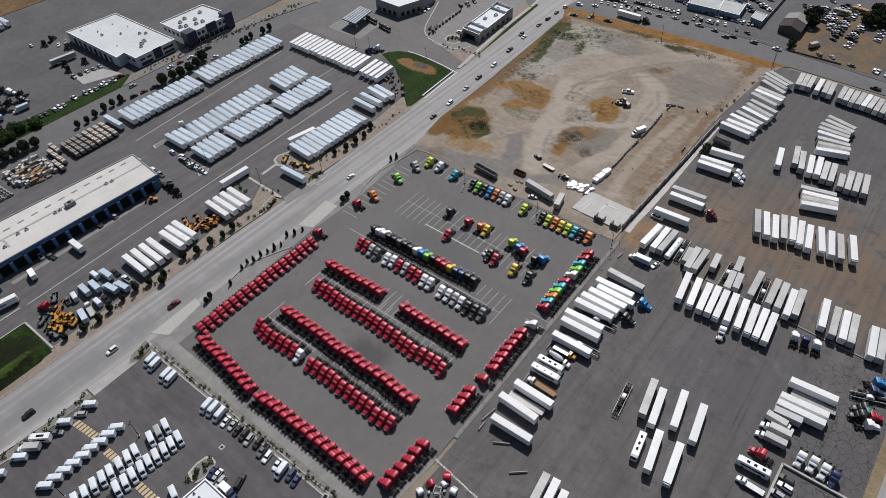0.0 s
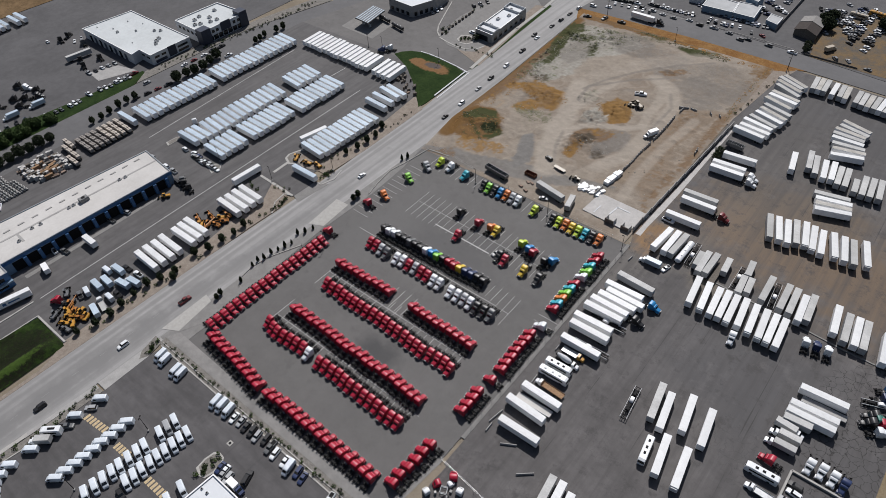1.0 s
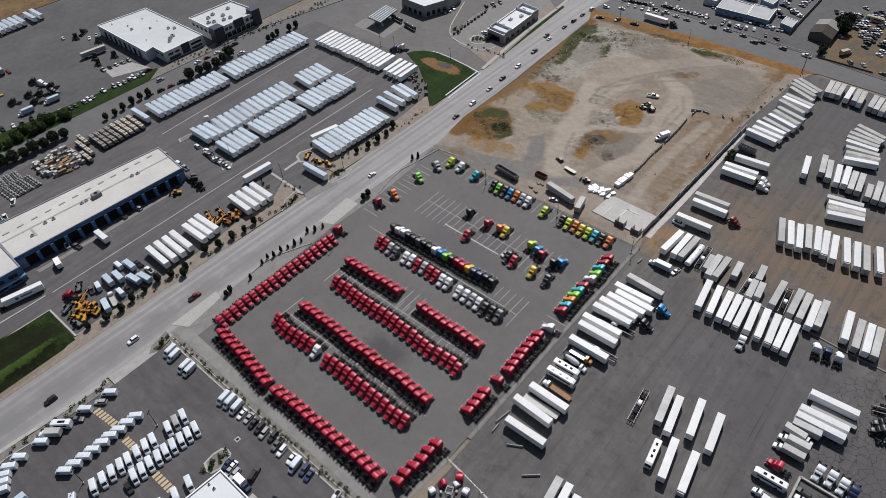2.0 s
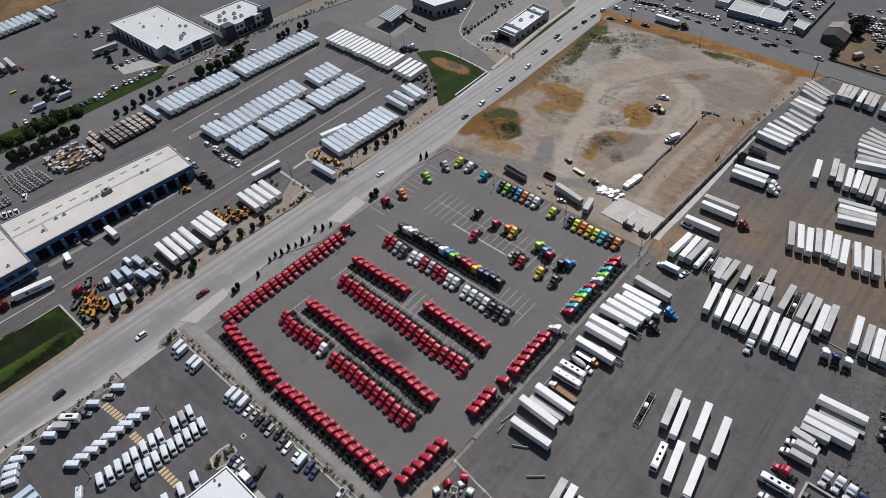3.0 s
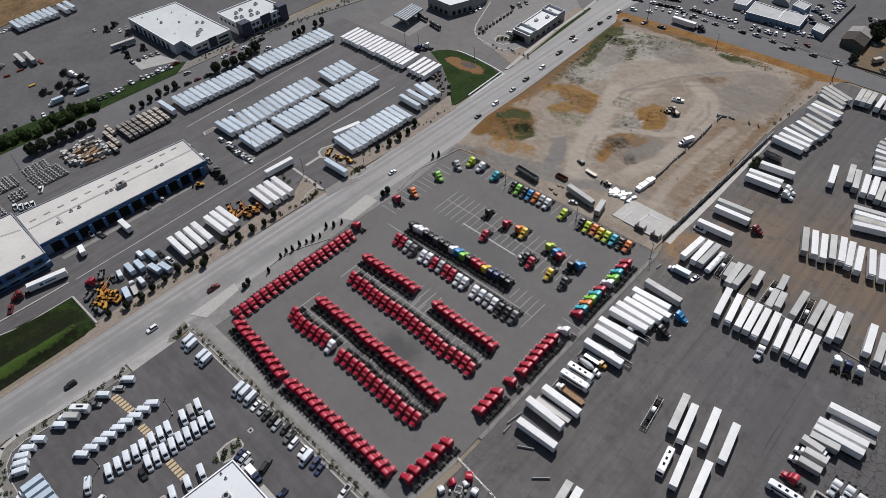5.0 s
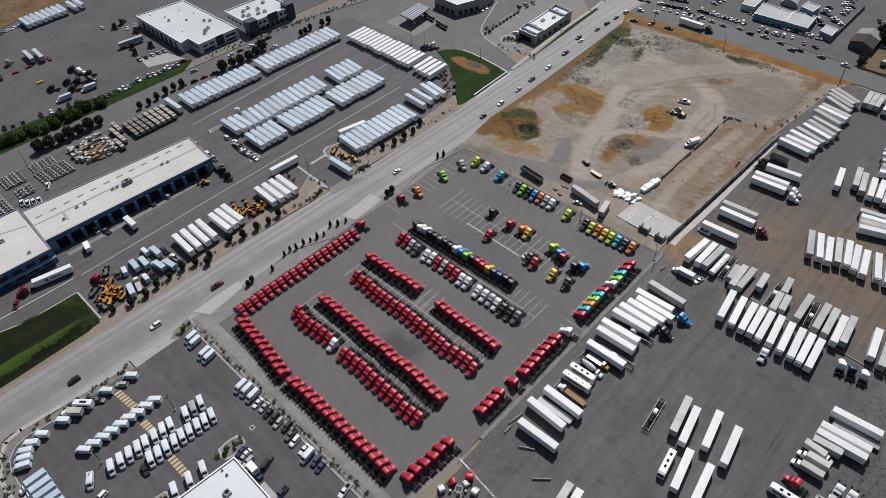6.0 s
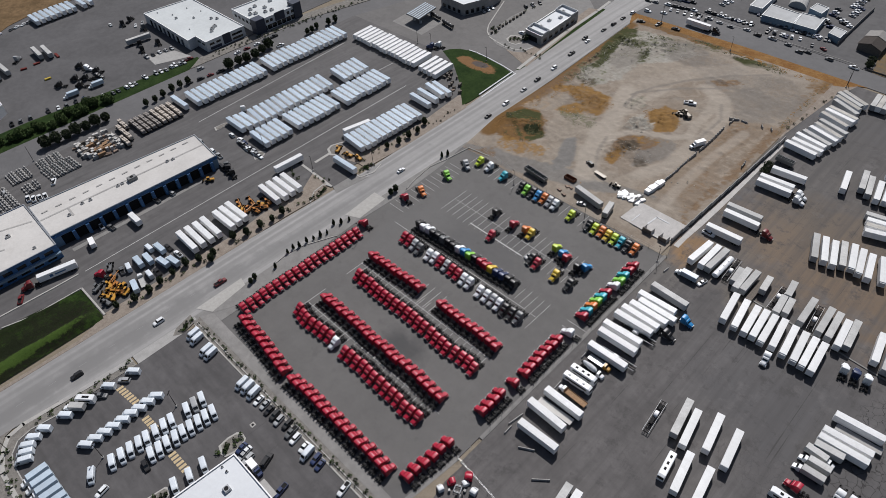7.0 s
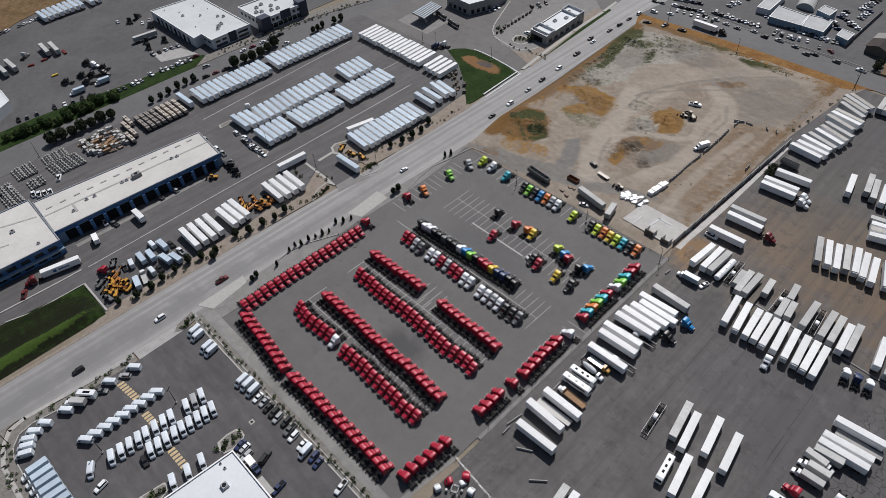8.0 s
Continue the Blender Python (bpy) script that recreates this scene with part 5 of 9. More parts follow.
def box_truck(colour, body="white", length=5.6):
    """Cab-forward truck with a cargo box."""
    t = root("box_truck", "%s cab truck with a %s cargo box" % (colour, "tan" if "tan" in body else "pale"), "box truck")
    bm = bmesh.new()
    prof = ((1.5, 1.05, 2.4), (2.4, 1.05, 2.4), (2.95, 1.02, 1.5), (3.9, 0.95, 1.3), (4.05, 0.85, 0.8))
    loft(bm, [[(-w, y, 0.5), (w, y, 0.5), (w, y, z - 0.3), (w - 0.2, y, z), (-w + 0.2, y, z), (-w, y, z - 0.3)] for y, w, z in prof])
    part("cab", bm, "paint_" + colour, t)
    bm = bmesh.new()
    bm.faces.new([bm.verts.new(p) for p in ((-0.85, 2.97, 1.55), (0.85, 2.97, 1.55), (0.8, 2.45, 2.36), (-0.8, 2.45, 2.36))])
    part("windshield", bm, "glass", t)
    bm = bmesh.new()
    box(bm, -1.2, 1.2, 1.35 - length, 1.35, 1.0, 3.4)
    part("cargo_box", bm, body, t, bevel=0.04)
    bm = bmesh.new()
    for s in (-0.4, 0.4):
        box(bm, s - 0.05, s + 0.05, 1.3 - length, 3.6, 0.6, 0.85)
    part("chassis", bm, "frame", t)
    for s in (-1, 1):
        for y, w in ((2.9, 0.28), (1.35 - length * 0.78, 0.5)):
            bm = bmesh.new()
            wheel(bm, s * 0.92, y, 0.45, w)
            part("wheel", bm, "rubber", t)
    return t


def coach(colour="white", length=11.5, rv=False):
    """Coach or motor home with roof units."""
    t = root("motor_home" if rv else "coach", "long white motor home with roof vents" if rv else "%s coach with dark side windows" % colour, "motor home" if rv else "bus")
    h = length / 2
    bm = bmesh.new()
    loft(bm, [[(-w, y, 0.4), (w, y, 0.4), (w, y, z - 0.25), (w - 0.2, y, z), (-w + 0.2, y, z), (-w, y, z - 0.25)] for y, w, z in ((-h, 1.15, 3.0), (-h + 0.3, 1.27, 3.25), (h - 1.0, 1.27, 3.25), (h - 0.2, 1.2, 2.9), (h, 1.1, 1.5))])
    part("body", bm, "paint_" + colour, t)
    for s in (-1, 1):
        bm = bmesh.new()
        box(bm, s * 1.275 - 0.015, s * 1.275 + 0.015, -h + 1.2, h - 1.5, 1.7, 2.5)
        part("side_window", bm, "glass", t)
        for y in (-h + 2.6, h - 2.4):
            bm = bmesh.new()
            wheel(bm, s * 1.1, y, 0.5, 0.35)
            part("wheel", bm, "rubber", t)
    bm = bmesh.new()
    bm.faces.new([bm.verts.new(p) for p in ((-1.05, h + 0.01, 1.55), (1.05, h + 0.01, 1.55), (1.0, h - 0.18, 2.75), (-1.0, h - 0.18, 2.75))])
    part("windshield", bm, "glass", t)
    for y in (-h + 2.2, -0.4, h - 3.4):
        bm = bmesh.new()
        box(bm, -0.38, 0.38, y - 0.5, y + 0.5, 3.25, 3.5, (0.85, 0.85))
        part("roof_unit", bm, "frame" if rv else "wallw", t)
    return t


def tanker(colour="black"):
    """Tank trailer, 12 m."""
    bm = bmesh.new()
    loft(bm, [[(r * math.cos(a), y, 2.0 + 0.9 * r / 1.15 * math.sin(a)) for a in (2 * math.pi * i / 14 for i in range(14))] for y, r in ((-5.9, 0.6), (-5.7, 1.15), (5.6, 1.15), (5.8, 0.6))])
    t = thing("tank_trailer", bm, "paint_" + colour, "long %s tank trailer with roof hatches" % colour, "trailer", "tank trailers")
    for y in (-3.0, 0.0, 3.0):
        bm = bmesh.new()
        tube(bm, (0, y, 2.85), (0, y, 3.1), 0.35, n=10)
        part("hatch", bm, "steel", t)
    bm = bmesh.new()
    for s in (-0.5, 0.5):
        box(bm, s - 0.06, s + 0.06, -5.6, 5.0, 0.9, 1.2)
    part("frame", bm, "frame", t)
    for y in (-4.6, -3.3, 4.4):
        for s in (-1, 1):
            bm = bmesh.new()
            wheel(bm, s * 0.97, y, 0.5, 0.5)
            part("wheel", bm, "rubber", t)
    return t


def flatbed(colour, length=14.6, deck="steel"):
    t = root("flatbed_trailer", "empty flatbed semi trailer with a worn deck", "trailer")
    h = length / 2
    bm = bmesh.new()
    box(bm, -1.27, 1.27, -h, h, 1.25, 1.4)
    for s in (-0.5, 0.5):
        box(bm, s - 0.07, s + 0.07, -h + 0.1, h - 0.2, 0.85, 1.25)
    part("deck", bm, deck, t)
    bm = bmesh.new()
    for s in (-1.3, 1.3):
        box(bm, s - 0.04, s + 0.04, -h, h, 1.2, 1.5)
    part("side_rail", bm, colour, t)
    for y in (-h + 1.3, -h + 2.6):
        for s in (-1, 1):
            bm = bmesh.new()
            wheel(bm, s * 0.95, y, 0.48, 0.55)
            part("wheel", bm, "rubber", t)
    bm = bmesh.new()
    for s in (-0.8, 0.8):
        box(bm, s - 0.08, s + 0.08, h - 3.0, h - 2.8, 0.0, 1.25)
    part("landing_gear", bm, "frame", t)
    return t


def skeletal(length=14.6):
    """Open steel chassis trailer with white side rails."""
    h = length / 2
    bm = bmesh.new()
    for s in (-0.45, 0.45):
        box(bm, s - 0.1, s + 0.1, -h, h, 0.95, 1.3)
    for y in np.linspace(-h + 0.1, h - 0.1, 11):
        box(bm, -1.1, 1.1, y - 0.08, y + 0.08, 1.05, 1.25)
    box(bm, -0.6, 0.6, 1.0, 4.0, 1.3, 2.1, (0.8, 0.9))
    box(bm, -0.5, 0.5, -5.5, -3.0, 1.3, 1.9, (0.8, 0.9))
    t = thing("chassis_trailer", bm, "frame", "dark open chassis trailer with white side rails", "trailer")
    for s in (-1.12, 1.12):
        bm = bmesh.new()
        box(bm, s - 0.06, s + 0.06, -h, h, 1.1, 1.45)
        part("side_rail", bm, "wallw", t, "white painted side rail")
    for y in (-h + 1.3, -h + 2.6):
        for s in (-1, 1):
            bm = bmesh.new()
            wheel(bm, s * 0.85, y, 0.48, 0.4)
            part("wheel", bm, "rubber", t)
    bm = bmesh.new()
    skin(bm, 1.3, ((-2.2, 0.6, 1.9), (-1.6, 0.7, 2.4), (-0.4, 0.7, 2.4), (0.3, 0.55, 1.8)), 0.2)
    part("load", bm, "white", t, "white machine tied on the chassis")
    bm = bmesh.new()
    for s in (-0.6, 0.6):
        box(bm, s - 0.08, s + 0.08, h - 3.0, h - 2.8, 0.0, 1.0)
    part("landing_gear", bm, "frame", t)
    return t


def flat_truck(colour, deck, length=6.5):
    t = root("stake_truck", "%s cab truck with a bare flat bed" % colour, "truck")
    bm = bmesh.new()
    prof = ((1.2, 1.05, 2.4), (2.1, 1.05, 2.4), (2.6, 1.02, 1.6), (3.7, 0.9, 1.4), (3.9, 0.8, 0.9))
    loft(bm, [[(-w, y, 0.5), (w, y, 0.5), (w, y, z - 0.3), (w - 0.2, y, z), (-w + 0.2, y, z), (-w, y, z - 0.3)] for y, w, z in prof])
    part("cab", bm, "paint_" + colour, t)
    bm = bmesh.new()
    bm.faces.new([bm.verts.new(p) for p in ((-0.85, 2.63, 1.64), (0.85, 2.63, 1.64), (0.8, 2.15, 2.36), (-0.8, 2.15, 2.36))])
    part("windshield", bm, "glass", t)
    bm = bmesh.new()
    box(bm, -1.22, 1.22, 1.0 - length, 1.0, 1.05, 1.2)
    for s in (-1.2, 1.2):
        box(bm, s - 0.03, s + 0.03, 1.0 - length, 1.0, 1.2, 1.5)
    box(bm, -1.2, 1.2, 0.95, 1.02, 1.2, 2.2)
    part("deck", bm, deck, t)
    bm = bmesh.new()
    for s in (-0.4, 0.4):
        box(bm, s - 0.05, s + 0.05, 1.1 - length, 3.3, 0.6, 1.05)
    part("chassis", bm, "frame", t)
    for s in (-1, 1):
        for y, w in ((2.7, 0.3), (1.0 - length * 0.65, 0.55), (1.0 - length * 0.86, 0.55)):
            bm = bmesh.new()
            wheel(bm, s * 0.92, y, 0.48, w)
            part("wheel", bm, "rubber", t)
    return t


def mixer():
    t = flat_truck("white", "frame", 6.5)
    t.name = "concrete_mixer"
    tagged(t, "white concrete mixer truck with a rounded drum", "truck")
    bm = bmesh.new()
    loft(bm, [[(r * math.cos(a), y, zc + r * math.sin(a)) for a in (2 * math.pi * i / 14 for i in range(14))] for y, r, zc in ((0.7, 0.5, 2.0), (-0.2, 1.0, 2.15), (-2.2, 1.15, 2.4), (-4.2, 0.8, 2.75), (-5.2, 0.45, 2.95))])
    part("drum", bm, "wallw", t)
    bm = bmesh.new()
    box(bm, -0.4, 0.4, -5.9, -5.2, 2.2, 2.9, (0.6, 0.6))
    part("chute", bm, "frame", t)
    return t


def digger(kind, colour="amber"):
    """Yellow plant: loader or boom lift."""
    t = root("telehandler" if kind == "boom" else "wheel_loader", "yellow %s parked on gravel" % ("boom telehandler with its arm lowered" if kind == "boom" else "wheel loader with its bucket on the ground"), "machine", "yellow machines by the road")
    pm = "paint_" + colour
    bm = bmesh.new()
    box(bm, -0.9, 0.9, -2.6, 1.4, 0.7, 1.5, (0.85, 0.95))
    part("chassis", bm, pm, t, bevel=0.08)
    bm = bmesh.new()
    box(bm, -0.95, -0.1, -0.6, 0.8, 1.5, 2.9, (0.9, 0.85))
    part("cab", bm, "glass", t, bevel=0.05)
    bm = bmesh.new()
    box(bm, -0.98, -0.07, -0.65, 0.75, 2.9, 3.0)
    part("cab_roof", bm, pm, t)
    bm = bmesh.new()
    if kind == "boom":
        tube(bm, (0.4, -2.4, 2.2), (0.4, 4.6, 1.3), 0.24, 0.16, n=6)
        tube(bm, (0.4, -0.5, 1.2), (0.4, 1.5, 1.75), 0.1, n=6)
    else:
        for s in (-0.5, 0.5):
            tube(bm, (s, 0.9, 1.5), (s, 3.0, 0.7), 0.13, n=6)
    part("arm", bm, pm, t)
    bm = bmesh.new()
    y = 4.6 if kind == "boom" else 3.0
    loft(bm, [[(x, y, 0.15), (x, y + 0.9, 0.1), (x, y + 0.85, 0.3), (x, y + 0.15, 1.1)] for x in (-1.2, 1.2)])
    part("bucket", bm, "frame", t)
    for s in (-1, 1):
        for y in (-1.7, 1.2):
            bm = bmesh.new()
            wheel(bm, s * 1.0, y, 0.7, 0.5)
            part("wheel", bm, "rubber", t)
    return t

# ---- parked tractors ----


def tractor_row(first, last, turn, colours):
    """Tractors side by side, by the places of their cabs."""
    a = radians(turn)
    n = len(colours)
    for i, c in enumerate(colours):
        f = i / max(1, n - 1)
        s = 0.3 + rnd.uniform(-0.3, 0.3)
        x = first[0] + (last[0] - first[0]) * f + math.sin(a) * s
        y = first[1] + (last[1] - first[1]) * f - math.cos(a) * s
        put(("tractor", c), lambda: tractor(c), x, y, turn + rnd.uniform(-1.2, 1.2))


def tractor_spots(turn, colour, spots):
    """Tractors one by one, by the middle of their sleepers."""
    a = radians(turn)
    for x, y in spots:
        put(("tractor", colour), lambda: tractor(colour), x - 0.3 * math.sin(a), y + 0.3 * math.cos(a), turn + rnd.uniform(-1.0, 1.0))


R_, W_, B_ = "red", "white", "black"
tractor_row((-105.2, -27.0), (-72.5, -30.6), 0, [R_] * 10)
tractor_row((-67.1, -30.3), (-14.7, -29.9), 0, [R_] * 16)
tractor_row((-110.2, -23.9), (-110.2, 36.7), -90, [R_] * 19)
tractor_row((-112.6, 43.1), (-112.6, 43.1), 92, [R_])
tractor_spots(0, R_, [(-89.7, 2.1), (-86.3, 2.1), (-82.8, 2.3), (-79.3, 1.9), (-75.8, 2.2), (-72.2, 2.0), (-68.5, 2.0), (-65.1, 1.8), (-61.8, 1.4), (-58.4, 1.3), (-55.0, 1.6), (-51.4, 1.8), (-48.1, 1.2), (-44.8, 1.2), (-41.4, 1.7), (-37.8, 1.5), (-34.4, 1.7), (-31.2, 1.1), (-27.9, 1.0), (-24.6, 0.6), (-21.2, 0.7)])
tractor_spots(180, R_, [(-92.8, -7.6), (-89.2, -8.7), (-86.1, -9.1), (-82.5, -9.0), (-79.0, -8.5), (-75.7, -8.3), (-72.1, -8.0)])
tractor_spots(180, W_, [(-68.5, -8.6)])
tractor_spots(180, R_, [(-62.2, -8.9), (-58.8, -8.5), (-55.2, -8.7), (-51.9, -8.3), (-48.6, -8.7), (-45.3, -9.0), (-41.7, -8.8), (-38.2, -9.1), (-34.9, -9.0), (-31.5, -9.1), (-27.9, -9.8), (-24.6, -9.4), (-21.4, -9.1)])
tractor_row((-93.5, 31.8), (-64.7, 32.8), 0, [R_] * 9)
tractor_row((-51.9, 32.3), (-21.5, 31.7), 0, [R_] * 10)
tractor_spots(180, R_, [(-89.3, 21.1), (-85.4, 20.5), (-82.0, 21.0), (-78.5, 20.4), (-75.1, 20.3), (-72.0, 20.3), (-68.7, 20.4), (-65.1, 20.3), (-61.7, 20.7), (-58.2, 20.6), (-54.9, 20.6), (-51.5, 20.2), (-48.1, 20.1), (-44.3, 20.0), (-40.9, 19.4), (-37.8, 19.4), (-34.6, 18.9), (-31.0, 19.7), (-27.4, 19.8), (-24.2, 20.0), (-21.0, 19.1)])
tractor_row((-92.7, 59.9), (-37.3, 61.2), 0, [B_, W_, W_, B_, B_, "grey", B_, B_, W_, "blue", "green", B_, R_, R_, "yellow", "navy", "navy", B_, B_])
for colour, spots in ((R_, [(-91.5, 50.0), (-88.0, 50.1), (-68.5, 49.8), (-61.6, 49.9), (-58.1, 49.7)]), ("silver", [(-84.6, 49.7), (-65.1, 50.1), (-37.7, 49.1)]), ("grey", [(-81.2, 49.4), (-24.3, 49.0)]), (W_, [(-75.4, 49.7), (-72.1, 50.2), (-54.4, 49.4), (-51.1, 49.5), (-44.7, 48.9), (-41.1, 49.0), (-34.5, 48.9)]), (B_, [(-31.1, 48.4), (-27.6, 48.7)])):
    tractor_spots(180, colour, spots)
tractor_row((-6.7, 7.4), (-6.6, 17.3), 90, [R_, R_, R_, R_])
tractor_row((-5.9, 24.0), (-5.9, 24.0), 90, [R_])
tractor_row((-5.8, 29.9), (-6.5, 50.2), 90, [R_] * 7)
tractor_row((-5.4, 55.7), (-5.4, 55.7), 95, [W_])
tractor_row((-6.1, 65.9), (-6.6, 82.4), 90, [R_, "cyan", "orange", "green", "cyan", R_])
tractor_row((-5.9, 87.6), (-6.2, 102.4), 90, [W_, "green", "cyan", R_, R_])
tractor_row((-8.2, -27.3), (-6.9, -9.2), 90, [R_] * 6)
tractor_row((-74.8, 111.0), (-54.9, 111.8), 180, [B_, "green", B_, "blue", "orange", "silver", W_])
tractor_row((-35.1, 110.5), (-11.6, 111.0), 180, [B_, "lime", "orange", "yellow", "lime", "cyan", B_, "orange"])
LONE_TRACTORS = [
    (-107.4, 106.4, -115, "silver"), (-103.2, 113.4, 175, "lime"), (-96.6, 113.4, 172, "white"), (-86.5, 112.3, 170, "cyan"), (-108.7, 93.9, -110, "green"), (-109.5, 77.0, -108, "orange"),
    (-111.2, 68.2, 80, "red"), (-71.9, 88.9, 0, "black"), (-63.4, 76.8, 180, "red"), (-60.7, 87.9, 0, "red"), (-54.3, 88.8, 0, "orange"), (-50.9, 89.3, 180, "yellow"),
    (-37.5, 76.8, 180, "red"), (-37.1, 88.6, 0, "lime"), (-32.9, 87.7, 0, "blue"), (-30.2, 86.7, 0, "red"), (-27.5, 76.6, 180, "yellow"), (-20.1, 76.4, 180, "black"),
    (-23.5, 85.7, 0, "black"), (-20.8, 87.6, -10, "blue"), (-44.9, 111.0, 175, "lime"), (-40.9, 77.6, 178, "black"),
]
LONE_TRACTORS += [
    (77.2, 108.7, 10, "white"), (80.9, 109.2, 10, "navy"), (84.8, 109.5, 8, "white"),
    (23.9, 90.7, -92, "blue"), (22.2, 80.1, -92, "black"), (24.8, 156.4, -95, "maroon"), (24.4, 191.2, -92, "white"), (25.1, 187.0, -92, "white"),
    (54.6, 95.4, 187, "white"), (83.9, 54.7, 85, "red"), (106.9, 90.9, -60, "teal"), (108.4, 90.1, -60, "red"), (108.4, 86.2, -60, "white"), (106.3, 100.9, -60, "navy"),
    (106.5, 105.4, -60, "blue"), (-191.0, -80.6, 168, "maroon"), (-173.7, -56.0, 120, "red"), (-82.5, 312.0, -95, "black"),
]
for x, y, turn, colour in LONE_TRACTORS:
    a = radians(turn)
    put(("tractor", colour), lambda: tractor(colour), x - math.sin(a) * 0.3, y + math.cos(a) * 0.3, turn)

# ---- parked trailers ----
trailer_row("van", (-272.4, 37.8), (-272.4, 37.8), 1, 90.6)
trailer_row("van", (-270.1, 45.4), (-269.0, 90.7), 13, 89.5)
trailer_row("van", (-269.2, 98.1), (-268.6, 153.9), 15, 87.8)
trailer_row("van", (-225.2, 59.2), (-224.8, 107.8), 13, 85.4)
trailer_row("van", (-227.5, 47.3), (-225.3, 54.9), 3, 90.4)
trailer_row("van", (-205.1, 48.4), (-205.2, 63.5), 5, 88.8)
trailer_row("van", (-205.1, 70.1), (-205.4, 96.7), 8, 89.6)
trailer_row("van", (-224.4, 118.8), (-223.6, 134.8), 5, 84.8)
trailer_row("van", (-204.1, 103.5), (-203.3, 134.2), 9, 87.8)
trailer_row("vanr", (-254.9, 164.4), (-199.2, 163.9), 16, 3.1)
trailer_row("vanr", (-192.2, 164.1), (-179.6, 162.9), 4, 2.8)
trailer_row("van", (-167.6, 144.2), (-165.7, 148.1), 2, 81.7)
trailer_row("van", (-166.5, 131.4), (-166.6, 137.7), 2, 86.0)
trailer_row("van", (-163.2, 80.1), (-162.3, 120.3), 12, 85.6)
trailer_row("vanr", (-173.6, 90.3), (-173.6, 90.3), 1, 168.0)
trailer_row("vanr", (-162.2, 25.0), (-161.2, 37.6), 4, 88.9)
trailer_row("vanr", (-162.9, -0.5), (-163.1, 7.0), 3, 91.7)
trailer_row("vanr", (-162.6, -19.8), (-163.4, -7.2), 4, 89.1)
trailer_row("vanr", (-175.6, 46.1), (-175.6, 46.1), 1, 176.9)
trailer_row("van", (-152.6, 64.7), (-152.6, 64.7), 1, 90.8)
trailer_row("pup", (-195.8, -28.8), (-195.8, -28.8), 1, 91.3)
trailer_row("vanm", (-189.6, -68.8), (-189.6, -68.8), 1, 168.0)
trailer_row("vang", (-46.1, 125.6), (-46.1, 125.6), 1, 80.2)
trailer_row("pupg", (-34.4, 124.1), (-34.4, 124.1), 1, 12.8)
trailer_row("open", (-75.8, 123.2), (-75.8, 123.2), 1, 83.6)
trailer_row("vanw", (-93.8, 311.6), (-93.8, 311.6), 1, 88.8)
trailer_row("van", (-456.0, 23.2), (-457.0, 50.6), 8, 91.0)
trailer_row("van", (-456.0, 58.0), (-456.6, 63.2), 2, 91.5)
trailer_row("vang", (-403.1, 4.9), (-399.5, 10.1), 2, 87.7)
trailer_row("vang", (-398.0, -18.6), (-396.6, -24.9), 2, 91.8)

def park(finishes, length, places):
    """Single trailers: one letter of finish for each place (x, y, turn)."""
    kinds = {"w": "vanw", "t": "vand", "g": "vang", "b": "vanr", "r": "vanw", "s": "pup", "p": "pupg"}
    for f, (x, y, turn) in zip(finishes, places):
        use, cold = kinds[f], f == "r"
        put((use, cold, length), lambda: refrigerator(trailer(use, True, length), use, length) if cold else trailer(use, True, length), x, y, turn + (180 if cold else 0))


park("tgtgtwtgtwgw", 15.8, [(13.0, 285.4, 64), (11.4, 282.5, 65.6), (11.8, 278.7, 66.5), (12.6, 274.0, 65), (13.8, 267.4, 77.3), (13.4, 264.0, 78.5), (12.7, 258.7, 71.5), (14.9, 251.9, 73.3), (14.3, 247.2, 71), (13.7, 242.6, 73.2), (12.6, 237.4, 73.6), (11.4, 233.4, 79)])
park("ww", 15.8, [(11.7, 228.3, 82.9), (10.4, 224.0, 82.9)])
park("gtgwgtggtgwgtgg", 13.7, [(22.1, 290.0, 4.5), (25.0, 290.4, 3.3), (27.9, 290.4, 2.4), (32.5, 289.6, 2.0), (36.2, 289.6, 3.3), (39.1, 289.1, 3.6), (44.9, 288.4, 1.3), (47.9, 287.9, 0.5), (51.1, 287.5, -0.7), (54.3, 287.6, -1.9), (57.3, 287.5, -3.5), (60.3, 287.1, -3.9), (63.5, 286.5, -2.4), (66.6, 285.9, -2.0), (69.7, 285.3, -2.3)])
park("tgtgwgtw", 14.8, [(52.3, 259.4, 73.2), (52.2, 255.4, 76.3), (51.3, 252.0, 84.0), (51.5, 248.2, 87.9), (52.1, 244.6, 90.5), (53.6, 240.2, 96.5), (55.0, 236.3, 102.0), (55.5, 231.6, 107.3)])
park("wggwwgg", 15.0, [(36.5, 213.0, 11.4), (42.5, 218.7, 11.2), (46.0, 216.3, 12.2), (50.3, 215.2, 10.5), (53.8, 216.1, 8.8), (57.2, 214.3, 7.0), (60.4, 214.7, 7.0)])
park("gwtw", 15.0, [(59.0, 197.4, 101.5), (60.7, 194.0, 102.5), (61.6, 190.5, 104.0), (62.4, 187.0, 108.0)])
park("p", 10.4, [(65.2, 211.1, 7.5)])
park("ggg", 15.2, [(68.3, 213.1, 6.6), (71.6, 213.6, 6.0), (75.0, 214.3, 8.0)])
park("wwwgww", 15.8, [(14.9, 201.3, 95.2), (13.2, 192.1, 94.2), (13.8, 187.7, 93.0), (12.0, 162.6, 93.0), (13.1, 157.6, 91.9), (11.9, 144.1, 92.2)])
park("wwg", 15.2, [(10.2, 127.0, -4.5), (14.4, 127.3, -1.0), (17.6, 127.5, -3.0)])
park("gg", 13.7, [(30.3, 124.0, 2.5), (33.3, 124.9, -0.5)])
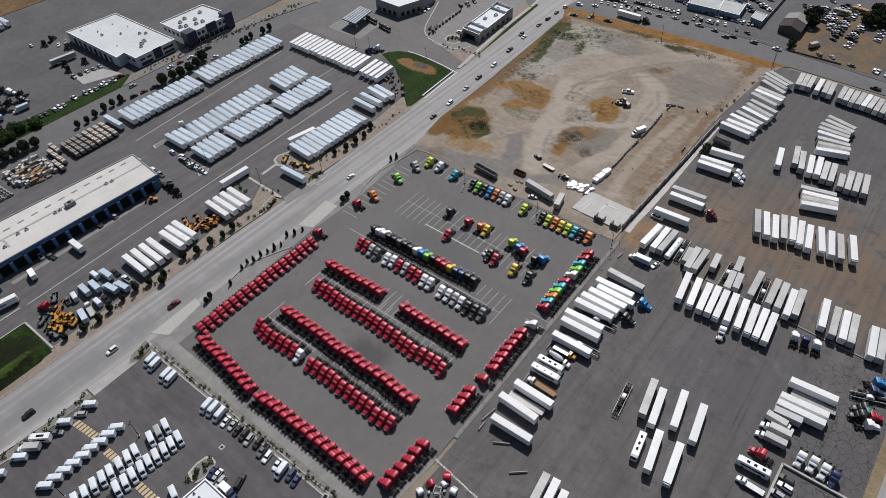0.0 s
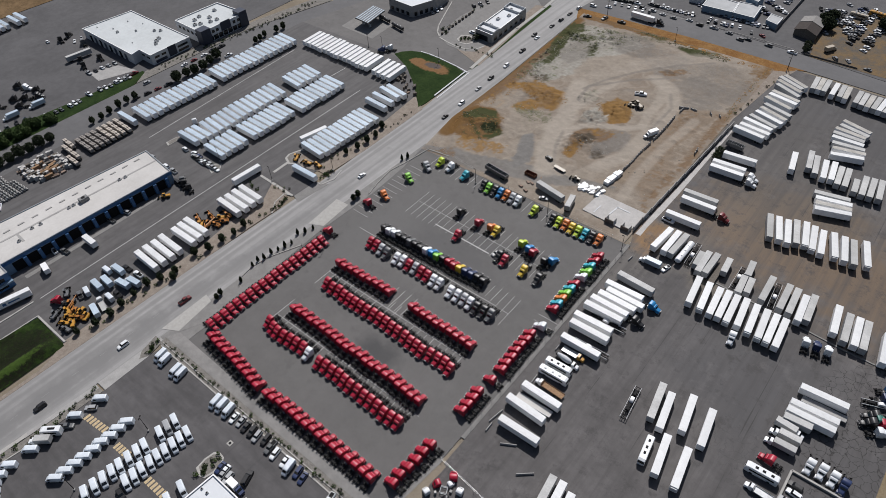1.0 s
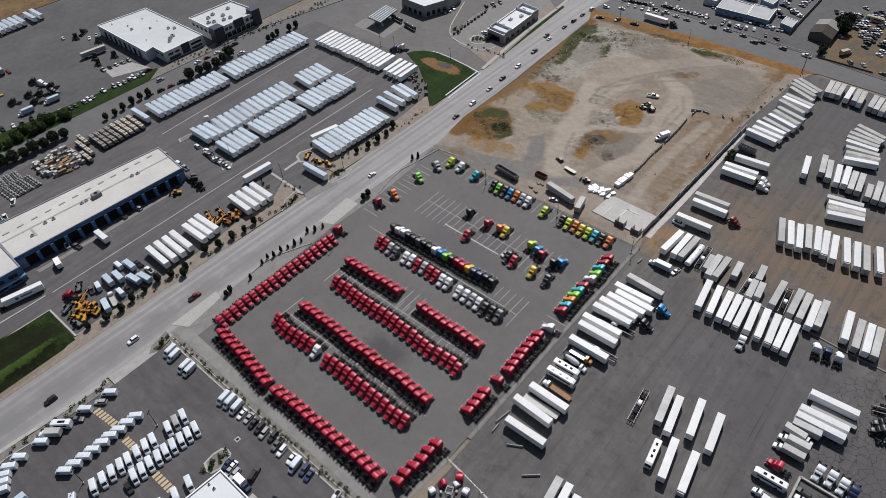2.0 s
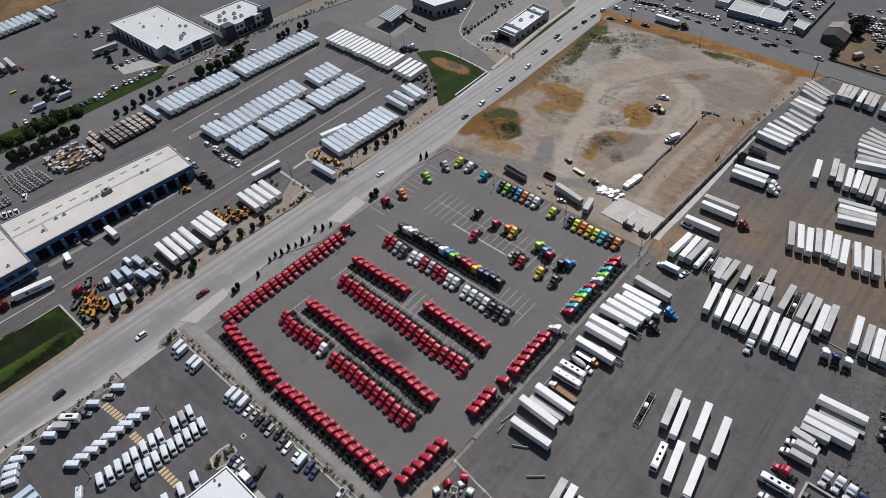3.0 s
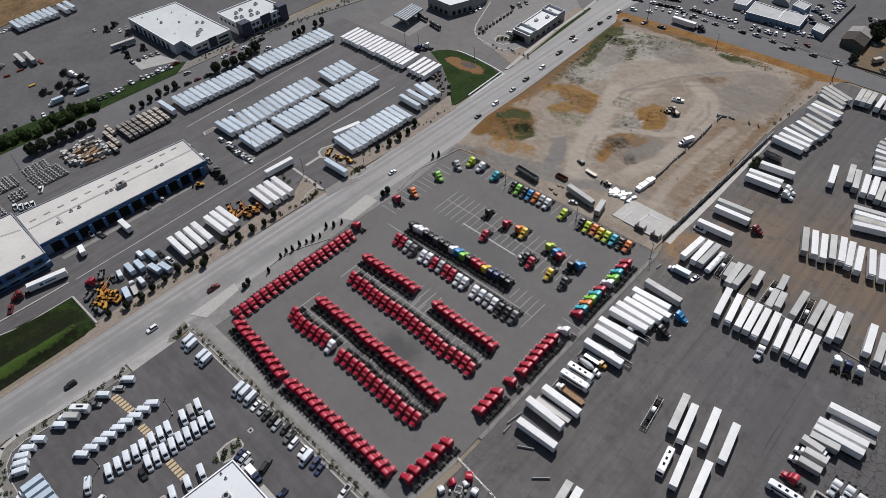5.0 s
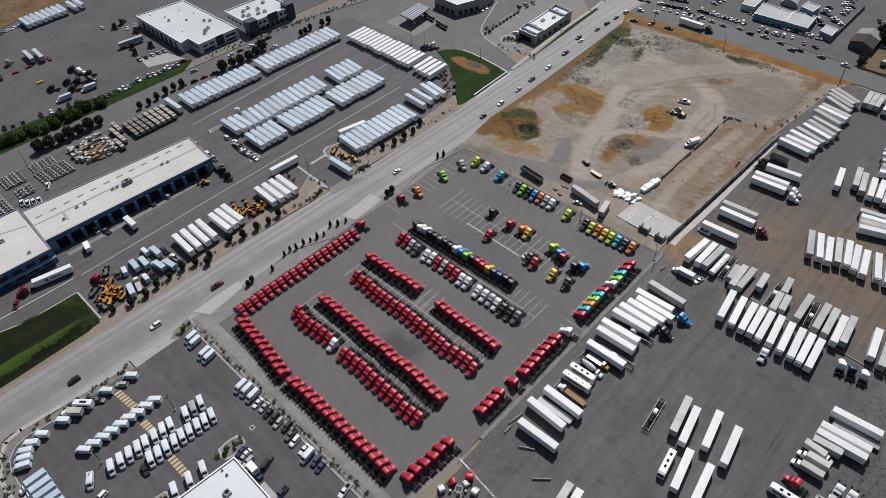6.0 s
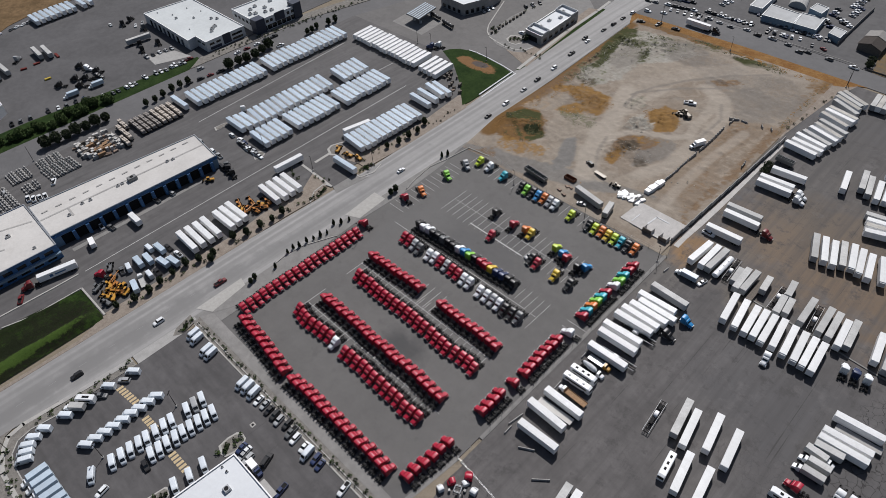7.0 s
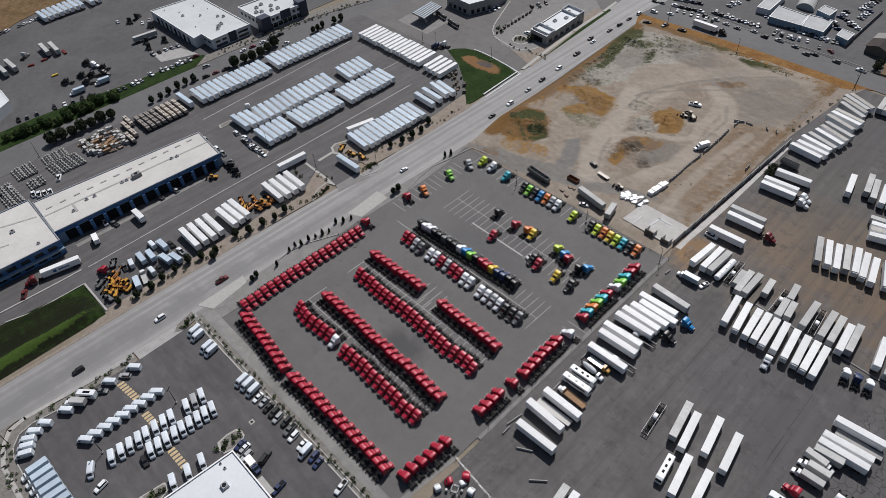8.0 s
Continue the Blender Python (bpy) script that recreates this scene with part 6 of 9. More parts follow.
park("pppp", 9.0, [(28.0, 124.7, 4.0), (38.7, 127.8, 5.0), (47.1, 131.8, 6.5), (50.2, 122.4, 6.0)])
park("p", 10.4, [(47.4, 121.3, 6.0)])
park("wrwwrwrrrw", 15.7, [(33.8, 107.1, 7.8), (38.5, 106.7, 8.2), (42.7, 106.5, 6.2), (46.0, 106.9, 5.5), (49.4, 106.7, 5.0), (53.2, 107.3, 6.9), (57.5, 106.7, 6.7), (61.5, 106.5, 6.6), (64.9, 106.4, 4.6), (68.3, 106.2, 4.2)])
park("ggggw", 15.0, [(56.4, 125.1, 2.0), (63.3, 124.9, 3.0), (66.7, 124.7, 3.7), (73.1, 125.1, 5.0), (70.5, 123.0, 5.1)])
park("wgwgwg", 15.2, [(82.5, 125.2, 8.0), (86.8, 123.5, 6.6), (90.3, 123.7, 7.1), (93.3, 123.8, 6.9), (100.5, 121.8, 7.3), (103.4, 122.3, 7.5)])
park("gwwgrrwrwgr", 15.5, [(44.0, 161.7, 18.7), (47.7, 162.3, 19.4), (51.4, 162.5, 17.4), (54.4, 164.5, 17.4), (57.9, 165.6, 15.2), (61.3, 165.0, 13.0), (65.0, 164.4, 12.4), (69.6, 165.8, 17.4), (73.6, 165.8, 15.4), (77.2, 166.0, 16.2), (81.7, 168.2, 16.9)])
park("www", 15.5, [(89.7, 88.1, 93.8), (89.0, 80.0, 93.8), (89.0, 76.4, 92.5)])
park("p", 9.0, [(85.9, 73.1, 94.5)])
park("gbbbbr", 15.6, [(45.3, 51.6, 9.5), (49.4, 49.9, 9.9), (55.8, 53.5, 9.6), (63.1, 52.2, 8.5), (55.5, 34.1, 10.0), (62.6, 33.8, 8.2)])
park("gww", 15.6, [(33.0, -1.6, 7.0), (36.6, -1.3, 7.0), (40.7, -3.0, 7.5)])
park("bbw", 15.6, [(13.7, 12.9, 91.5), (10.9, 21.2, 88.0), (12.3, 29.0, 89.2)])
park("gbwbwbwbb", 16.1, [(13.4, 97.0, 86.9), (11.8, 90.3, 91.5), (14.0, 86.7, 89.6), (12.2, 83.4, 89.5), (11.0, 79.5, 89.4), (10.6, 75.5, 91.0), (10.2, 68.5, 91.5), (11.0, 64.1, 91.0), (12.0, 56.0, 90.4)])


# ---- buildings ----


def along(a, b, f):
    return (a[0] + (b[0] - a[0]) * f, a[1] + (b[1] - a[1]) * f)


def inset(pts, d):
    """A smaller copy of a counter-clockwise quadrilateral."""
    cx, cy = sum(p[0] for p in pts) / len(pts), sum(p[1] for p in pts) / len(pts)
    out = []
    for x, y in pts:
        v = Vector((cx - x, cy - y))
        out.append((x + d * math.copysign(1, v.x), y + d * math.copysign(1, v.y)))
    return out


def face_box(bm, a, b, f0, f1, z0, z1, depth=0.12, out=1.0):
    """A thin box on the wall from a to b, from share f0 to f1 of its length, standing proud."""
    p, q = along(a, b, f0), along(a, b, f1)
    d = Vector((b[0] - a[0], b[1] - a[1])).normalized()
    o = Vector((d.y, -d.x)) * depth * out
    slab(bm, [p, q, (q[0] + o.x, q[1] + o.y), (p[0] + o.x, p[1] + o.y)], z0, z1)


def building(name, pts, h, wall, roof, label, parapet=0.6):
    """Walls, a roof deck sunk behind a parapet. Outline counter-clockwise."""
    t = root(name, label, "building")
    bm = bmesh.new()
    k = len(pts)
    inner = inset(pts, 0.35)
    for i in range(k):
        j = (i + 1) % k
        slab(bm, [pts[i], pts[j], inner[j], inner[i]], -0.1, h)
    part("wall", bm, wall, t)
    bm = bmesh.new()
    slab(bm, inner, h - parapet - 0.3, h - parapet)
    part("roof", bm, roof, t)
    bm = bmesh.new()
    lip = inset(pts, 0.4)
    outer = inset(pts, -0.04)
    for i in range(k):
        j = (i + 1) % k
        slab(bm, [outer[i], outer[j], lip[j], lip[i]], h, h + 0.06)
    part("coping", bm, "steel" if wall != "wallw" else "white", t)
    return t


def roof_unit(t, x, y, z, sx, sy, sz, turn=0.0, material="steel"):
    bm = bmesh.new()
    box(bm, -sx / 2, sx / 2, -sy / 2, sy / 2, 0, sz * 0.8)
    box(bm, -sx / 2 + 0.1, sx / 2 - 0.1, -sy / 2 + 0.1, sy / 2 - 0.1, sz * 0.8, sz)
    bmesh.ops.transform(bm, matrix=pose(x, y, z, 0, 0, turn), verts=bm.verts)
    unit = part("roof_unit", bm, material, t)
    bm = bmesh.new()
    tube(bm, (x, y, z + sz), (x, y, z + sz + 0.14), min(sx, sy) * 0.33, n=10)
    part("fan", bm, "frame", unit, "dark round roof fan")


# warehouse with blue dock bays
WA, WB, WC, WD = (-237.0, -61.5), (-207.5, -62.4), (-203.4, 21.7), (-229.0, 24.0)
ware = building("warehouse", [WA, WB, WC, WD], 7.5, "paleblue", "membrane", "long low warehouse with blue dock bays and tan roof", 0.35)
BAYS = 12
bm = bmesh.new()
face_box(bm, WB, WC, 0.0, 1.0, 5.6, 6.9, 0.25)
part("fascia", bm, "bluewall", ware, "deep blue metal fascia band")
for i in range(BAYS):
    f = 0.04 + i * 0.92 / BAYS
    w = 0.92 / BAYS
    # the wall stays closed: a near-black sheet paints the bay's inner shade
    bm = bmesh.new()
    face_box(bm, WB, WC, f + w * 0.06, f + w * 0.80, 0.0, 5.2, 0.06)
    part("dock_opening", bm, "dark", ware, "near-black panel painted as the shade inside a dock bay")
    bm = bmesh.new()
    face_box(bm, WB, WC, f + w * 0.82, f + w * 1.05, 0.0, 5.5, 1.3)
    part("pier", bm, "bluewall", ware, "blue wall pier between the bays")
# roof: skylights along the back, a walkway seam and machines
for i in range(12):
    x, y = -227.2 + 1.4 * i / 11, -57.3 + 6.7 * i
    bm = bmesh.new()
    box(bm, x - 0.5, x + 0.5, y - 1.5, y + 1.5, 7.15, 7.42, (0.8, 0.93))
    part("skylight", bm, "concrete", ware)
bm = bmesh.new()
slab(bm, [(-223.0, -61.2), (-222.0, -61.2), (-217.1, 22.4), (-218.1, 22.4)], 7.1, 7.25)
slab(bm, [(-220.9, -48.9), (-214.2, -49.2), (-214.2, -48.2), (-220.8, -47.9)], 7.1, 7.25)
part("roof_walkway", bm, "concrete", ware, "grey roof walkway strip")
roof_unit(ware, -218.0, -16.9, 7.15, 2.8, 4.4, 2.0, 0, "fencegrey")
for x, y in ((-218.4, 2.3), (-217.9, 5.2), (-218.9, -38.3), (-219.4, -42.1), (-215.7, -50.0), (-218.9, -21.9), (-218.9, -24.2)):
    roof_unit(ware, x, y, 7.15, 1.2, 1.5, 0.8)

SA, SB, SC, SD = (-245.0, -170.0), (-203.0, -170.0), (-199.8, -62.6), (-240.0, -62.0)
wing = building("warehouse_office", [SA, SB, SC, SD], 7.9, "bluewall", "membrane", "blue-walled office end of the warehouse with ribbon windows", 0.35)
for i in range(9):
    f0 = 0.50 + i * 0.055
    bm = bmesh.new()
    face_box(bm, SB, SC, f0, f0 + 0.036, 4.4, 6.2, 0.05)
    part("window", bm, "glass", wing)
    bm = bmesh.new()
    face_box(bm, SB, SC, f0, f0 + 0.036, 1.0, 2.9, 0.05)
    part("window", bm, "glass", wing)
bm = bmesh.new()
face_box(bm, SB, SC, 0.45, 1.0, 3.2, 4.0, 1.6)
part("canopy", bm, "paleblue", wing, "pale blue metal canopy band")
bm = bmesh.new()
face_box(bm, SB, SC, 0.45, 0.8, 6.4, 7.9, 0.06)
part("fascia", bm, "paleblue", wing)
bm = bmesh.new()
slab(bm, [(-237, -100), (-236, -100), (-224, -64), (-225, -64)], 7.5, 7.62)
slab(bm, [(-222, -110), (-221, -110), (-214, -80), (-215, -80)], 7.5, 7.62)
part("roof_walkway", bm, "concrete", wing)
roof_unit(wing, -221.9, -75.8, 7.55, 1.6, 2.0, 1.0)
roof_unit(wing, -205.0, -70.3, 7.55, 1.0, 1.4, 0.8)

# two white-roofed buildings beyond the side road
NA = [(-391, 77.2), (-329, 77.0), (-330.6, 83.4), (-317.8, 83.4), (-318, 113.0), (-387, 112.5)]
nwa = building("depot_building", NA, 7.0, "wallw", "membranec", "large white-roofed depot with grey walls and bays", 0.5)
for f0, f1, z0, z1, mname, pname in ((0.42, 0.62, 0.5, 7.2, "navy", "dark_panel"), (0.08, 0.2, 3.6, 5.0, "glass", "window"), (0.25, 0.36, 3.6, 5.0, "glass", "window"), (0.66, 0.92, 3.6, 5.0, "glass", "window"), (0.08, 0.36, 0.4, 2.3, "navy", "window"), (0.66, 0.92, 0.8, 2.3, "glass", "window")):
    bm = bmesh.new()
    face_box(bm, NA[3], NA[4], f0, f1, z0, z1, 0.06)
    part(pname, bm, mname, nwa)
for f0 in (0.12, 0.55):
    bm = bmesh.new()
    face_box(bm, NA[2], NA[3], f0, f0 + 0.3, 3.6, 5.0, 0.06)
    part("window", bm, "glass", nwa)
for i in range(8):
    bm = bmesh.new()
    face_box(bm, NA[0], NA[1], 0.12 + i * 0.1, 0.17 + i * 0.1, 0.0, 4.6, 0.06)
    part("dock_door", bm, "navy" if i % 2 else "dark", nwa)
for x, y, k in ((-365.6, 88.8, 1.6), (-356.4, 97.2, 1.3), (-372.6, 89.8, 0.8), (-345.8, 104.7, 1.7), (-342.4, 107.2, 1.7), (-333.4, 100.0, 2.2), (-331.6, 97.0, 2.2), (-328.6, 94.6, 1.8), (-343.4, 86.3, 0.6), (-384.1, 84.3, 0.7), (-374.1, 101.8, 0.7), (-362.0, 106.0, 0.6)):
    roof_unit(nwa, x, y, 6.5, k, k, 0.3 + k * 0.45)
NB = [(-343, 119.5), (-312.6, 119.0), (-312.0, 155.0), (-341.4, 153.6)]
nwb = building("office_building", NB, 9.0, "wallw", "membranec", "white two-storey office block with navy panels", 0.7)
for f0 in (0.22, 0.31, 0.69, 0.79):
    bm = bmesh.new()
    face_box(bm, NB[1], NB[2], f0, f0 + 0.06, 5.2, 7.2, 0.06)
    part("window", bm, "glass", nwb)
for i in range(9):
    bm = bmesh.new()
    face_box(bm, NB[1], NB[2], 0.02 + i * 0.107, 0.115 + i * 0.107, 0.4, 3.6, 0.06)
    part("window", bm, "glass", nwb)
bm = bmesh.new()
face_box(bm, NB[1], NB[2], 0.42, 0.64, 3.9, 9.75, 0.3)
part("navy_panel", bm, "navy", nwb, "navy blue cladding panel")
for y0, y1, high in ((118.4, 125.6, 9.9), (149.4, 155.8, 10.8)):
    bm = bmesh.new()
    box(bm, -318.0, -311.4, y0, y1, 0.0, high)
    part("corner_tower", bm, "navy", nwb, "navy blue corner tower")
for i in range(5):
    bm = bmesh.new()
    face_box(bm, NB[0], NB[1], 0.1 + i * 0.16, 0.19 + i * 0.16, 4.6, 6.6, 0.06)
    part("window", bm, "glass", nwb)
for x, y in ((-332, 128), (-334, 133), (-327, 136.5), (-333, 145), (-324, 127), (-321, 133), (-326, 124), (-320, 137.5)):
    roof_unit(nwb, x, y, 8.3, 2.2, 2.2, 1.3)
bm = bmesh.new()
slab(bm, [(-345.3, 53.1), (-330.4, 51.5), (-321.8, 73.3), (-337.7, 69.6)], -0.2, 0.02)
structure("pavement_pad", bm, "concrete", "pale concrete pad in the far yard", "pavement")

# far west corner shed
shed = building("shed", [(-278.0, -80.1), (-335.2, -50.9), (-346.4, -35.7), (-362.4, -34.9), (-389.4, -50.1)][::-1], 6.0, "wallw", "membranew", "pale metal shed at the edge of the far yard", 0.3)

# van depot with a white roof
VD = [(-57.6, -112), (-22, -112), (-24.0, -62.6), (-54.6, -62.6)]
depot = building("van_depot", VD, 6.0, "wallw", "membranew", "white-roofed van depot with pale walls", 0.45)
roof_unit(depot, -45.6, -71.1, 5.55, 2.2, 2.2, 1.1)
roof_unit(depot, -51.0, -67.8, 5.55, 0.8, 0.8, 0.6)
roof_unit(depot, -53.5, -68.0, 5.55, 0.7, 0.7, 0.5)
for i in range(4):
    bm = bmesh.new()
    face_box(bm, VD[2], VD[3], 0.1 + i * 0.22, 0.24 + i * 0.22, 0.0, 3.6, 0.06)
    part("dock_door", bm, "navy", depot)
bm = bmesh.new()
box(bm, -42.6, -35.2, -62.4, -60.2, -0.1, 1.2)
part("loading_ramp", bm, "concrete", depot)

# roadside shop
SH = [(-171.0, 230.5), (-157.0, 229.2), (-159.8, 272.0), (-173.6, 273.2)]
shop = building("shop", SH, 6.0, "wallg", "membranew", "grey block shop with a flat white roof", 0.7)
for i in range(6):
    bm = bmesh.new()
    face_box(bm, SH[1], SH[2], 0.06 + i * 0.15, 0.14 + i * 0.15, 0.6, 3.4, 0.06)
    part("window", bm, "glass", shop)
bm = bmesh.new()
face_box(bm, SH[0], SH[1], 0.25, 0.75, 0.2, 3.6, 0.1)
part("shop_front", bm, "glass", shop)
for f0, f1 in ((0.05, 0.22), (0.80, 0.99)):
    bm = bmesh.new()
    p, q, r, s = along(SH[0], SH[3], f0), along(SH[1], SH[2], f0), along(SH[1], SH[2], f1), along(SH[0], SH[3], f1)
    ring_ = inset([p, q, r, s], 0.3)
    for i in range(4):
        j = (i + 1) % 4
        slab(bm, [(p, q, r, s)[i], (p, q, r, s)[j], ring_[j], ring_[i]], 5.3, 6.9)
    part("parapet", bm, "wallw", shop, "raised white parapet box")
for x, y in ((-166, 240), (-167, 250), (-164, 258), (-168, 266)):
    roof_unit(shop, x, y, 5.3, 2.0, 2.4, 1.2, 0, "wallw")

# filling station canopy
gas = root("fuel_canopy", "grey flat fuel canopy on columns over pumps", "canopy")
GP = [(-247.6, 196.7), (-234.5, 196.1), (-238.1, 216.3), (-250.3, 217.1)]
bm = bmesh.new()
slab(bm, GP, 5.2, 6.0)
part("roof", bm, "paint_grey", gas, "grey corrugated canopy roof")
for i in range(6):
    bm = bmesh.new()
    f = (i + 0.5) / 6
    a, b = along(GP[0], GP[1], f), along(GP[3], GP[2], f)
    u, v = along(GP[0], GP[1], f + 0.055), along(GP[3], GP[2], f + 0.055)
    slab(bm, [a, u, v, b], 6.0, 6.12)
    part("roof_panel", bm, "roofb", gas)
for fx in (0.25, 0.75):
    for fy in (0.2, 0.8):
        x, y = along(along(GP[0], GP[1], fx), along(GP[3], GP[2], fx), fy)
        bm = bmesh.new()
        box(bm, x - 0.25, x + 0.25, y - 0.25, y + 0.25, -0.1, 5.2)
        part("column", bm, "steel", gas)
        bm = bmesh.new()
        box(bm, x - 0.5, x + 0.5, y + 0.6, y + 1.6, -0.05, 1.8)
        part("fuel_pump", bm, "wallw", gas)
bm = bmesh.new()
slab(bm, [(-256, 191), (-226, 190), (-228, 213), (-258, 214)], -0.3, 0.0)
structure("pavement_fuel_pad", bm, "concreteg", "grey concrete pad under the fuel canopy", "pavement")
STO = [(-246, 229), (-223.5, 228), (-217, 246), (-219, 262), (-246, 262)]
store = building("store", STO, 8.0, "wallg", "membranew", "light-walled roadside store with white roof", 0.6)
for i in range(4):
    bm = bmesh.new()
    face_box(bm, STO[1], STO[2], 0.08 + i * 0.22, 0.2 + i * 0.22, 0.5, 3.4, 0.06)
    part("window", bm, "glass", store)
    bm = bmesh.new()
    face_box(bm, STO[0], STO[1], 0.08 + i * 0.22, 0.2 + i * 0.22, 0.5, 3.0, 0.06)
    part("window", bm, "glass", store)

# block-walled enclosure at the head of the yard
EP = [(-28.4, 125.5), (-4.4, 124.6), (-2.0, 140.1), (-27.4, 140.7)]
bm = bmesh.new()
slab(bm, EP, -0.3, 0.55)
structure("pavement_block_pad", bm, "slab", "stained pale concrete foundation pad", "pavement")
bm = bmesh.new()
for u0, u1, v0, v1 in ((0.45, 0.48, 0.3, 0.75), (0.45, 0.72, 0.72, 0.76), (0.2, 0.22, 0.1, 0.5)):
    c4 = [along(along(EP[0], EP[1], u), along(EP[3], EP[2], u), v) for u, v in ((u0, v0), (u1, v0), (u1, v1), (u0, v1))]
    slab(bm, c4, 0.1, 0.68)
structure("pavement_pad_kerb", bm, "wallw", "raised white concrete kerbs on the pad", "kerb")
for f0, f1 in ((0.5, 0.68), (0.84, 1.0)):
    bin_ = root("block_bay", "open concrete block bay with dark inside", "block bay", "block bays on the pad")
    for a0, a1, depth in ((f0, f1, 0.35),):
        bm = bmesh.new()
        face_box(bm, EP[0], EP[1], f0, f1, 0.0, 2.4, 0.35)
        part("front_wall", bm, "greytimber", bin_, "dark weathered front wall")
    for f in (f0, f1 - 0.015):
        bm = bmesh.new()
        face_box(bm, EP[0], EP[1], f, f + 0.015, 0.0, 2.4, 3.0, -1)
        part("side_wall", bm, "slab", bin_)
barrier_pts = ((-29.2, 137.1), (-28.7, 144.4))
bm = bmesh.new()
face_box(bm, barrier_pts[0], barrier_pts[1], 0, 1, -0.1, 2.2, 0.3)
structure("wall_pad", bm, "concrete", "short concrete panel wall at the pad", "wall")

# houses and sheds beyond the cross road
barn = root("barn", "dark gabled barn with a pale rear roof", "barn")
BA, BB, BC, BD = (-8.4, 346.4), (4.9, 344.7), (4.2, 364.8), (-8.6, 365.6)
bm = bmesh.new()
slab(bm, [BA, BB, BC, BD], -0.1, 4.0)
part("wall", bm, "greytimber", barn)
for f0, f1, lift, material, name in ((-0.03, 0.56, 0.0, "barndark", "front_roof"), (0.57, 1.03, 0.25, "barnroof", "rear_roof")):
    bm = bmesh.new()
    rings = []
    for f in (f0, f1):
        a, b = along(BA, BD, f), along(BB, BC, f)
        a, b = along(a, b, -0.04), along(a, b, 1.04)
        m_ = along(a, b, 0.5)
        rings.append([(*a, 4.0 + lift), (*m_, 6.3 + lift), (*b, 4.0 + lift), (*b, 3.8 + lift), (*m_, 6.0 + lift), (*a, 3.8 + lift)])
    loft(bm, rings)
    part(name, bm, material, barn)
bm = bmesh.new()
g0, g1 = along(BA, BB, 0.02), along(BA, BB, 0.98)
gm = along(BA, BB, 0.5)
loft(bm, [[(g0[0], g0[1], 3.9), (g1[0], g1[1], 3.9), (gm[0], gm[1], 6.0)], [(g0[0] - 0.1, g0[1] + 0.4, 3.9), (g1[0] - 0.1, g1[1] + 0.4, 3.9), (gm[0] - 0.1, gm[1] + 0.4, 6.0)]])
part("gable", bm, "greytimber", barn)
dealer = building("dealership", [(-68.2, 345.4), (-48.0, 346.2), (-50.0, 361.8), (-70.3, 363.9)], 4.2, "paleblue", "roofpale", "white-roofed sales building among parked cars", 0.3)
building("dealership_annex", [(-47.6, 346.2), (-34.0, 346.3), (-35.8, 365.5), (-50.1, 363.8)], 4.2, "paleblue", "roofpale", "white-roofed annex with dark walls by parked cars", 0.3)
building("dealership_upper", [(-47.8, 367.9), (-39.0, 364.9), (-38.5, 375.7), (-47.3, 377.8)], 6.5, "paleblue", "roofpale", "small raised white roof block", 0.3)
building("tyre_shed", [(-26.9, 348.3), (-19.0, 345.6), (-19.2, 356.8), (-27.3, 358.5)], 4.0, "paleblue", "roofpale", "small white-roofed shed with blue walls", 0.2)
building("workshop", [(-80.5, 353.8), (-72.2, 354.3), (-73.8, 381.7), (-83.2, 383.2)], 4.0, "wallw", "roofpale", "low white-roofed workshop by the lots", 0.2)
hangar = root("hangar", "grey arched metal hangar", "shed")
bm = bmesh.new()
loft(bm, [[(x + 6 * math.cos(a), y, 4.5 * math.sin(a) - 0.1) for a in (math.pi * i / 10 for i in range(11))] for x, y in ((-58.1, 377.3), (-66.0, 407.0))])
part("shell", bm, "roofg", hangar)

# ---- walls, fences, posts ----


def fence(name, pts, high, spacing, post_material, label, rails=2, mesh_bars=False):
    f = root(name, label, "fence")
    post = None
    for a, b in zip(pts, pts[1:]):
        L = math.dist(a, b)
        k = max(1, round(L / spacing))
        for i in range(k + (b == pts[-1])):
            x, y = along(a, b, i / k)
            if post is None:
                bm = bmesh.new()
                tube(bm, (0, 0, -0.1), (0, 0, high), 0.06, n=6)
                post = mesh("post", bm, post_material)
            ob = new("post", post)
            ob.parent, ob.location = f, (x, y, 0)
        for r in range(rails):
            bm = bmesh.new()
            z = high * (r + 1) / rails - 0.05
            tube(bm, (*a, z), (*b, z), 0.022, n=5)
            part("rail", bm, post_material, f)
    return f


fence("chain_fence", [(-0.6, -1), (-0.6, 52), (-0.4, 106), (0.2, 117.6)], 2.2, 6.0, "fencegrey", "grey steel chain fence posts along the tractor lot")
fence("chain_fence", [(0.2, 117.8), (-26, 117.2), (-57, 117.2), (-88, 119.2), (-118, 123.4)], 2.0, 8.0, "steel", "grey steel fence behind the coloured tractors")
fence("chain_fence", [(-0.4, -5.4), (-1.0, -10.9), (14.1, -12.7), (40.0, -15.8)], 2.2, 4.0, "steel", "grey steel fence round the corner scrap yard")
fence("rail_fence", [(-119.7, -3.0), (-123.4, 1.0), (-124.4, 7.2), (-123.2, 15.7), (-116.8, 30.2)], 1.4, 5.0, "concrete", "pale curved rail along the road pavement")
fence("rail_fence", [(-117.2, 74.3), (-119.5, 83.2), (-121.1, 94.2), (-119.1, 104.1), (-117.1, 119.0), (-104.4, 120.7)], 1.4, 5.0, "concrete", "pale curved rail at the corner of the lot")
paved("pavement_wall_walk", [(-1.5, 126), (1.0, 126), (0.9, 133.4), (1.6, 145), (2.1, 163), (2.2, 190), (2.3, 226), (0.7, 226), (0.3, 190), (-0.5, 163), (-1.1, 145)], "slab", "pale concrete footing strip beside the panel wall", 0.06)
WALL_BAYS = 13
bm = bmesh.new()
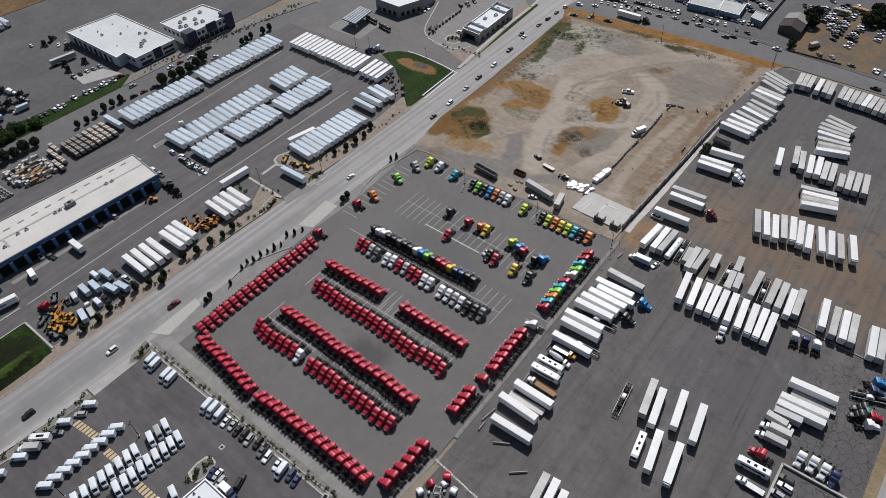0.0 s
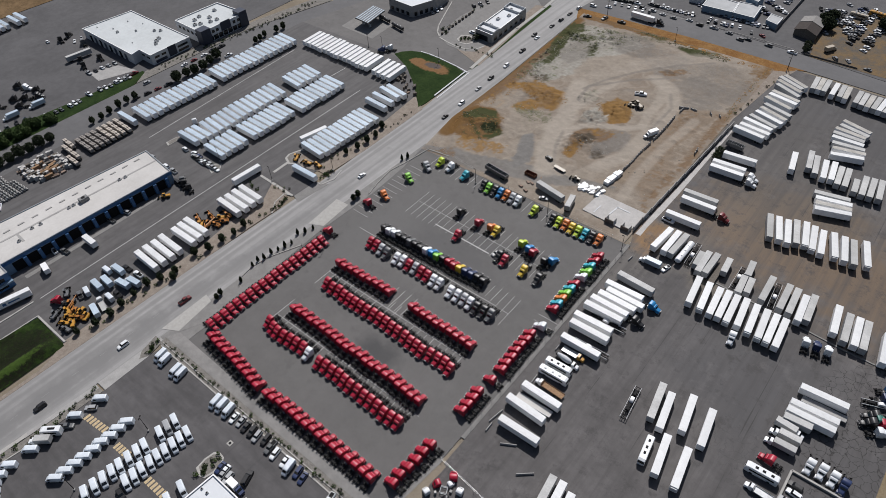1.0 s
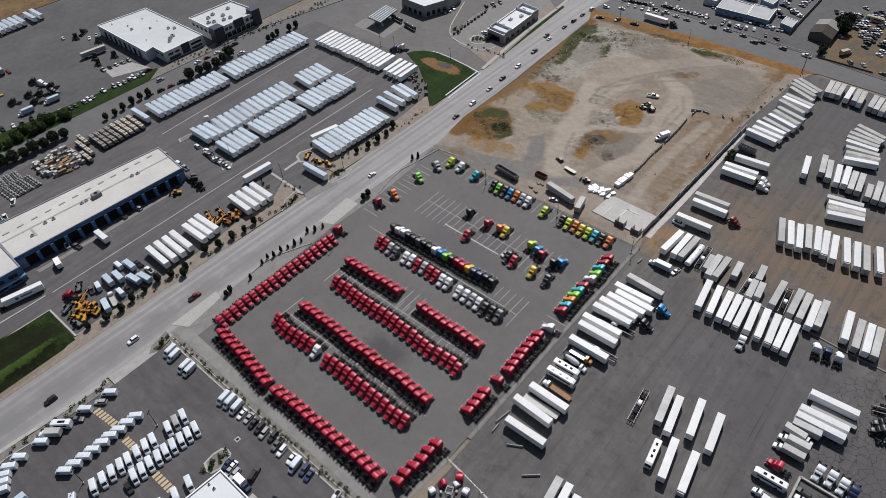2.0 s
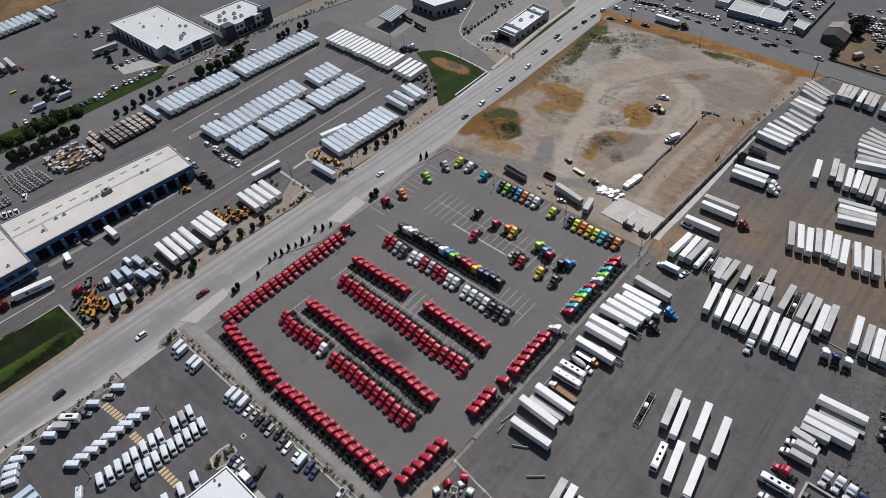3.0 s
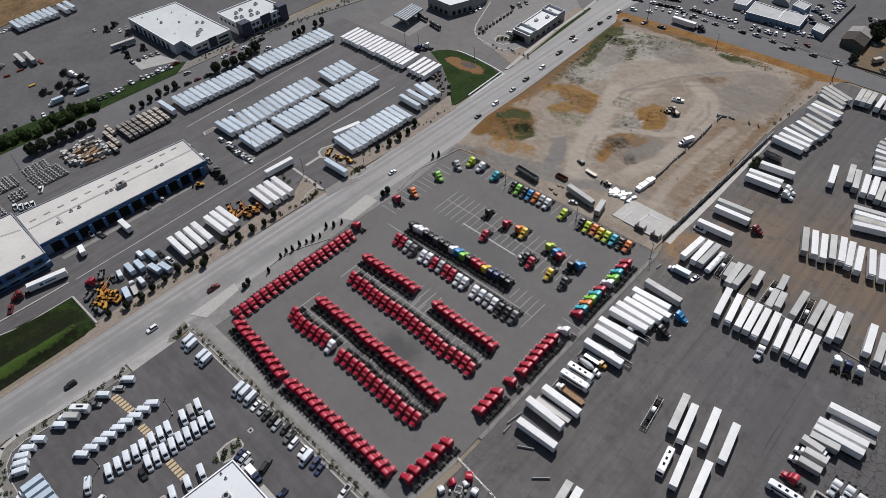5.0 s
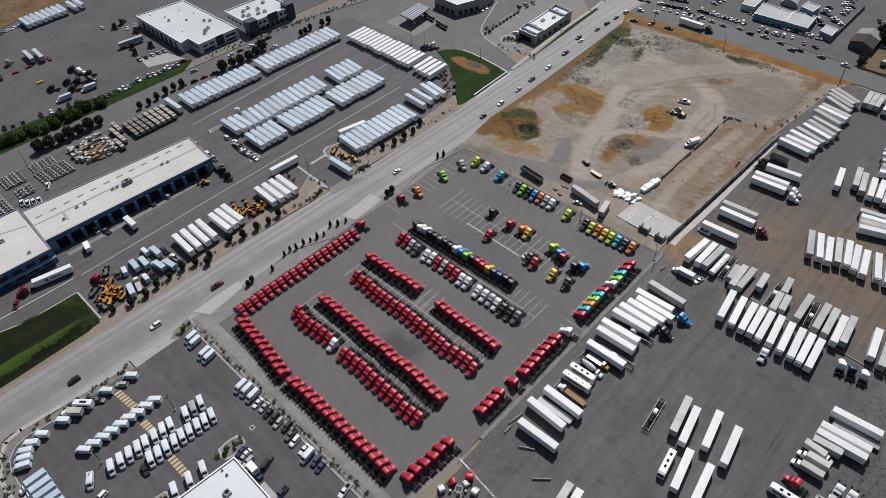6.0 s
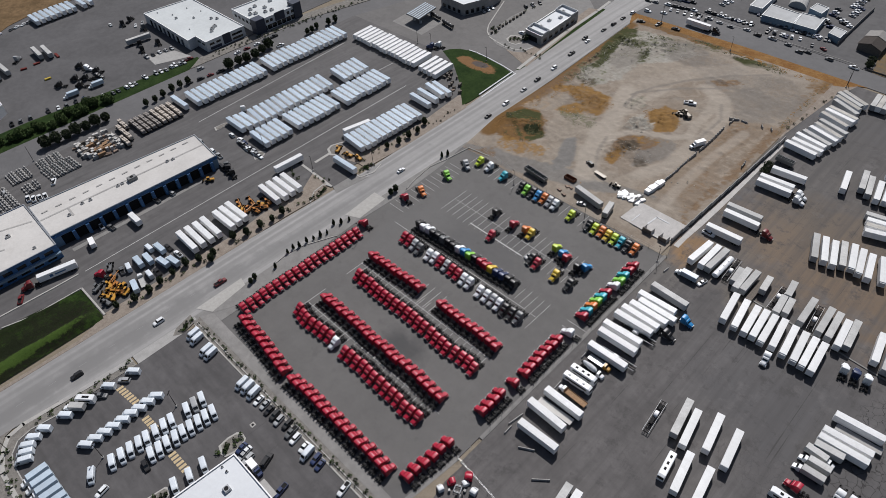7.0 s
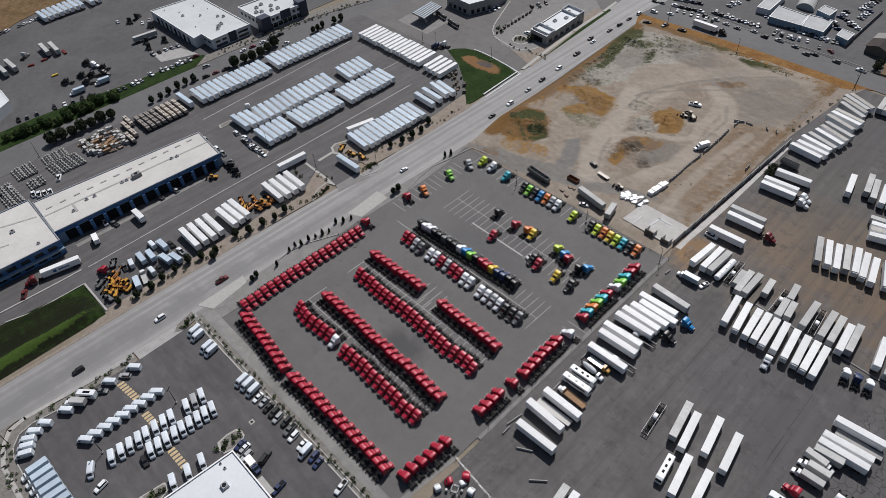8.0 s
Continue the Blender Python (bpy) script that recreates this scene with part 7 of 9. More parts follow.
for i in range(WALL_BAYS):
    y = 127 + i * 8.0
    box(bm, -3.2 + i * 0.28, -2.9 + i * 0.28, y, y + 7.85, -0.1, 2.5)
    box(bm, -3.35 + i * 0.28, -2.75 + i * 0.28, y - 0.2, y + 0.15, -0.1, 2.7)
structure("wall_yard", bm, "concrete", "pale precast concrete panel wall between lots", "wall")
bm = bmesh.new()
slab(bm, [(-1.2, 0.0), (0.3, 0.0), (0.3, 118), (-1.2, 118)], -0.2, 0.14)
structure("kerb_east", bm, "concreteg", "concrete footing strip under the fence", "kerb")


def barrier(pts, z, w, name, label, material="kerb"):
    for a, b in zip(pts, pts[1:]):
        d = Vector((b[0] - a[0], b[1] - a[1]))
        o = Vector((-d.y, d.x)).normalized() * w / 2
        bm = bmesh.new()
        slab(bm, [(a[0] - o.x, a[1] - o.y), (b[0] - o.x, b[1] - o.y), (b[0] + o.x, b[1] + o.y), (a[0] + o.x, a[1] + o.y)], -0.1, z)
        structure(name, bm, material, label, "kerb" if z < 0.5 else "barrier")


paved("kerb_corner", [(-2.2, -10.6), (-4.6, -35), (-2.8, -35), (-0.6, -10.6)], "concreteg", "concrete strip behind the corner tractors", 0.12, "kerb")
barrier([(35.4, 119.3), (74.0, 116.6), (88.8, 115.5), (102.4, 115.4)], 0.3, 0.6, "kerb_yard", "low pale concrete barrier across the yard", "concreteg")
barrier([(90.2, 20), (90.5, 56.3), (110.5, 56.4)], 0.9, 0.7, "wall_corner", "low concrete barrier wall round the car corner")
barrier([(-177.4, -98.0), (-174.4, -87.4), (-174.2, -65.5)], 0.4, 0.5, "kerb_lawn", "white kerb along the lawn basin")
barrier([(-174.2, -65.5), (-152.2, -65.2)], 0.3, 0.8, "kerb_lawn", "white kerb along the lawn basin")
barrier([(-184.5, -97.8), (-183.7, -71.7), (-183.7, -62.8)], 0.25, 0.7, "kerb_apron", "pale concrete kerb island in front of the docks")
barrier([(-119.7, -3.0), (-123.4, 1.0), (-124.4, 7.2), (-123.2, 15.7), (-116.8, 30.2)], 0.35, 0.4, "kerb_curve", "curved pale kerb along the pavement")
barrier([(-117.2, 74.3), (-119.5, 83.2), (-121.1, 94.2), (-119.1, 104.1), (-117.1, 119.0), (-104.4, 120.7)], 0.35, 0.4, "kerb_curve", "curved pale kerb along the pavement")
for a, b in (((10.9, 6.2), (15.7, 9.0)), ((21.4, 0.4), (25.9, 4.3)), ((-3.6, 36.9), (-3.1, 41.1)), ((4.2, 7.0), (4.1, 10.7)), ((2.9, 10.7), (4.0, 17.1)), ((5.7, 32.7), (5.5, 36.8)), ((4.8, 50.5), (4.7, 53.5)), ((4.0, 109.2), (4.3, 112.2))):
    d = Vector((b[0] - a[0], b[1] - a[1]))
    L, turn = d.length, math.degrees(math.atan2(-d.x, d.y))
    bm = bmesh.new()
    box(bm, -0.3, 0.3, -L / 2, L / 2, 0, 0.8, (0.45, 1))
    ob = tagged(new("concrete_barrier", mesh("concrete_barrier", bm, "concrete", 0.03)), "loose grey precast concrete barrier lying on asphalt", "barrier", "loose barriers")
    ob.matrix_basis = pose((a[0] + b[0]) / 2, (a[1] + b[1]) / 2, 0, 0, 0, turn)


def lamp_post(high=10.0, arms=1):
    t = root("street_lamp", "grey steel lamp post with a flat head", "lamp post", "lamp posts")
    bm = bmesh.new()
    tube(bm, (0, 0, -0.1), (0, 0, high), 0.14, 0.08, n=8)
    part("pole", bm, "frame", t)
    bm = bmesh.new()
    box(bm, -0.35, 0.35, -0.35, 0.35, -0.1, 0.7)
    part("footing", bm, "concrete", t)
    for i in range(arms):
        s = 1 if i == 0 else -1
        bm = bmesh.new()
        box(bm, -0.2, 0.2, s * 0.2, s * 1.0, high - 0.05, high + 0.08)
        head = part("lamp_head", bm, "frame", t)
        bm = bmesh.new()
        box(bm, -0.15, 0.15, s * 0.6 - 0.3, s * 0.6 + 0.3, high - 0.08, high - 0.05)
        part("lens", bm, "lamp", head)
    return t


for x, y in ((-90.1, -66.5), (-90.6, -94.4), (-117.6, -116.6)):
    put(("lamp", 2), lambda: lamp_post(9.0, 2), x, y, 40)
for x, y in ((-79.9, 111.3), (-39.2, 112.5), (-1.2, 112.6), (-163.7, 52.3), (-170.2, 192.0), (-209.6, 182.8), (-219.8, 180.4), (-144.6, 76.5), (-107.7, 36.1), (-199.1, 46.5), (-64.0, 297.3), (3.9, 299.5), (-285.4, -43.6), (-318.9, 200.2)):
    put(("lamp", 1), lambda: lamp_post(9.0, 1), x, y, 90)


def utility_pole(high=11.0):
    t = root("utility_pole", "tall weathered wooden utility pole with a crossarm", "utility pole", "utility poles")
    bm = bmesh.new()
    tube(bm, (0, 0, -0.2), (0, 0, high), 0.2, 0.13, n=8)
    part("pole", bm, "greytimber", t)
    bm = bmesh.new()
    box(bm, -1.2, 1.2, -0.07, 0.07, high - 0.9, high - 0.75)
    part("crossarm", bm, "greytimber", t)
    for x in (-1.0, 0.6, 1.0):
        bm = bmesh.new()
        tube(bm, (x, 0, high - 0.75), (x, 0, high - 0.5), 0.06, n=6)
        part("insulator", bm, "wallw", t)
    return t


for x, y in ((3.3, 303.7), (-116.0, 304.4)):
    put(("utility",), utility_pole, x, y, 88)
for a, b, h, w, material, label in (((-18.9, 344.1), (-19.5, 404.8), 2.4, 0.25, "concreteg", "grey block wall between the far lots"), ((5.5, 325.6), (35.2, 325.6), 0.9, 0.2, "greytimber", "low weathered fence wall along the cross road")):
    barrier([a, b], h, w, "wall_far_lot", label, material)

# ---- vans, cars and other vehicles ----


def line_up(key, build, first, last, count, turn, jitter=0.3):
    for i in range(count):
        x, y = along(first, last, i / max(1, count - 1))
        put(key, build, x + rnd.uniform(-jitter, jitter), y + rnd.uniform(-jitter, jitter), turn + rnd.uniform(-2, 2))


def heading(a, b):
    return math.degrees(math.atan2(-(b[0] - a[0]), b[1] - a[1]))


def white_van():
    return van("frost")


VK = ("van", "frost")
hV = heading((-96.6, -67.7), (-101.8, -72.4))
line_up(VK, white_van, (-99.0, -69.9), (-99.0, -96.6), 9, hV, 0.15)
hB = heading((-88.7, -60.9), (-82.5, -62.7))
for y, finish in ((-58.6, "frost"), (-61.7, "silver"), (-64.8, "frost")):
    put(("van", finish), lambda: van(finish), -84.7, y, hB)
line_up(VK, white_van, (-84.7, -70.8), (-85.3, -92.9), 8, hB, 0.15)
line_up(VK, white_van, (-77.1, -58.6), (-78.1, -82.3), 9, hB, 0.15)
hW = heading((-112.9, -94.7), (-117.7, -98.9))
for x, y, more in ((-116.3, -80.2, 0), (-116.2, -96.9, 0), (-116.4, -104.4, 0), (-115.7, -108.5, 8), (-114.1, -111.3, 14), (-111.7, -112.8, 20), (-109.1, -114.2, 22)):
    put(VK, white_van, x, y, hW + more)
put(VK, white_van, -86.2, -100.1, hB - 12)
for x, y in ((-61.9, -82.4), (-61.3, -77.1), (-61.4, -71.8)):
    put(VK, white_van, x, y, hB)
hN = heading((-80.4, -42.0), (-79.5, -47.3))
for x, y in ((-80.0, -44.7), (-77.0, -44.2), (-73.3, -44.1), (-114.4, -45.3), (-111.2, -45.6), (-103.6, -45.9), (-100.7, -45.6), (-39.4, -44.9)):
    put(VK, white_van, x, y, hN)
put(("camper",), lambda: coach("white", 7.2, True), -116.7, -88.5, hW)
put(VK, white_van, -115.6, -70.6, hW)
put(("boxt", "tan"), lambda: box_truck("white", "roofg"), -116.6, -93.0, hW)
put(("pickup", "grey"), lambda: car("pickup", "grey"), -115.1, -84.1, hW + 180)
line_up(("boxt", "pale"), lambda: box_truck("white", "roofb", 6.8), (-100.1, -114.4), (-78.9, -113.5), 7, 180, 0.1)

CARS = ("white", "silver", "black", "grey", "navy", "white", "white", "black", "silver", "black", "white", "silver")


def any_car(x, y, turn, kind=None, colour=None, far=False):
    k = kind or rnd.choice(("sedan", "sedan", "suv", "suv", "pickup"))
    c = colour or rnd.choice(CARS)
    far = far or y > 150 or x < -150
    return put((k, c, far), lambda: car(k, c, far), x, y, turn)


def car_row(first, last, count, turn, far=True, gaps=0.12, kind=None, colour=None):
    for i in range(count):
        if count > 2 and rnd.random() < gaps:
            continue
        x, y = along(first, last, i / max(1, count - 1))
        any_car(x + rnd.uniform(-0.3, 0.3), y + rnd.uniform(-0.3, 0.3), turn + rnd.uniform(-4, 4) + (180 if rnd.random() < 0.3 else 0), kind, colour, far)


for x, y, k, c in ((-69.6, -44.3, "sedan", "white"), (-66.4, -43.7, "sedan", "silver"), (-63.3, -44.0, "sedan", "black"), (-60.1, -43.8, "suv", "black"), (-57.3, -44.0, "suv", "silver"), (-53.8, -42.8, "suv", "black"),
                   (-50.3, -43.7, "pickup", "grey"), (-47.2, -44.3, "suv", "white"), (-42.4, -44.1, "sedan", "white"), (-35.9, -43.9, "suv", "navy"), (-33.1, -44.3, "sedan", "navy"), (-20.8, -44.1, "pickup", "white"),
                   (-58.0, -59.2, "sedan", "navy"), (-55.8, -58.8, "sedan", "white"), (-55.3, -60.5, "sedan", "silver"), (-52.9, -59.8, "suv", "silver"), (-35.5, -58.7, "pickup", "navy")):
    any_car(x, y, hN + rnd.uniform(-3, 3), k, c)
put(("suv", "black", "large"), lambda: car("suv", "black"), -47.8, -55.8, 20, 0.0, 1.18)
any_car(-78.7, -100.2, hB - 60, "suv", "white")
any_car(-76.4, -85.6, hB + 10, "suv", "black")
any_car(-114.9, -74.6, hW, "suv", "silver")
put(("boxt", "navy"), lambda: box_truck("navy", "white", 4.0), -48.4, -60.3, -90)

# traffic on the main road and the cross road
TRAFFIC = [
    (-128.7, 147.2, 180, "sedan", "black"), (-129.5, 163.1, 180, "suv", "white"), (-131.1, 180.8, 180, "sedan", "silver"), (-132.1, 194.6, 180, "suv", "black"), (-132.9, 211.5, 180, "suv", "white"), (-135.4, 232.4, 180, "pickup", "black"),
    (-137.1, 251.7, 0, "sedan", "white"), (-138.0, 270.7, 0, "sedan", "black"), (-137.7, 281.6, 0, "suv", "black"), (-137.7, 292.5, 0, "sedan", "black"), (-129.6, 82.1, 0, "sedan", "white"), (-131.3, -51.6, 180, "suv", "white"),
    (-130.5, -86.3, 180, "suv", "black"), (-131.4, -22.4, 0, "pickup", "maroon"), (-137.0, 303.2, 0, "suv", "white"),
    (-125.8, 295.3, -70, "pickup", "black"), (-115.1, 299.3, 170, "pickup", "grey"), (-103.1, 300.4, -85, "pickup", "black"),
]
TRAFFIC += [
    (-130.7, 311.4, -85, "suv", "white"), (-121.1, 315.6, 92, "sedan", "white"), (-101.6, 327.2, -90, "suv", "black"), (-94.0, 327.1, -92, "suv", "silver"), (-86.4, 325.9, 90, "sedan", "silver"), (-78.4, 325.2, 90, "sedan", "grey"),
    (-68.5, 327.8, 88, "sedan", "silver"), (-60.4, 325.5, 88, "suv", "black"), (-51.3, 326.7, 88, "pickup", "silver"), (-40.7, 325.4, 88, "sedan", "grey"), (-32.1, 321.2, 88, "suv", "grey"), (-28.1, 323.9, 88, "sedan", "black"),
    (-15.2, 323.6, 88, "suv", "grey"), (-0.9, 322.9, 88, "pickup", "white"), (57.7, 308.6, 88, "pickup", "black"), (-22.8, 333.6, 60, "sedan", "maroon"), (-29.9, 334.4, 20, "sedan", "grey"),
    (-140.7, 253.7, 180, "suv", "black"),
]
for x, y, turn, k, c in TRAFFIC:
    any_car(x, y, turn, k, c)

# cars parked in the far lots
car_row((-65.6, 348.5), (-51.6, 347.6), 5, 5)
car_row((-47.3, 346.5), (-26.5, 345.8), 7, 5)
car_row((-57.9, 336.7), (-45.7, 335.1), 4, 5)
car_row((-99.9, 336.6), (-66.2, 336.1), 9, 20)
car_row((-120.2, 323.5), (-95.5, 325.1), 6, 20)
car_row((-40.9, 375.8), (-31.2, 363.9), 4, 90)
car_row((-31.0, 379.1), (-19.2, 369.7), 5, 90)
car_row((-5.2, 390.7), (3.6, 391.4), 4, 30)
car_row((7.0, 358.7), (6.6, 393.4), 9, 60)
car_row((7.2, 379.2), (8.2, 406.5), 8, 60)
car_row((11.3, 374.4), (16.9, 407.0), 9, 70)
car_row((17.3, 365.4), (17.0, 383.7), 6, 75)
car_row((21.8, 361.3), (23.0, 383.9), 7, 70)
car_row((30.3, 356.5), (32.9, 384.8), 9, 70)
car_row((16.6, 395.0), (23.8, 407.5), 6, 20)
car_row((3.4, 358.7), (4.1, 393.3), 9, 65)
car_row((22.5, 348.7), (25.1, 397.5), 11, 65)
car_row((32.2, 348.5), (33.7, 390.0), 9, 65)
car_row((-208.2, 39.8), (-194.8, 40.3), 6, 90, True, 0.0)
car_row((-213.7, 40.4), (-204.1, 40.7), 4, 90, True, 0.0)
car_row((-203.1, 21.9), (-192.9, 22.8), 5, 90, True, 0.0, None, "black")
car_row((44.6, 365.9), (44.8, 387.1), 6, 70)
car_row((52.4, 328.4), (58.6, 327.4), 4, 0)
car_row((-103.7, 335.0), (-70.7, 336.4), 9, 90)
car_row((-138.9, 325.6), (-107.9, 331.4), 8, 90)
car_row((-72.9, 352.3), (-51.8, 347.4), 9, 15, True, 0.05)
car_row((-46.7, 346.7), (-24.2, 346.6), 10, 15, True, 0.05)
car_row((-58.2, 334.0), (-38.3, 337.4), 5, 15)
car_row((-36.4, 365.5), (-36.4, 391.5), 6, 80)
car_row((-27.2, 373.3), (-25.8, 405.7), 8, 80)
car_row((-31.0, 396.0), (-28.1, 426.0), 8, 80)
car_row((-98.0, 350.8), (-92.8, 372.1), 6, 80)
car_row((-136.4, 335.8), (-110.2, 342.8), 7, 90)
any_car(21.6, 329.8, 40, "suv", "grey", True)
any_car(28.6, 331.2, 40, "sedan", "silver", True)
any_car(40.3, 327.2, 80, "sedan", "grey", True)
put(("boxt", "tanbody"), lambda: box_truck("tan", "paint_tan"), 16.4, 338.4, -30)
put(("bus", "tan"), lambda: coach("tan", 11.0), 17.4, 391.0, 85)
put(("bus", "amber"), lambda: coach("amber", 10.0), 26.2, 399.5, 80)

# west side road: parked cars
for i, (x, y) in enumerate(((-301.6, 68.2), (-289.9, 68.2), (-288.7, 74.8), (-295.1, 84.1), (-301.3, 95.2), (-301.0, 102.4), (-301.1, 110.4), (-301.4, 117.4), (-301.0, 124.0), (-287.1, 119.4), (-290.3, 61.6), (-291.5, 54.4), (-318.5, 69.6))):
    any_car(x, y, rnd.choice((0, 180)), None, ("silver", "maroon", "black", "black", "white", "maroon", "white", "black", "black", "white", "black", "black", "maroon")[i], True)
# dark tractors and trucks in the far yard
for x, y, turn, c in ((-365.0, 17.3, 130, "black"), (-357.7, 19.2, -60, "white"), (-350.5, 22.0, 125, "black"), (-351.5, 8.5, 135, "black"), (-347.2, 13.2, 130, "black"), (-342.1, 19.2, -50, "black"), (-340.9, 7.3, 130, "black"), (-351.3, -1.6, 135, "black"), (-407.2, -7.1, 40, "silver"),
                      (-402.7, 70.6, 30, "black"), (-401.2, 63.9, 80, "black"), (-363.3, 58.0, 70, "black"), (-354.5, 55.3, 70, "black"), (-355.1, 67.1, 80, "black"), (-383.5, 71.0, 80, "grey")):
    put(("tractor", c), lambda: tractor(c), x, y, turn)
for x, y in ((-334.2, -2.4), (-333.9, 13.2)):
    put(("boxt", "pale"), lambda: box_truck("white", "roofb", 6.8), x, y, 175)
trailer_row("vang", (-367.6, 59.7), (-367.6, 59.7), 1, heading((-369.8, 52.6), (-367.8, 70.2)))
car_row((-413.4, 57.1), (-402.5, 58.4), 3, 80)
car_row((-317.8, 11.5), (-317.5, 31.7), 8, 90)
car_row((-319.7, 39.6), (-317.9, 53.1), 5, 90)
car_row((-318.9, 56.9), (-318.0, 65.3), 4, 90)
car_row((-331.4, -38.4), (-325.3, 2.4), 9, 80)
car_row((-457.2, -6.0), (-460.0, 20.1), 7, 30)
car_row((-391.9, 64.0), (-393.3, 79.8), 4, 60)
car_row((-343.9, 52.6), (-341.4, 69.8), 5, 90)
car_row((-266.6, -70.2), (-267.0, -64.5), 2, 90)
for a, b, c in (((-393.1, -10.6), (-392.2, -6.9), "rustred"), ((-393.3, -2.1), (-393.1, 2.0), "rustred"), ((-367.4, -5.0), (-367.2, -1.1), "dullyellow"), ((-396.9, 13.7), (-390.3, 13.3), "rustred")):
    bm = bmesh.new()
    L = math.dist(a, b)
    box(bm, -0.8, 0.8, -L / 2, L / 2, 0, 0.9)
    ob = tagged(new("steel_beam", mesh("steel_beam", bm, c, 0.08)), "painted steel bundle lying on the yard", "steel bundle")
    ob.matrix_basis = pose((a[0] + b[0]) / 2, (a[1] + b[1]) / 2, 0, 0, 0, heading(a, b))

# around the shop and the station
car_row((-199.0, 265.1), (-194.4, 275.5), 3, 60, False)
car_row((-216.7, 241.0), (-215.6, 249.0), 3, 60, False)
any_car(-176.0, 233.4, 90, "suv", "white")
for x, y in ((-236.3, 213.3), (-221.1, 210.1)):
    put(("tank_truck",), tanker, x, y, heading((-246.5, 215.4), (-213.2, 208.8)))
put(("tractor", "navy"), lambda: tractor("navy"), -207.8, 181.2, 110)
put(("tractor", "white"), lambda: tractor("white"), -205.4, 185.5, 100)
put(("tractor", "white"), lambda: tractor("white"), -239.1, 59.5, 60)

# west yard cars, trucks and machines
for x, y in ((-222.8, 41.4), (-215.5, 42.2), (-211.6, 42.2), (-207.7, 40.8), (-204.1, 42.1), (-201.6, 41.5), (-212.1, 40.4), (-218.5, 26.4), (-211.7, 26.4), (-231.4, 26.6)):
    any_car(x, y, 90 + rnd.uniform(-6, 6))
for x, y, turn, c in ((-197.4, 23.3, 60, "black"), (-192.5, 22.7, 70, "black"), (-200.0, 24.2, 60, "grey")):
    put(("tractor", c), lambda: tractor(c), x, y, turn)
put(("loader",), lambda: digger("loader"), -197.3, 11.8, 140)
put(("boxt", "white"), lambda: box_truck("white"), -197.5, -49.9, 80)
put(("pickup", "white"), lambda: car("pickup", "white"), -206.2, -41.8, 85)
any_car(-201.6, -38.9, 100, "pickup", "grey")
any_car(-203.6, -14.4, 100, "pickup", "grey")
any_car(-202.7, -6.5, 100, "suv", "silver")
any_car(-187.2, -86.5, 60, "pickup", "maroon")
for x, y, turn in ((-168.4, -53.4, 40), (-163.4, -55.2, 215), (-158.1, -55.1, 130), (-166.0, 16.6, 80), (-159.2, 14.4, 100), (-160.2, 21.9, 90), (-168.7, 11.3, 70), (-160.4, 8.9, 60), (-158.3, 18.0, 140), (-162.3, 12.6, 20)):
    put(("boom",), lambda: digger("boom", "orange2"), x, y, turn)
for x, y, turn in ((-156.6, -52.6, 30), (-162.9, -57.8, 150), (-158.2, -58.2, 60), (-166.2, -56.2, 80), (-161.2, -53.4, 200), (-160.6, -60.4, 120), (-165.0, 10.2, 40), (-161.8, 18.7, 130), (-159.8, 72.5, 100), (-153.9, 74.5, 80), (-167.5, 72.1, 30)):
    put(("loader",), lambda: digger("loader"), x, y, turn)
for x, y, turn, k in ((-169.7, -45.6, 78, "van"), (-157.3, -48.9, 78, "box"), (-158.6, -45.2, 78, "flat"), (-170.0, -41.1, 88, "box"), (-158.6, -41.4, 88, "van"), (-168.5, -37.2, 88, "box"), (-161.4, -34.0, 98, "box"), (-158.6, -30.5, 98, "box"),
                      (-170.8, -30.5, 93, "box"), (-174.1, -33.6, 93, "van"), (-170.3, -48.5, 78, "grey"), (-157.6, -38.1, 88, "black"), (-168.1, -27.1, 93, "black"), (-160.9, -26.1, 93, "white")):
    if k == "van":
        put(VK, white_van, x, y, turn)
    elif k == "box":
        put(("boxt", "pale"), lambda: box_truck("white", "roofb", 6.8), x, y, turn)
    elif k == "flat":
        put(("flat_truck", "white"), lambda: flat_truck("white", "roofg"), x, y, turn)
    else:
        any_car(x, y, turn, "pickup", k)

for x, y, turn in ((-168.3, -60.6, 30), (-157.4, -61.6, 100), (-176.0, -51.4, 60)):
    put(("loader", "grey"), lambda: digger("loader", "grey"), x, y, turn)

# east yard: buses, flatbeds, trucks
put(("coach", "white"), lambda: coach("white", 11.5), 10.7, 39.7, -88)
put(("rv", "white"), lambda: coach("white", 10.5, True), 10.2, 44.0, -88)
put(("rv", "white"), lambda: coach("white", 10.5, True), 50.7, 33.4, 188)
put(("rv", "white"), lambda: coach("white", 10.5, True), 83.3, 48.8, 92)
put(("mixer",), mixer, 12.3, 48.0, -90)
put(("flattruck", "amber"), lambda: flat_truck("amber", "steel"), 12.2, 52.4, -90)
put(("flattruck", "white"), lambda: flat_truck("white", "timber", 9.0), 10.3, 34.5, 88)
put(("flattruck", "white2"), lambda: flat_truck("white", "steel", 6.0), 84.2, 42.6, 88)
put(("flatbed", "pale"), lambda: flatbed("wallw", 14.0, "membrane"), 11.8, 25.2, 92)
put(("skeletal",), skeletal, 15.1, 58.6, -88)
put(("skeletal",), skeletal, 14.3, 73.3, -88)
put(("skeletal",), skeletal, 38.1, 46.9, 186)
put(("skeletal",), skeletal, 44.8, 125.7, 181)
put(("skeletal",), skeletal, 24.4, 128.0, 3)
put(("skeletal",), skeletal, 59.9, 125.6, 5)
put(("flatbed", "dark"), lambda: flatbed("frame", 13.7, "greytimber"), 36.7, 123.0, 1.4)
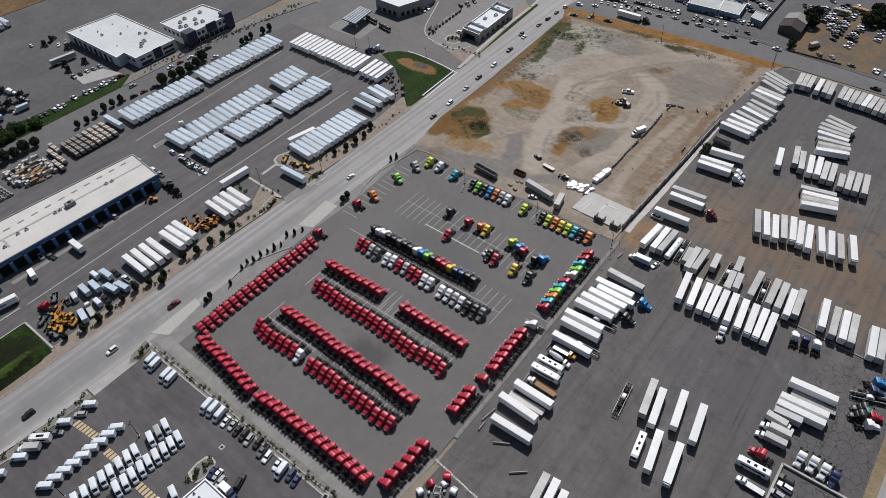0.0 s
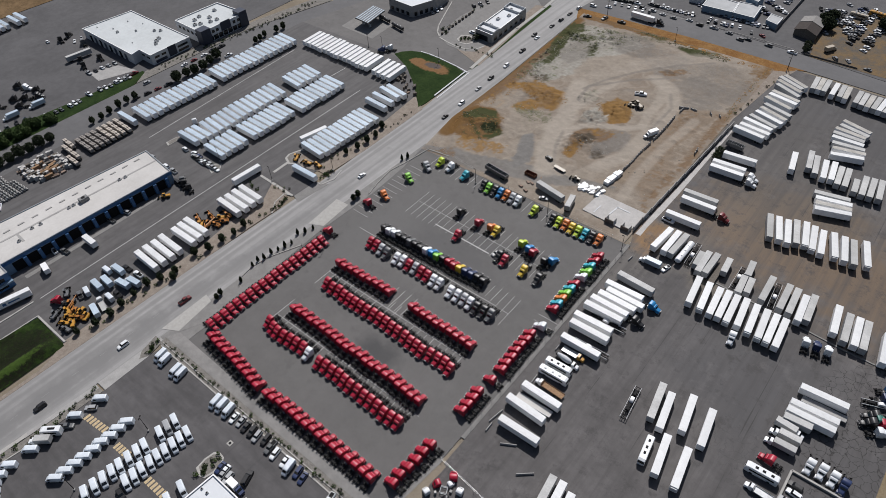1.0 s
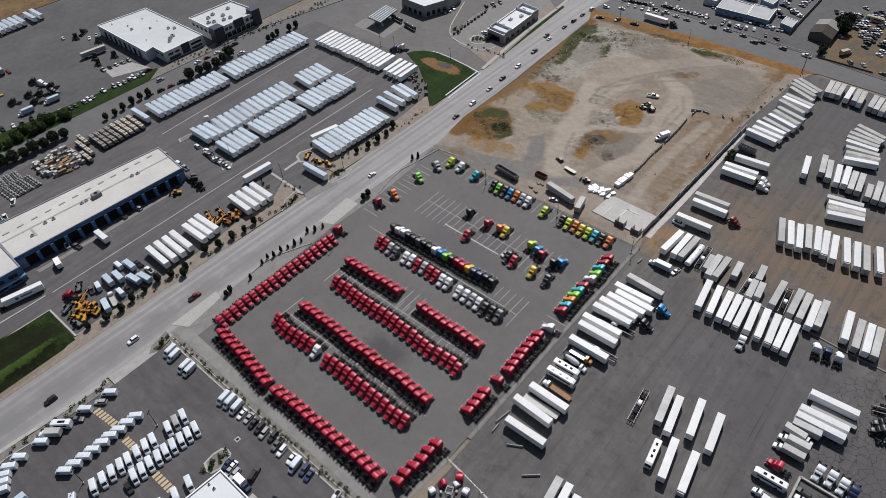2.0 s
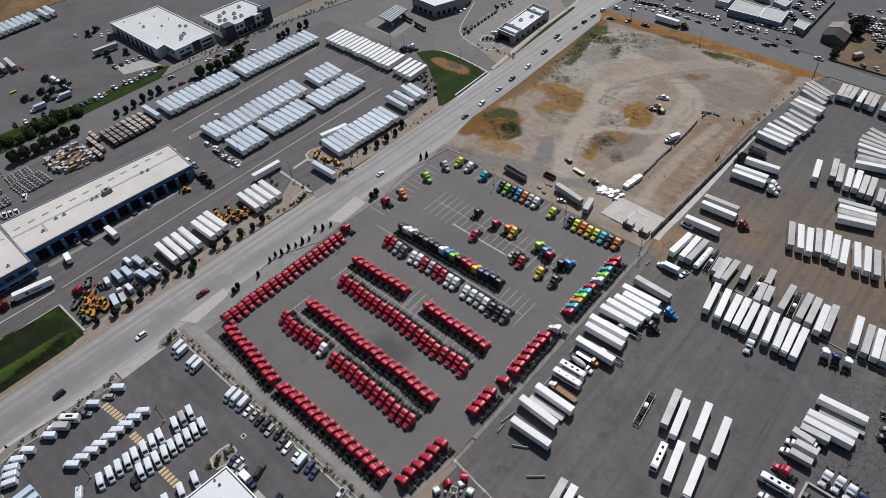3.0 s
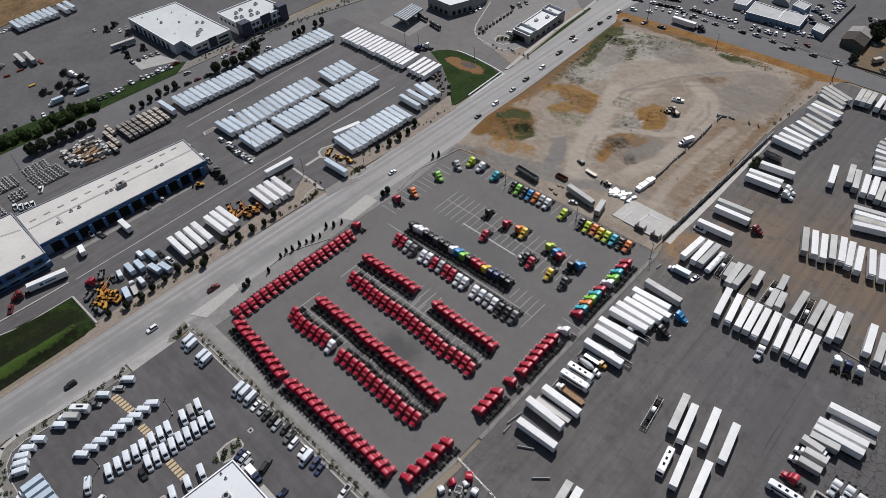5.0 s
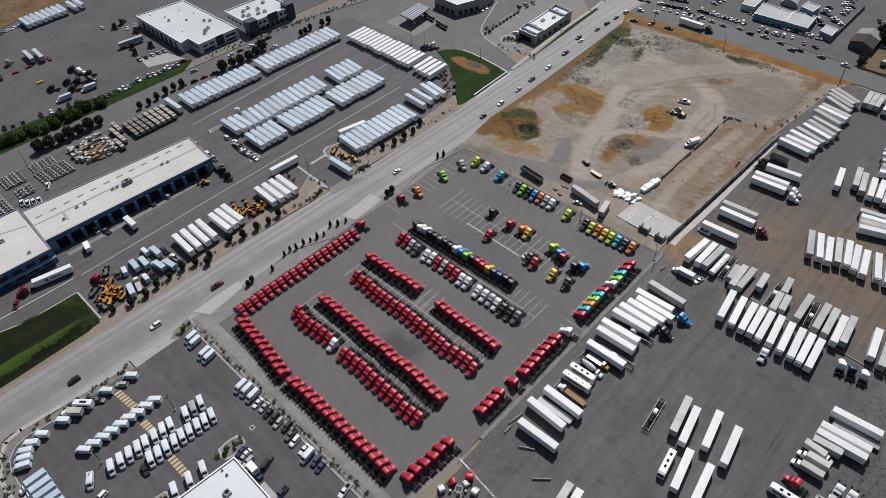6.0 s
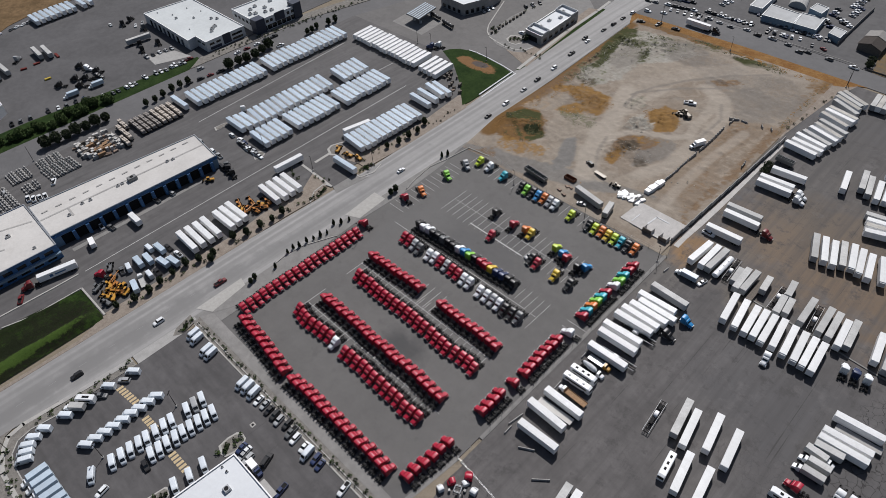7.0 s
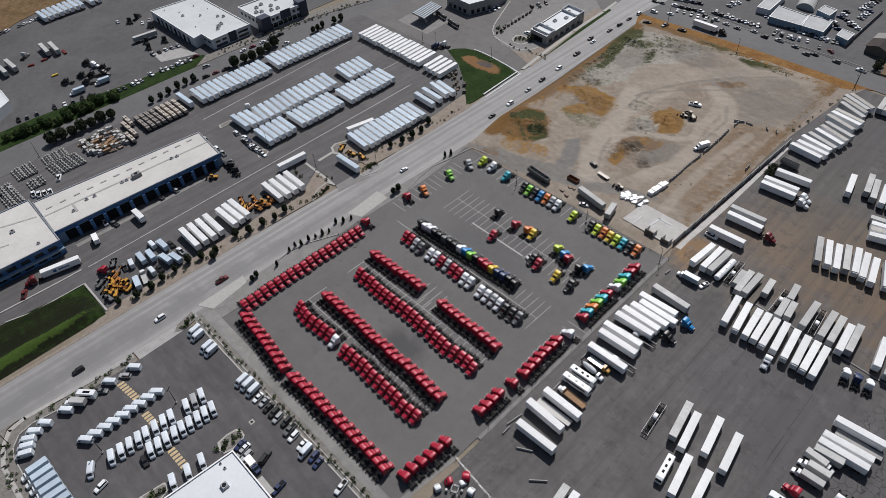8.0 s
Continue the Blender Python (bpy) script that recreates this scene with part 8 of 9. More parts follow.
put(("tank", "white"), lambda: tanker("white"), 21.3, 126.0, -1.4, 0.0, 1.2)
put(("flatbed", "steel"), lambda: flatbed("steel", 14.6, "concrete"), 91.3, 84.9, -88)
put(("boxt", "pale"), lambda: box_truck("white", "roofb", 6.8), 11.4, 112.6, 91)
put(("pickup", "white", "small"), lambda: car("pickup", "white"), 18.8, 114.0, 165, 0.0, 0.85)
for x, y, turn in ((85.6, 69.9, -94), (83.7, 66.4, 92), (83.5, 62.1, 92)):
    put(("boxt", "long"), lambda: box_truck("white", "roofg", 7.0), x, y, turn)
for x, y, c in ((94.3, 60.9, "white"), (98.0, 61.5, "white"), (101.6, 61.1, "white"), (104.8, 60.5, "navy")):
    put(("tractor", c), lambda: tractor(c), x, y, 178)
for x, y, c in ((93.2, 51.7, "black"), (93.7, 48.9, "white"), (92.4, 45.1, "silver"), (25.5, 400.5, "grey")):
    any_car(x, y, 85, "suv", c)
put(("skeletal",), skeletal, 107.0, 98.5, -70)
put(("tractor", "black"), lambda: tractor("black"), 105.1, 88.4, 120)
put(("tractor", "black"), lambda: tractor("black"), 105.1, 91.9, 120)
any_car(6.4, 142.0, -90, "pickup", "white")
put(("open", "short"), lambda: trailer("open", True, 8.6), 8.7, 211.4, 86)

# vacant lot: trucks and stacked goods
any_car(-61.8, 149.0, 70, "suv", "black")
put(("loader", "dull"), lambda: digger("loader", "tan"), -42.4, 143.0, 97, 0.1, 0.85)
put(("pickup", "white", "long"), lambda: car("pickup", "white"), -52.4, 229.2, -66, 0.1, 1.2)
put(("flatbed", "tan"), lambda: flatbed("paint_tan", 9.0, "paint_tan"), -52.8, 144.8, 82, 0.1, 0.75)
put(("loader", "dull"), lambda: None, -48.0, 217.2, 62, 0.3, 1.35)
put(("loader", "dull"), lambda: None, -51.4, 215.2, 110, 0.3, 0.9)
put(("boxt", "white"), lambda: box_truck("white"), -30.0, 196.6, 155)
any_car(-47.0, 121.4, -70, "sedan", "silver")


def skip_bin():
    """Open-topped steel waste container with ribbed sides."""
    t = root("waste_container", "open rusty steel waste container standing on grey soil", "container")
    for name, x0, x1, y0, y1, z0, z1 in (("floor_plate", -1.2, 1.2, -3.0, 3.0, 0.15, 0.25), ("side_wall", -1.25, -1.17, -3.0, 3.0, 0.15, 1.6), ("side_wall", 1.17, 1.25, -3.0, 3.0, 0.15, 1.6), ("end_wall", -1.17, 1.17, -3.0, -2.92, 0.25, 1.6), ("end_wall", -1.17, 1.17, 2.92, 3.0, 0.25, 1.6)):
        bm = bmesh.new()
        box(bm, x0, x1, y0, y1, z0, z1)
        part(name, bm, "rust", t)
    for s in (-1, 1):
        for k in range(6):
            bm = bmesh.new()
            box(bm, s * 1.30 - 0.05, s * 1.30 + 0.05, -2.8 + k * 1.1, -2.68 + k * 1.1, 0.0, 1.6)
            part("rib", bm, "rust", t)
    return t


def pallet():
    """Wooden pallet: boards over three bearers."""
    t = root("pallet", "weathered brown wooden pallet lying on grey soil", "pallet", "loose pallets by the trailer")
    for k in range(5):
        bm = bmesh.new()
        box(bm, -0.6, 0.6, -0.5 + k * 0.22, -0.36 + k * 0.22, 0.10, 0.13)
        part("board", bm, "timber", t)
    for x in (-0.55, 0.0, 0.55):
        bm = bmesh.new()
        box(bm, x - 0.05, x + 0.05, -0.5, 0.52, 0.0, 0.10)
        part("bearer", bm, "timber", t)
    return t


put(("skip",), skip_bin, -61.8, 132.6, 88, 0.1)
for x, y, turn, z in ((-59.8, 127.2, 10, 0.1), (-59.0, 128.6, 40, 0.1), (-57.6, 129.2, 70, 0.1), (-56.2, 134.2, 20, 0.1)):
    put(("pallet",), pallet, x, y, turn, z, 1.3)
any_car(-43.1, 78.3, 160, "suv", "silver")


def stack(kind, w, d, h, material, label, name):
    """A strapped stack of layered goods."""
    bm = bmesh.new()
    k = max(2, int(h / 0.45))
    rings = []
    for i in range(k):
        s = 1 - 0.05 * (i % 2)
        for zz, q in ((h * i / k, s), (h * (i + 0.85) / k, s), (h * (i + 0.86) / k, 0.85), (h * (i + 0.99) / k, 0.85)):
            rings.append([(-w / 2 * q, -d / 2 * q, zz), (w / 2 * q, -d / 2 * q, zz), (w / 2 * q, d / 2 * q, zz), (-w / 2 * q, d / 2 * q, zz)])
    loft(bm, rings[:-2])
    return thing(name, bm, material, label, name.replace("_", " "), kind)


WR = random.Random(11)
for i in range(24):
    x, y = along((-37.2, 139.5), (-29.0, 140.7), WR.random())
    x, y = x + WR.uniform(-2, 2), y + WR.uniform(-2.5, 2.5)
    put(("wrapped", i % 3), lambda: stack("wrapped bales by the shed", (2.0, 1.4, 2.6)[i % 3], 1.6, (1.1, 1.5, 1.0)[i % 3], "white", "white plastic-wrapped bale stack on soil", "wrapped_bale"), x, y, WR.uniform(0, 90), 0.1)
for i, (x, y, k) in enumerate(((-28.7, 148.9, 1.0), (-28.4, 151.5, 1.15), (-28.1, 154.1, 1.0), (-27.8, 156.7, 1.15), (-27.4, 159.2, 0.9))):
    put(("wrapped", "long"), lambda: stack("wrapped bales by the shed", 2.7, 2.4, 1.9, "white", "white plastic-wrapped goods stacked in a row on soil", "wrapped_bale"), x, y, -7, 0.1, k)
for a, b in (((-27.4, 160.2), (-27.3, 163.0)), ((-27.0, 168.2), (-27.0, 174.4)), ((-27.0, 183.7), (-26.9, 190.9)), ((-27.0, 193.9), (-26.8, 202.0)), ((-26.9, 209.5), (-27.4, 220.2)), ((-27.0, 225.1), (-26.9, 229.2)), ((-27.2, 175.4), (-27.1, 182.5)), ((-27.3, 163.5), (-27.0, 167.6)), ((-26.8, 202.6), (-26.9, 208.2)), ((-29.4, 229.2), (-24.5, 231.1)), ((-23.6, 231.2), (-20.1, 231.2)), ((-13.7, 233.7), (-12.1, 232.2)), ((-8.8, 234.3), (-7.4, 232.7)), ((-5.0, 194.7), (-5.4, 199.1))):
    L = math.dist(a, b)
    bm = bmesh.new()
    box(bm, -0.15, 0.15, -L / 2, L / 2, -0.2, 1.3)
    for y in np.arange(-L / 2, L / 2, 2.2):
        box(bm, -0.25, 0.25, y, y + 0.3, -0.2, 1.7)
    ob = thing("panel_wall", bm, "concrete", "broken row of grey concrete fence panels", "wall panel", "old fence panels")
    ob.matrix_basis = pose((a[0] + b[0]) / 2, (a[1] + b[1]) / 2, 0.1, 0, 0, heading(a, b))

# west goods yard: loaded flatbeds, timber and block stacks


def loaded(material, label, length=18.5):
    t = flatbed("frame", length, "greytimber")
    t.name = "loaded_flatbed"
    tagged(t, label, "trailer", "loaded flatbeds")
    bm = bmesh.new()
    rings = []
    for i in range(int(length / 2.5)):
        y, z = -length / 2 + 0.3 + i * 2.5, 2.9 + 0.35 * (i % 2)
        for yy, zz in ((y, 1.6), (y + 0.05, z), (y + 2.3, z), (y + 2.35, 1.6)):
            rings.append([(-0.95, yy, 1.42), (0.95, yy, 1.42), (0.95, yy, zz), (0.08, yy, zz), (0.0, yy, max(1.5, zz - 0.35)), (-0.08, yy, zz - 0.05), (-0.95, yy, zz - 0.05)])
    loft(bm, rings)
    part("load", bm, material, t, "strapped bundles of material")
    return t


for y in (22.2, 25.5, 28.8, 32.4):
    put(("loaded", "pale"), lambda: loaded("bundle", "flatbed trailer loaded with pale strapped bundles"), -270.2, y, 90 + rnd.uniform(-2, 2))
put(("loaded", "pale"), lambda: None, -270.2, 1.6, 90)
for y in (9.2, 12.3, 15.4, 18.6):
    put(("loaded", "dark"), lambda: loaded("greybundle", "flatbed trailer loaded with grey timber bundles"), -270.0, y, 90 + rnd.uniform(-2, 2))
for x, y in ((-278.0, 4.8), (-261.6, -1.8)):
    put(("loaded", "short"), lambda: loaded("bundle", "short flatbed trailer loaded with pale bundles", 10.5), x, y, 90)
WR = random.Random(5)
KINDS = (("timber", "timber", "brown timber boards stacked on bearers"), ("membrane", "crate", "tall pale layered crate in the goods yard"), ("concrete", "crate", "dusty grey wrapped crate in the goods yard"), ("brick", "pallet", "brown wooden stacked pallet in the goods yard"), ("greytimber", "pallet", "weathered grey stacked pallet in the goods yard"))
for x, y in ((-59.7, 127.1), (-57.7, 127.6), (-57.3, 121.4), (-61.0, 122.8)):
    put(("goods", 3), lambda: stack("goods in the west yard", 1.5, 2.6, 1.0, KINDS[3][0], KINDS[3][2], KINDS[3][1]), x, y, WR.uniform(0, 90), 0.1, 0.8)
for i in range(118):
    x, y = WR.uniform(-281.5, -258.5), WR.uniform(-23.5, -3.5)
    x += 0.35 * max(0.0, -y - 12) * (0 if x < -270 else -1)
    k = WR.choice((0, 0, 3, 3, 1, 4)) if -18 < y < -8 and x > -275 else WR.choice((1, 1, 2, 2, 2, 4, 3))
    put(("goods", k), lambda: stack("goods in the west yard", (1.3, 1.4, 1.7, 1.2, 1.5)[k], (4.2, 1.5, 1.8, 2.4, 2.4)[k], (2.3, 2.6, 2.0, 2.8, 2.2)[k], KINDS[k][0], KINDS[k][2], KINDS[k][1]), x, y, WR.uniform(-10, 10), -0.055 if x < -279 else 0.0)


for i in range(34):
    x, y = along((-183.1, 170.6), (-155.6, 152.2), WR.random())
    x, y = x + WR.uniform(-5, 3), y + WR.uniform(-3, 3)
    k = WR.choice((3, 4, 4, 4))
    put(("goods", k), lambda: stack("goods in the west yard", 1.5, 2.0, 1.4, KINDS[k][0], KINDS[k][2], KINDS[k][1]), x, y, WR.uniform(-40, 40), 0.08, WR.uniform(0.5, 0.85))
for i in range(10):
    x, y = along((-191.4, 221.0), (-194.0, 257.4), i / 9)
    put(("goods", 4), lambda: None, x, y, WR.uniform(-10, 10), 0.06, 0.7)


def block_row(length):
    """A long row of stacked grey concrete pieces."""
    bm = bmesh.new()
    k = int(length / 1.3)
    for i in range(k):
        x = -length / 2 + (i + 0.5) * 1.3
        tube(bm, (x, -0.9, 0.5), (x, 0.9, 0.5), 0.48, n=8)
        if i % 3:
            tube(bm, (x + 0.65, -0.85, 1.3), (x + 0.65, 0.85, 1.3), 0.4, n=8)
    return tagged(thing("concrete_pipe_row", bm, "stoneg", "row of stacked pale grey concrete pipes", "pipes", "pipe rows"), kind="stuff")


for (a, b), rows_, L in ((((-281.6, -37.0), (-274.2, -37.2)), 4, 14.0), (((-272.0, -36.0), (-261.2, -35.2)), 5, 18.0), (((-282.0, -54.5), (-272.2, -54.3)), 5, 10.5), (((-265.4, -53.3), (-259.6, -53.3)), 3, 8.5), (((-272.0, -67.2), (-253.0, -66.6)), 8, 9.5)):
    for i in range(rows_):
        x, y = along(a, b, i / max(1, rows_ - 1))
        put(("pipes", L), lambda: block_row(L), x, y, 90 + WR.uniform(-1, 1))

for x, y, turn in ((-254.3, -58.0, 80), (-252.0, -56.1, 75), (-250.6, -53.6, 85), (-249.7, -51.2, 80), (-258.1, -43.5, 60)):
    any_car(x, y, turn, "pickup", "white", True)

# scrap corner south of the tractor lot
for x, y, turn, k, size in ((6.0, -13.0, 35, "red", 1.15), (3.2, -18.2, 150, "red", 0.95), (6.8, -15.5, -20, "white", 0.8), (10.7, -15.6, 10, "white", 0.95), (2.0, -22.3, 70, "white", 0.9), (8.6, -20.6, 120, "black", 0.9)):
    put(("scrap", k), lambda: scrap_cab(k), x, y, turn, 0.0, size)
bm = bmesh.new()
for a, b in (((-1.1, -1.0), (1.1, -1.0)), ((1.1, -1.0), (1.1, 1.2)), ((1.1, 1.2), (-1.1, 1.2)), ((-1.1, 1.2), (-1.1, -1.0))):
    tube(bm, (*a, 0.15), (*b, 0.15), 0.12, n=6)
    tube(bm, (*a, 1.0), (*b, 1.0), 0.1, n=6)
    tube(bm, (*a, 0.1), (*a, 1.05), 0.1, n=6)
ob = thing("steel_cage", bm, "wallw", "white welded steel cage in the scrap corner", "cage")
ob.matrix_basis = pose(6.3, -18.6, 0.06, 0, 0, 25)
put(("goods", 2), lambda: None, 8.3, -17.4, 15, 0.0, 0.5)
put(("goods", 1), lambda: None, 4.6, -20.8, 60, 0.0, 0.5)
paved("ground_scrap_corner", [(-2.8, -35), (-0.6, -11.2), (1.6, -11.6), (1.2, -19.5), (4.0, -35)], "plain", "bare brown earth strip in the scrap corner", 0.06, "ground")

# ---- paint lines ----


def stripe(bm, a, b, w=0.12, z=0.012):
    d = Vector((b[0] - a[0], b[1] - a[1]))
    o = Vector((-d.y, d.x)).normalized() * w / 2
    slab(bm, [(a[0] - o.x, a[1] - o.y), (b[0] - o.x, b[1] - o.y), (b[0] + o.x, b[1] + o.y), (a[0] + o.x, a[1] + o.y)], -0.02, z)


def painted(name, rows, material, label, w=0.14, z=0.012):
    bm = bmesh.new()
    for a, b in rows:
        stripe(bm, a, b, w, z)
    structure(name, bm, material, label, "paint line")


painted("paint_stalls_north", [((-94.3 + i * 3.5, 75.6), (-94.3 + i * 3.5, 92.8)) for i in range(21)] + [((-94.4, 85.0), (-24, 83.4))], "line", "thin white stall lines on the lot", 0.15)
painted("paint_stalls_blocks", [((-77.2, 77.3), (-46.3, 76.7))], "line", "thick white line across the stalls", 0.55, 0.016)
painted("paint_stalls_middle", [((-32.8, 56.2), (-32.8, 62.9)), ((-29.6, 55.4), (-29.6, 63.4)), ((-26.3, 54.3), (-26.3, 63.0)), ((-23.0, 47.0), (-23.0, 63.2)), ((-19.8, 47.0), (-19.8, 62.9)), ((-23.5, 54.2), (-19.7, 54.2)), ((-49.0, 50.0), (-49.0, 60.0))], "line", "thin white stall lines on the lot", 0.15)
painted("paint_stalls_red", [((-95.0, 18), (-95.0, 35)), ((-95.0, -9), (-95.0, 6.4))] + [((-64.5 + i * 3.5, 27), (-64.5 + i * 3.5, 38)) for i in range(4)] + [((-95, 26.6), (-20, 26.6)), ((-95, -3.0), (-18, -3.0)), ((-104, 54.5), (-26, 54.5))] + [((-95 + 3.5 * i, 22.0), (-95 + 3.5 * i, 31.0)) for i in range(1, 22)] + [((-95 + 3.5 * i, -7.5), (-95 + 3.5 * i, 1.5)) for i in range(1, 22)], "line", "thin white stall lines on the lot", 0.2)
painted("paint_stalls_edges", [((-115.4, 61.8 + i * 3.45), (-106.0, 61.7 + i * 3.45)) for i in range(13)] + [((-10, 58 + i * 3.6), (-1.5, 58 + i * 3.6)) for i in range(2)] + [((-108 + i * 3.6, 108), (-108 + i * 3.6, 117)) for i in range(28)], "line", "thin white stall lines on the lot", 0.15)
painted("paint_yard_lines", [((-249.5, 36), (-257.8, 150)), ((-183.3, -60), (-187.6, 140)), ((-214.2, 120), (-213.4, 153))], "line", "long faded white yard lines", 0.35)
painted("paint_road_lines", [((-134.5, y), (-134.5, y + 3)) for y in range(-300, 280, 12)], "fadedline", "faded white lane lines", 0.12, 0.022)
for (a, b), k in ((((-113.1, -77.4), (-103.2, -76.1)), 7), (((-94.0, -76.8), (-86.3, -76.3)), 6), (((-74.0, -77.1), (-65.7, -76.8)), 6)):
    for i in range(k):
        x, y = along(a, b, i / (k - 1))
        bm = bmesh.new()
        box(bm, -0.55, 0.55, -1.35, 1.35, -0.02, 0.014)
        ob = structure("paint_crossing_bar", bm, "amberline", "amber painted walkway bar", "paint line")
        ob.location = (x, y, 0)
bm = bmesh.new()
box(bm, -0.9, 0.9, -0.9, 0.9, -0.1, 0.04)
ob = structure("pavement_manhole_collar", bm, "kerb", "square concrete collar of a drain", "drain")
ob.location = (-63.1, -51.4, 0)
bm = bmesh.new()
box(bm, -0.45, 0.45, -0.45, 0.45, -0.1, 0.06)
ob = structure("pavement_manhole", bm, "frame", "dark iron drain grate", "drain")
ob.location = (-63.1, -51.4, 0)


def island(name, pts, label):
    bm = bmesh.new()
    slab(bm, pts, -0.1, 0.16)
    structure(name, bm, "kerb", label, "traffic island")
    bm = bmesh.new()
    cx, cy = sum(p[0] for p in pts) / len(pts), sum(p[1] for p in pts) / len(pts)
    slab(bm, [(cx + (x - cx) * 0.8, cy + (y - cy) * 0.8) for x, y in pts], -0.05, 0.2)
    structure(name + "_bed", bm, "bark", "gravel bed inside the island", "planting bed")


island("kerb_island_depot", [(-64.8, -64.4), (-61.5, -65.5), (-59.4, -64.9), (-58.5, -61.9), (-59.0, -57.6), (-60.4, -56.0), (-63.3, -55.7), (-64.7, -57.0), (-65.3, -60.4)], "kerbed planting island in the van lot")
island("kerb_island_depot_west", [(-66.2, -93.0), (-65.0, -84.6), (-63.6, -83.8), (-61.6, -84.6), (-60.2, -88.0), (-61.0, -93.0)], "kerbed planting bed beside the van depot")
island("kerb_island_yard", [(-198.5, 38.9), (-194.4, 37.3), (-194.1, 42.8), (-196.4, 45.5), (-199.6, 43.3)], "small kerbed island in the trailer yard")
island("kerb_island_yard_west", [(-237.6, 38.9), (-234.0, 37.8), (-234.0, 44.4), (-234.5, 49.2), (-237.2, 45.3)], "small kerbed island in the trailer yard")
island("kerb_island_shop", [(-179.3, 221.3), (-174.5, 218.3), (-169.6, 219.2), (-167.5, 223.5), (-170.4, 229.0), (-175.7, 229.8), (-180.4, 227.3)], "kerbed planting island before the shop")
island("kerb_island_gate", [(-173.0, 68.6), (-167.5, 66.2), (-165.3, 68.2), (-167.8, 76.0), (-166.1, 84.3), (-172.1, 78.2), (-174.3, 72.2)], "kerbed planting island at the yard gate")

# ---- trees and shrubs ----


def foliage(bm, r, n, centre, spread, leaf, seed, cone=False):
    """Many small leaf cards in clumps."""
    q = random.Random(seed)
    for _ in range(n):
        while True:
            p = Vector((q.uniform(-1, 1), q.uniform(-1, 1), q.uniform(-1, 1)))
            if p.length < 1:
                break
        p = p.normalized() * (p.length ** 0.5)
        if cone:
            k = 1 - (p.z + 1) / 2 * 0.85
            p.x, p.y = p.x * k, p.y * k
        lump = 1 + 0.35 * noise.noise(p * 2.3 + Vector((seed, 0, 0)))
        c = Vector(centre) + Vector((p.x * spread[0], p.y * spread[1], p.z * spread[2])) * lump
        u = Vector((q.uniform(-1, 1), q.uniform(-1, 1), q.uniform(-1, 1))).normalized()
        v = u.orthogonal().normalized()
        w = u.cross(v)
        s = leaf * q.uniform(0.6, 1.3)
        bm.faces.new([bm.verts.new(c + v * s), bm.verts.new(c + w * s * 0.6), bm.verts.new(c - v * s), bm.verts.new(c - w * s * 0.6)])


def tree(high, wide, seed, cone=False, leaf="leaf", label="small dark green street tree"):
    t = root("tree", label, "tree", "street trees")
    bm = bmesh.new()
    tube(bm, (0, 0, -0.1), (0, 0, high * 0.55), 0.05 * high ** 0.6, 0.03 * high ** 0.5, n=7)
    q = random.Random(seed)
    for i in range(7):
        a = i * 2.4 + q.random()
        z = high * (0.3 + 0.05 * i)
        tube(bm, (0, 0, z), (math.cos(a) * wide * 0.35, math.sin(a) * wide * 0.35, z + high * 0.16), 0.025 * high ** 0.5, 0.01, n=5)
    part("trunk", bm, "trunk", t)
    bm = bmesh.new()
    foliage(bm, 1, int(150 * high * max(1.0, (wide / 4.5) ** 1.6)), (0, 0, high * (0.55 if not cone else 0.5)), (wide / 2, wide / 2, high * 0.44), 0.07 * high ** 0.6 + 0.2, seed, cone)
    part("crown", bm, leaf, t)
    return t


TR = random.Random(21)


def plant(pts, high, wide, cone=False, leaf="leaf", label="small dark green street tree", jitter=0.15):
    for x, y in pts:
        k = TR.randrange(3)
        put(("tree", high, cone, leaf, k), lambda: tree(high, wide, k + 1, cone, leaf, label), x, y, TR.uniform(0, 360), 0.0, 1 + TR.uniform(-jitter, jitter))


plant([(-288.8, 24.5), (-288.7, 30.3), (-290.3, 36.3), (-291.5, 43.0), (-291.9, 48.6), (-291.8, 54.0), (-286.4, 141.4), (-286.7, 145.4), (-288.3, 150.5), (-286.6, 159.5), (-286.4, 165.2)], 4.6, 3.0, False, "leafd", "narrow dark roadside tree")
plant([(-292.4, -33.1), (-292.0, -27.4), (-291.2, -21.9), (-291.8, -16.3), (-291.1, -10.7), (-291.8, -4.8), (-291.6, 0.9), (-287.7, 81.0), (-287.9, 88.2), (-286.5, 93.3), (-286.6, 99.8), (-288.9, 106.6), (-290.7, 113.1)], 6.5, 5.5, False, "leafd", "round dark green roadside tree")
plant([(-315.0, -50.0), (-314.0, -44.5), (-313.4, -39.8), (-312.6, -34.8), (-315.5, -30.0), (-311.8, -27.7), (-312.7, -17.0), (-315.0, -11.4), (-312.9, -5.3), (-315.8, 0.6), (-312.6, 3.9), (-311.8, 10.1), (-309.2, -16.5), (-309.5, -8.6), (-309.9, -3.4), (-309.1, -23.0), (-308.8, 11.6)], 5.0, 5.2, False, "leaf", "spreading green tree on the lawn strip")
plant([(-148.3, 22.3), (-147.6, 16.1), (-148.2, 9.8), (-148.6, 2.5), (-151.1, -3.2), (-148.6, -15.1), (-150.0, -21.6), (-146.0, -17.8), (-152.0, -27.0), (-151.4, -33.8), (-150.5, -40.2), (-149.3, -45.9), (-151.9, -59.7), (-149.6, -52.5), (-149.6, 90.8), (-147.8, 97.5), (-147.5, 104.5), (-147.6, 111.2), (-150.2, 119.0)], 4.2, 2.5, False, "leafd", "dark street tree on the gravel strip")
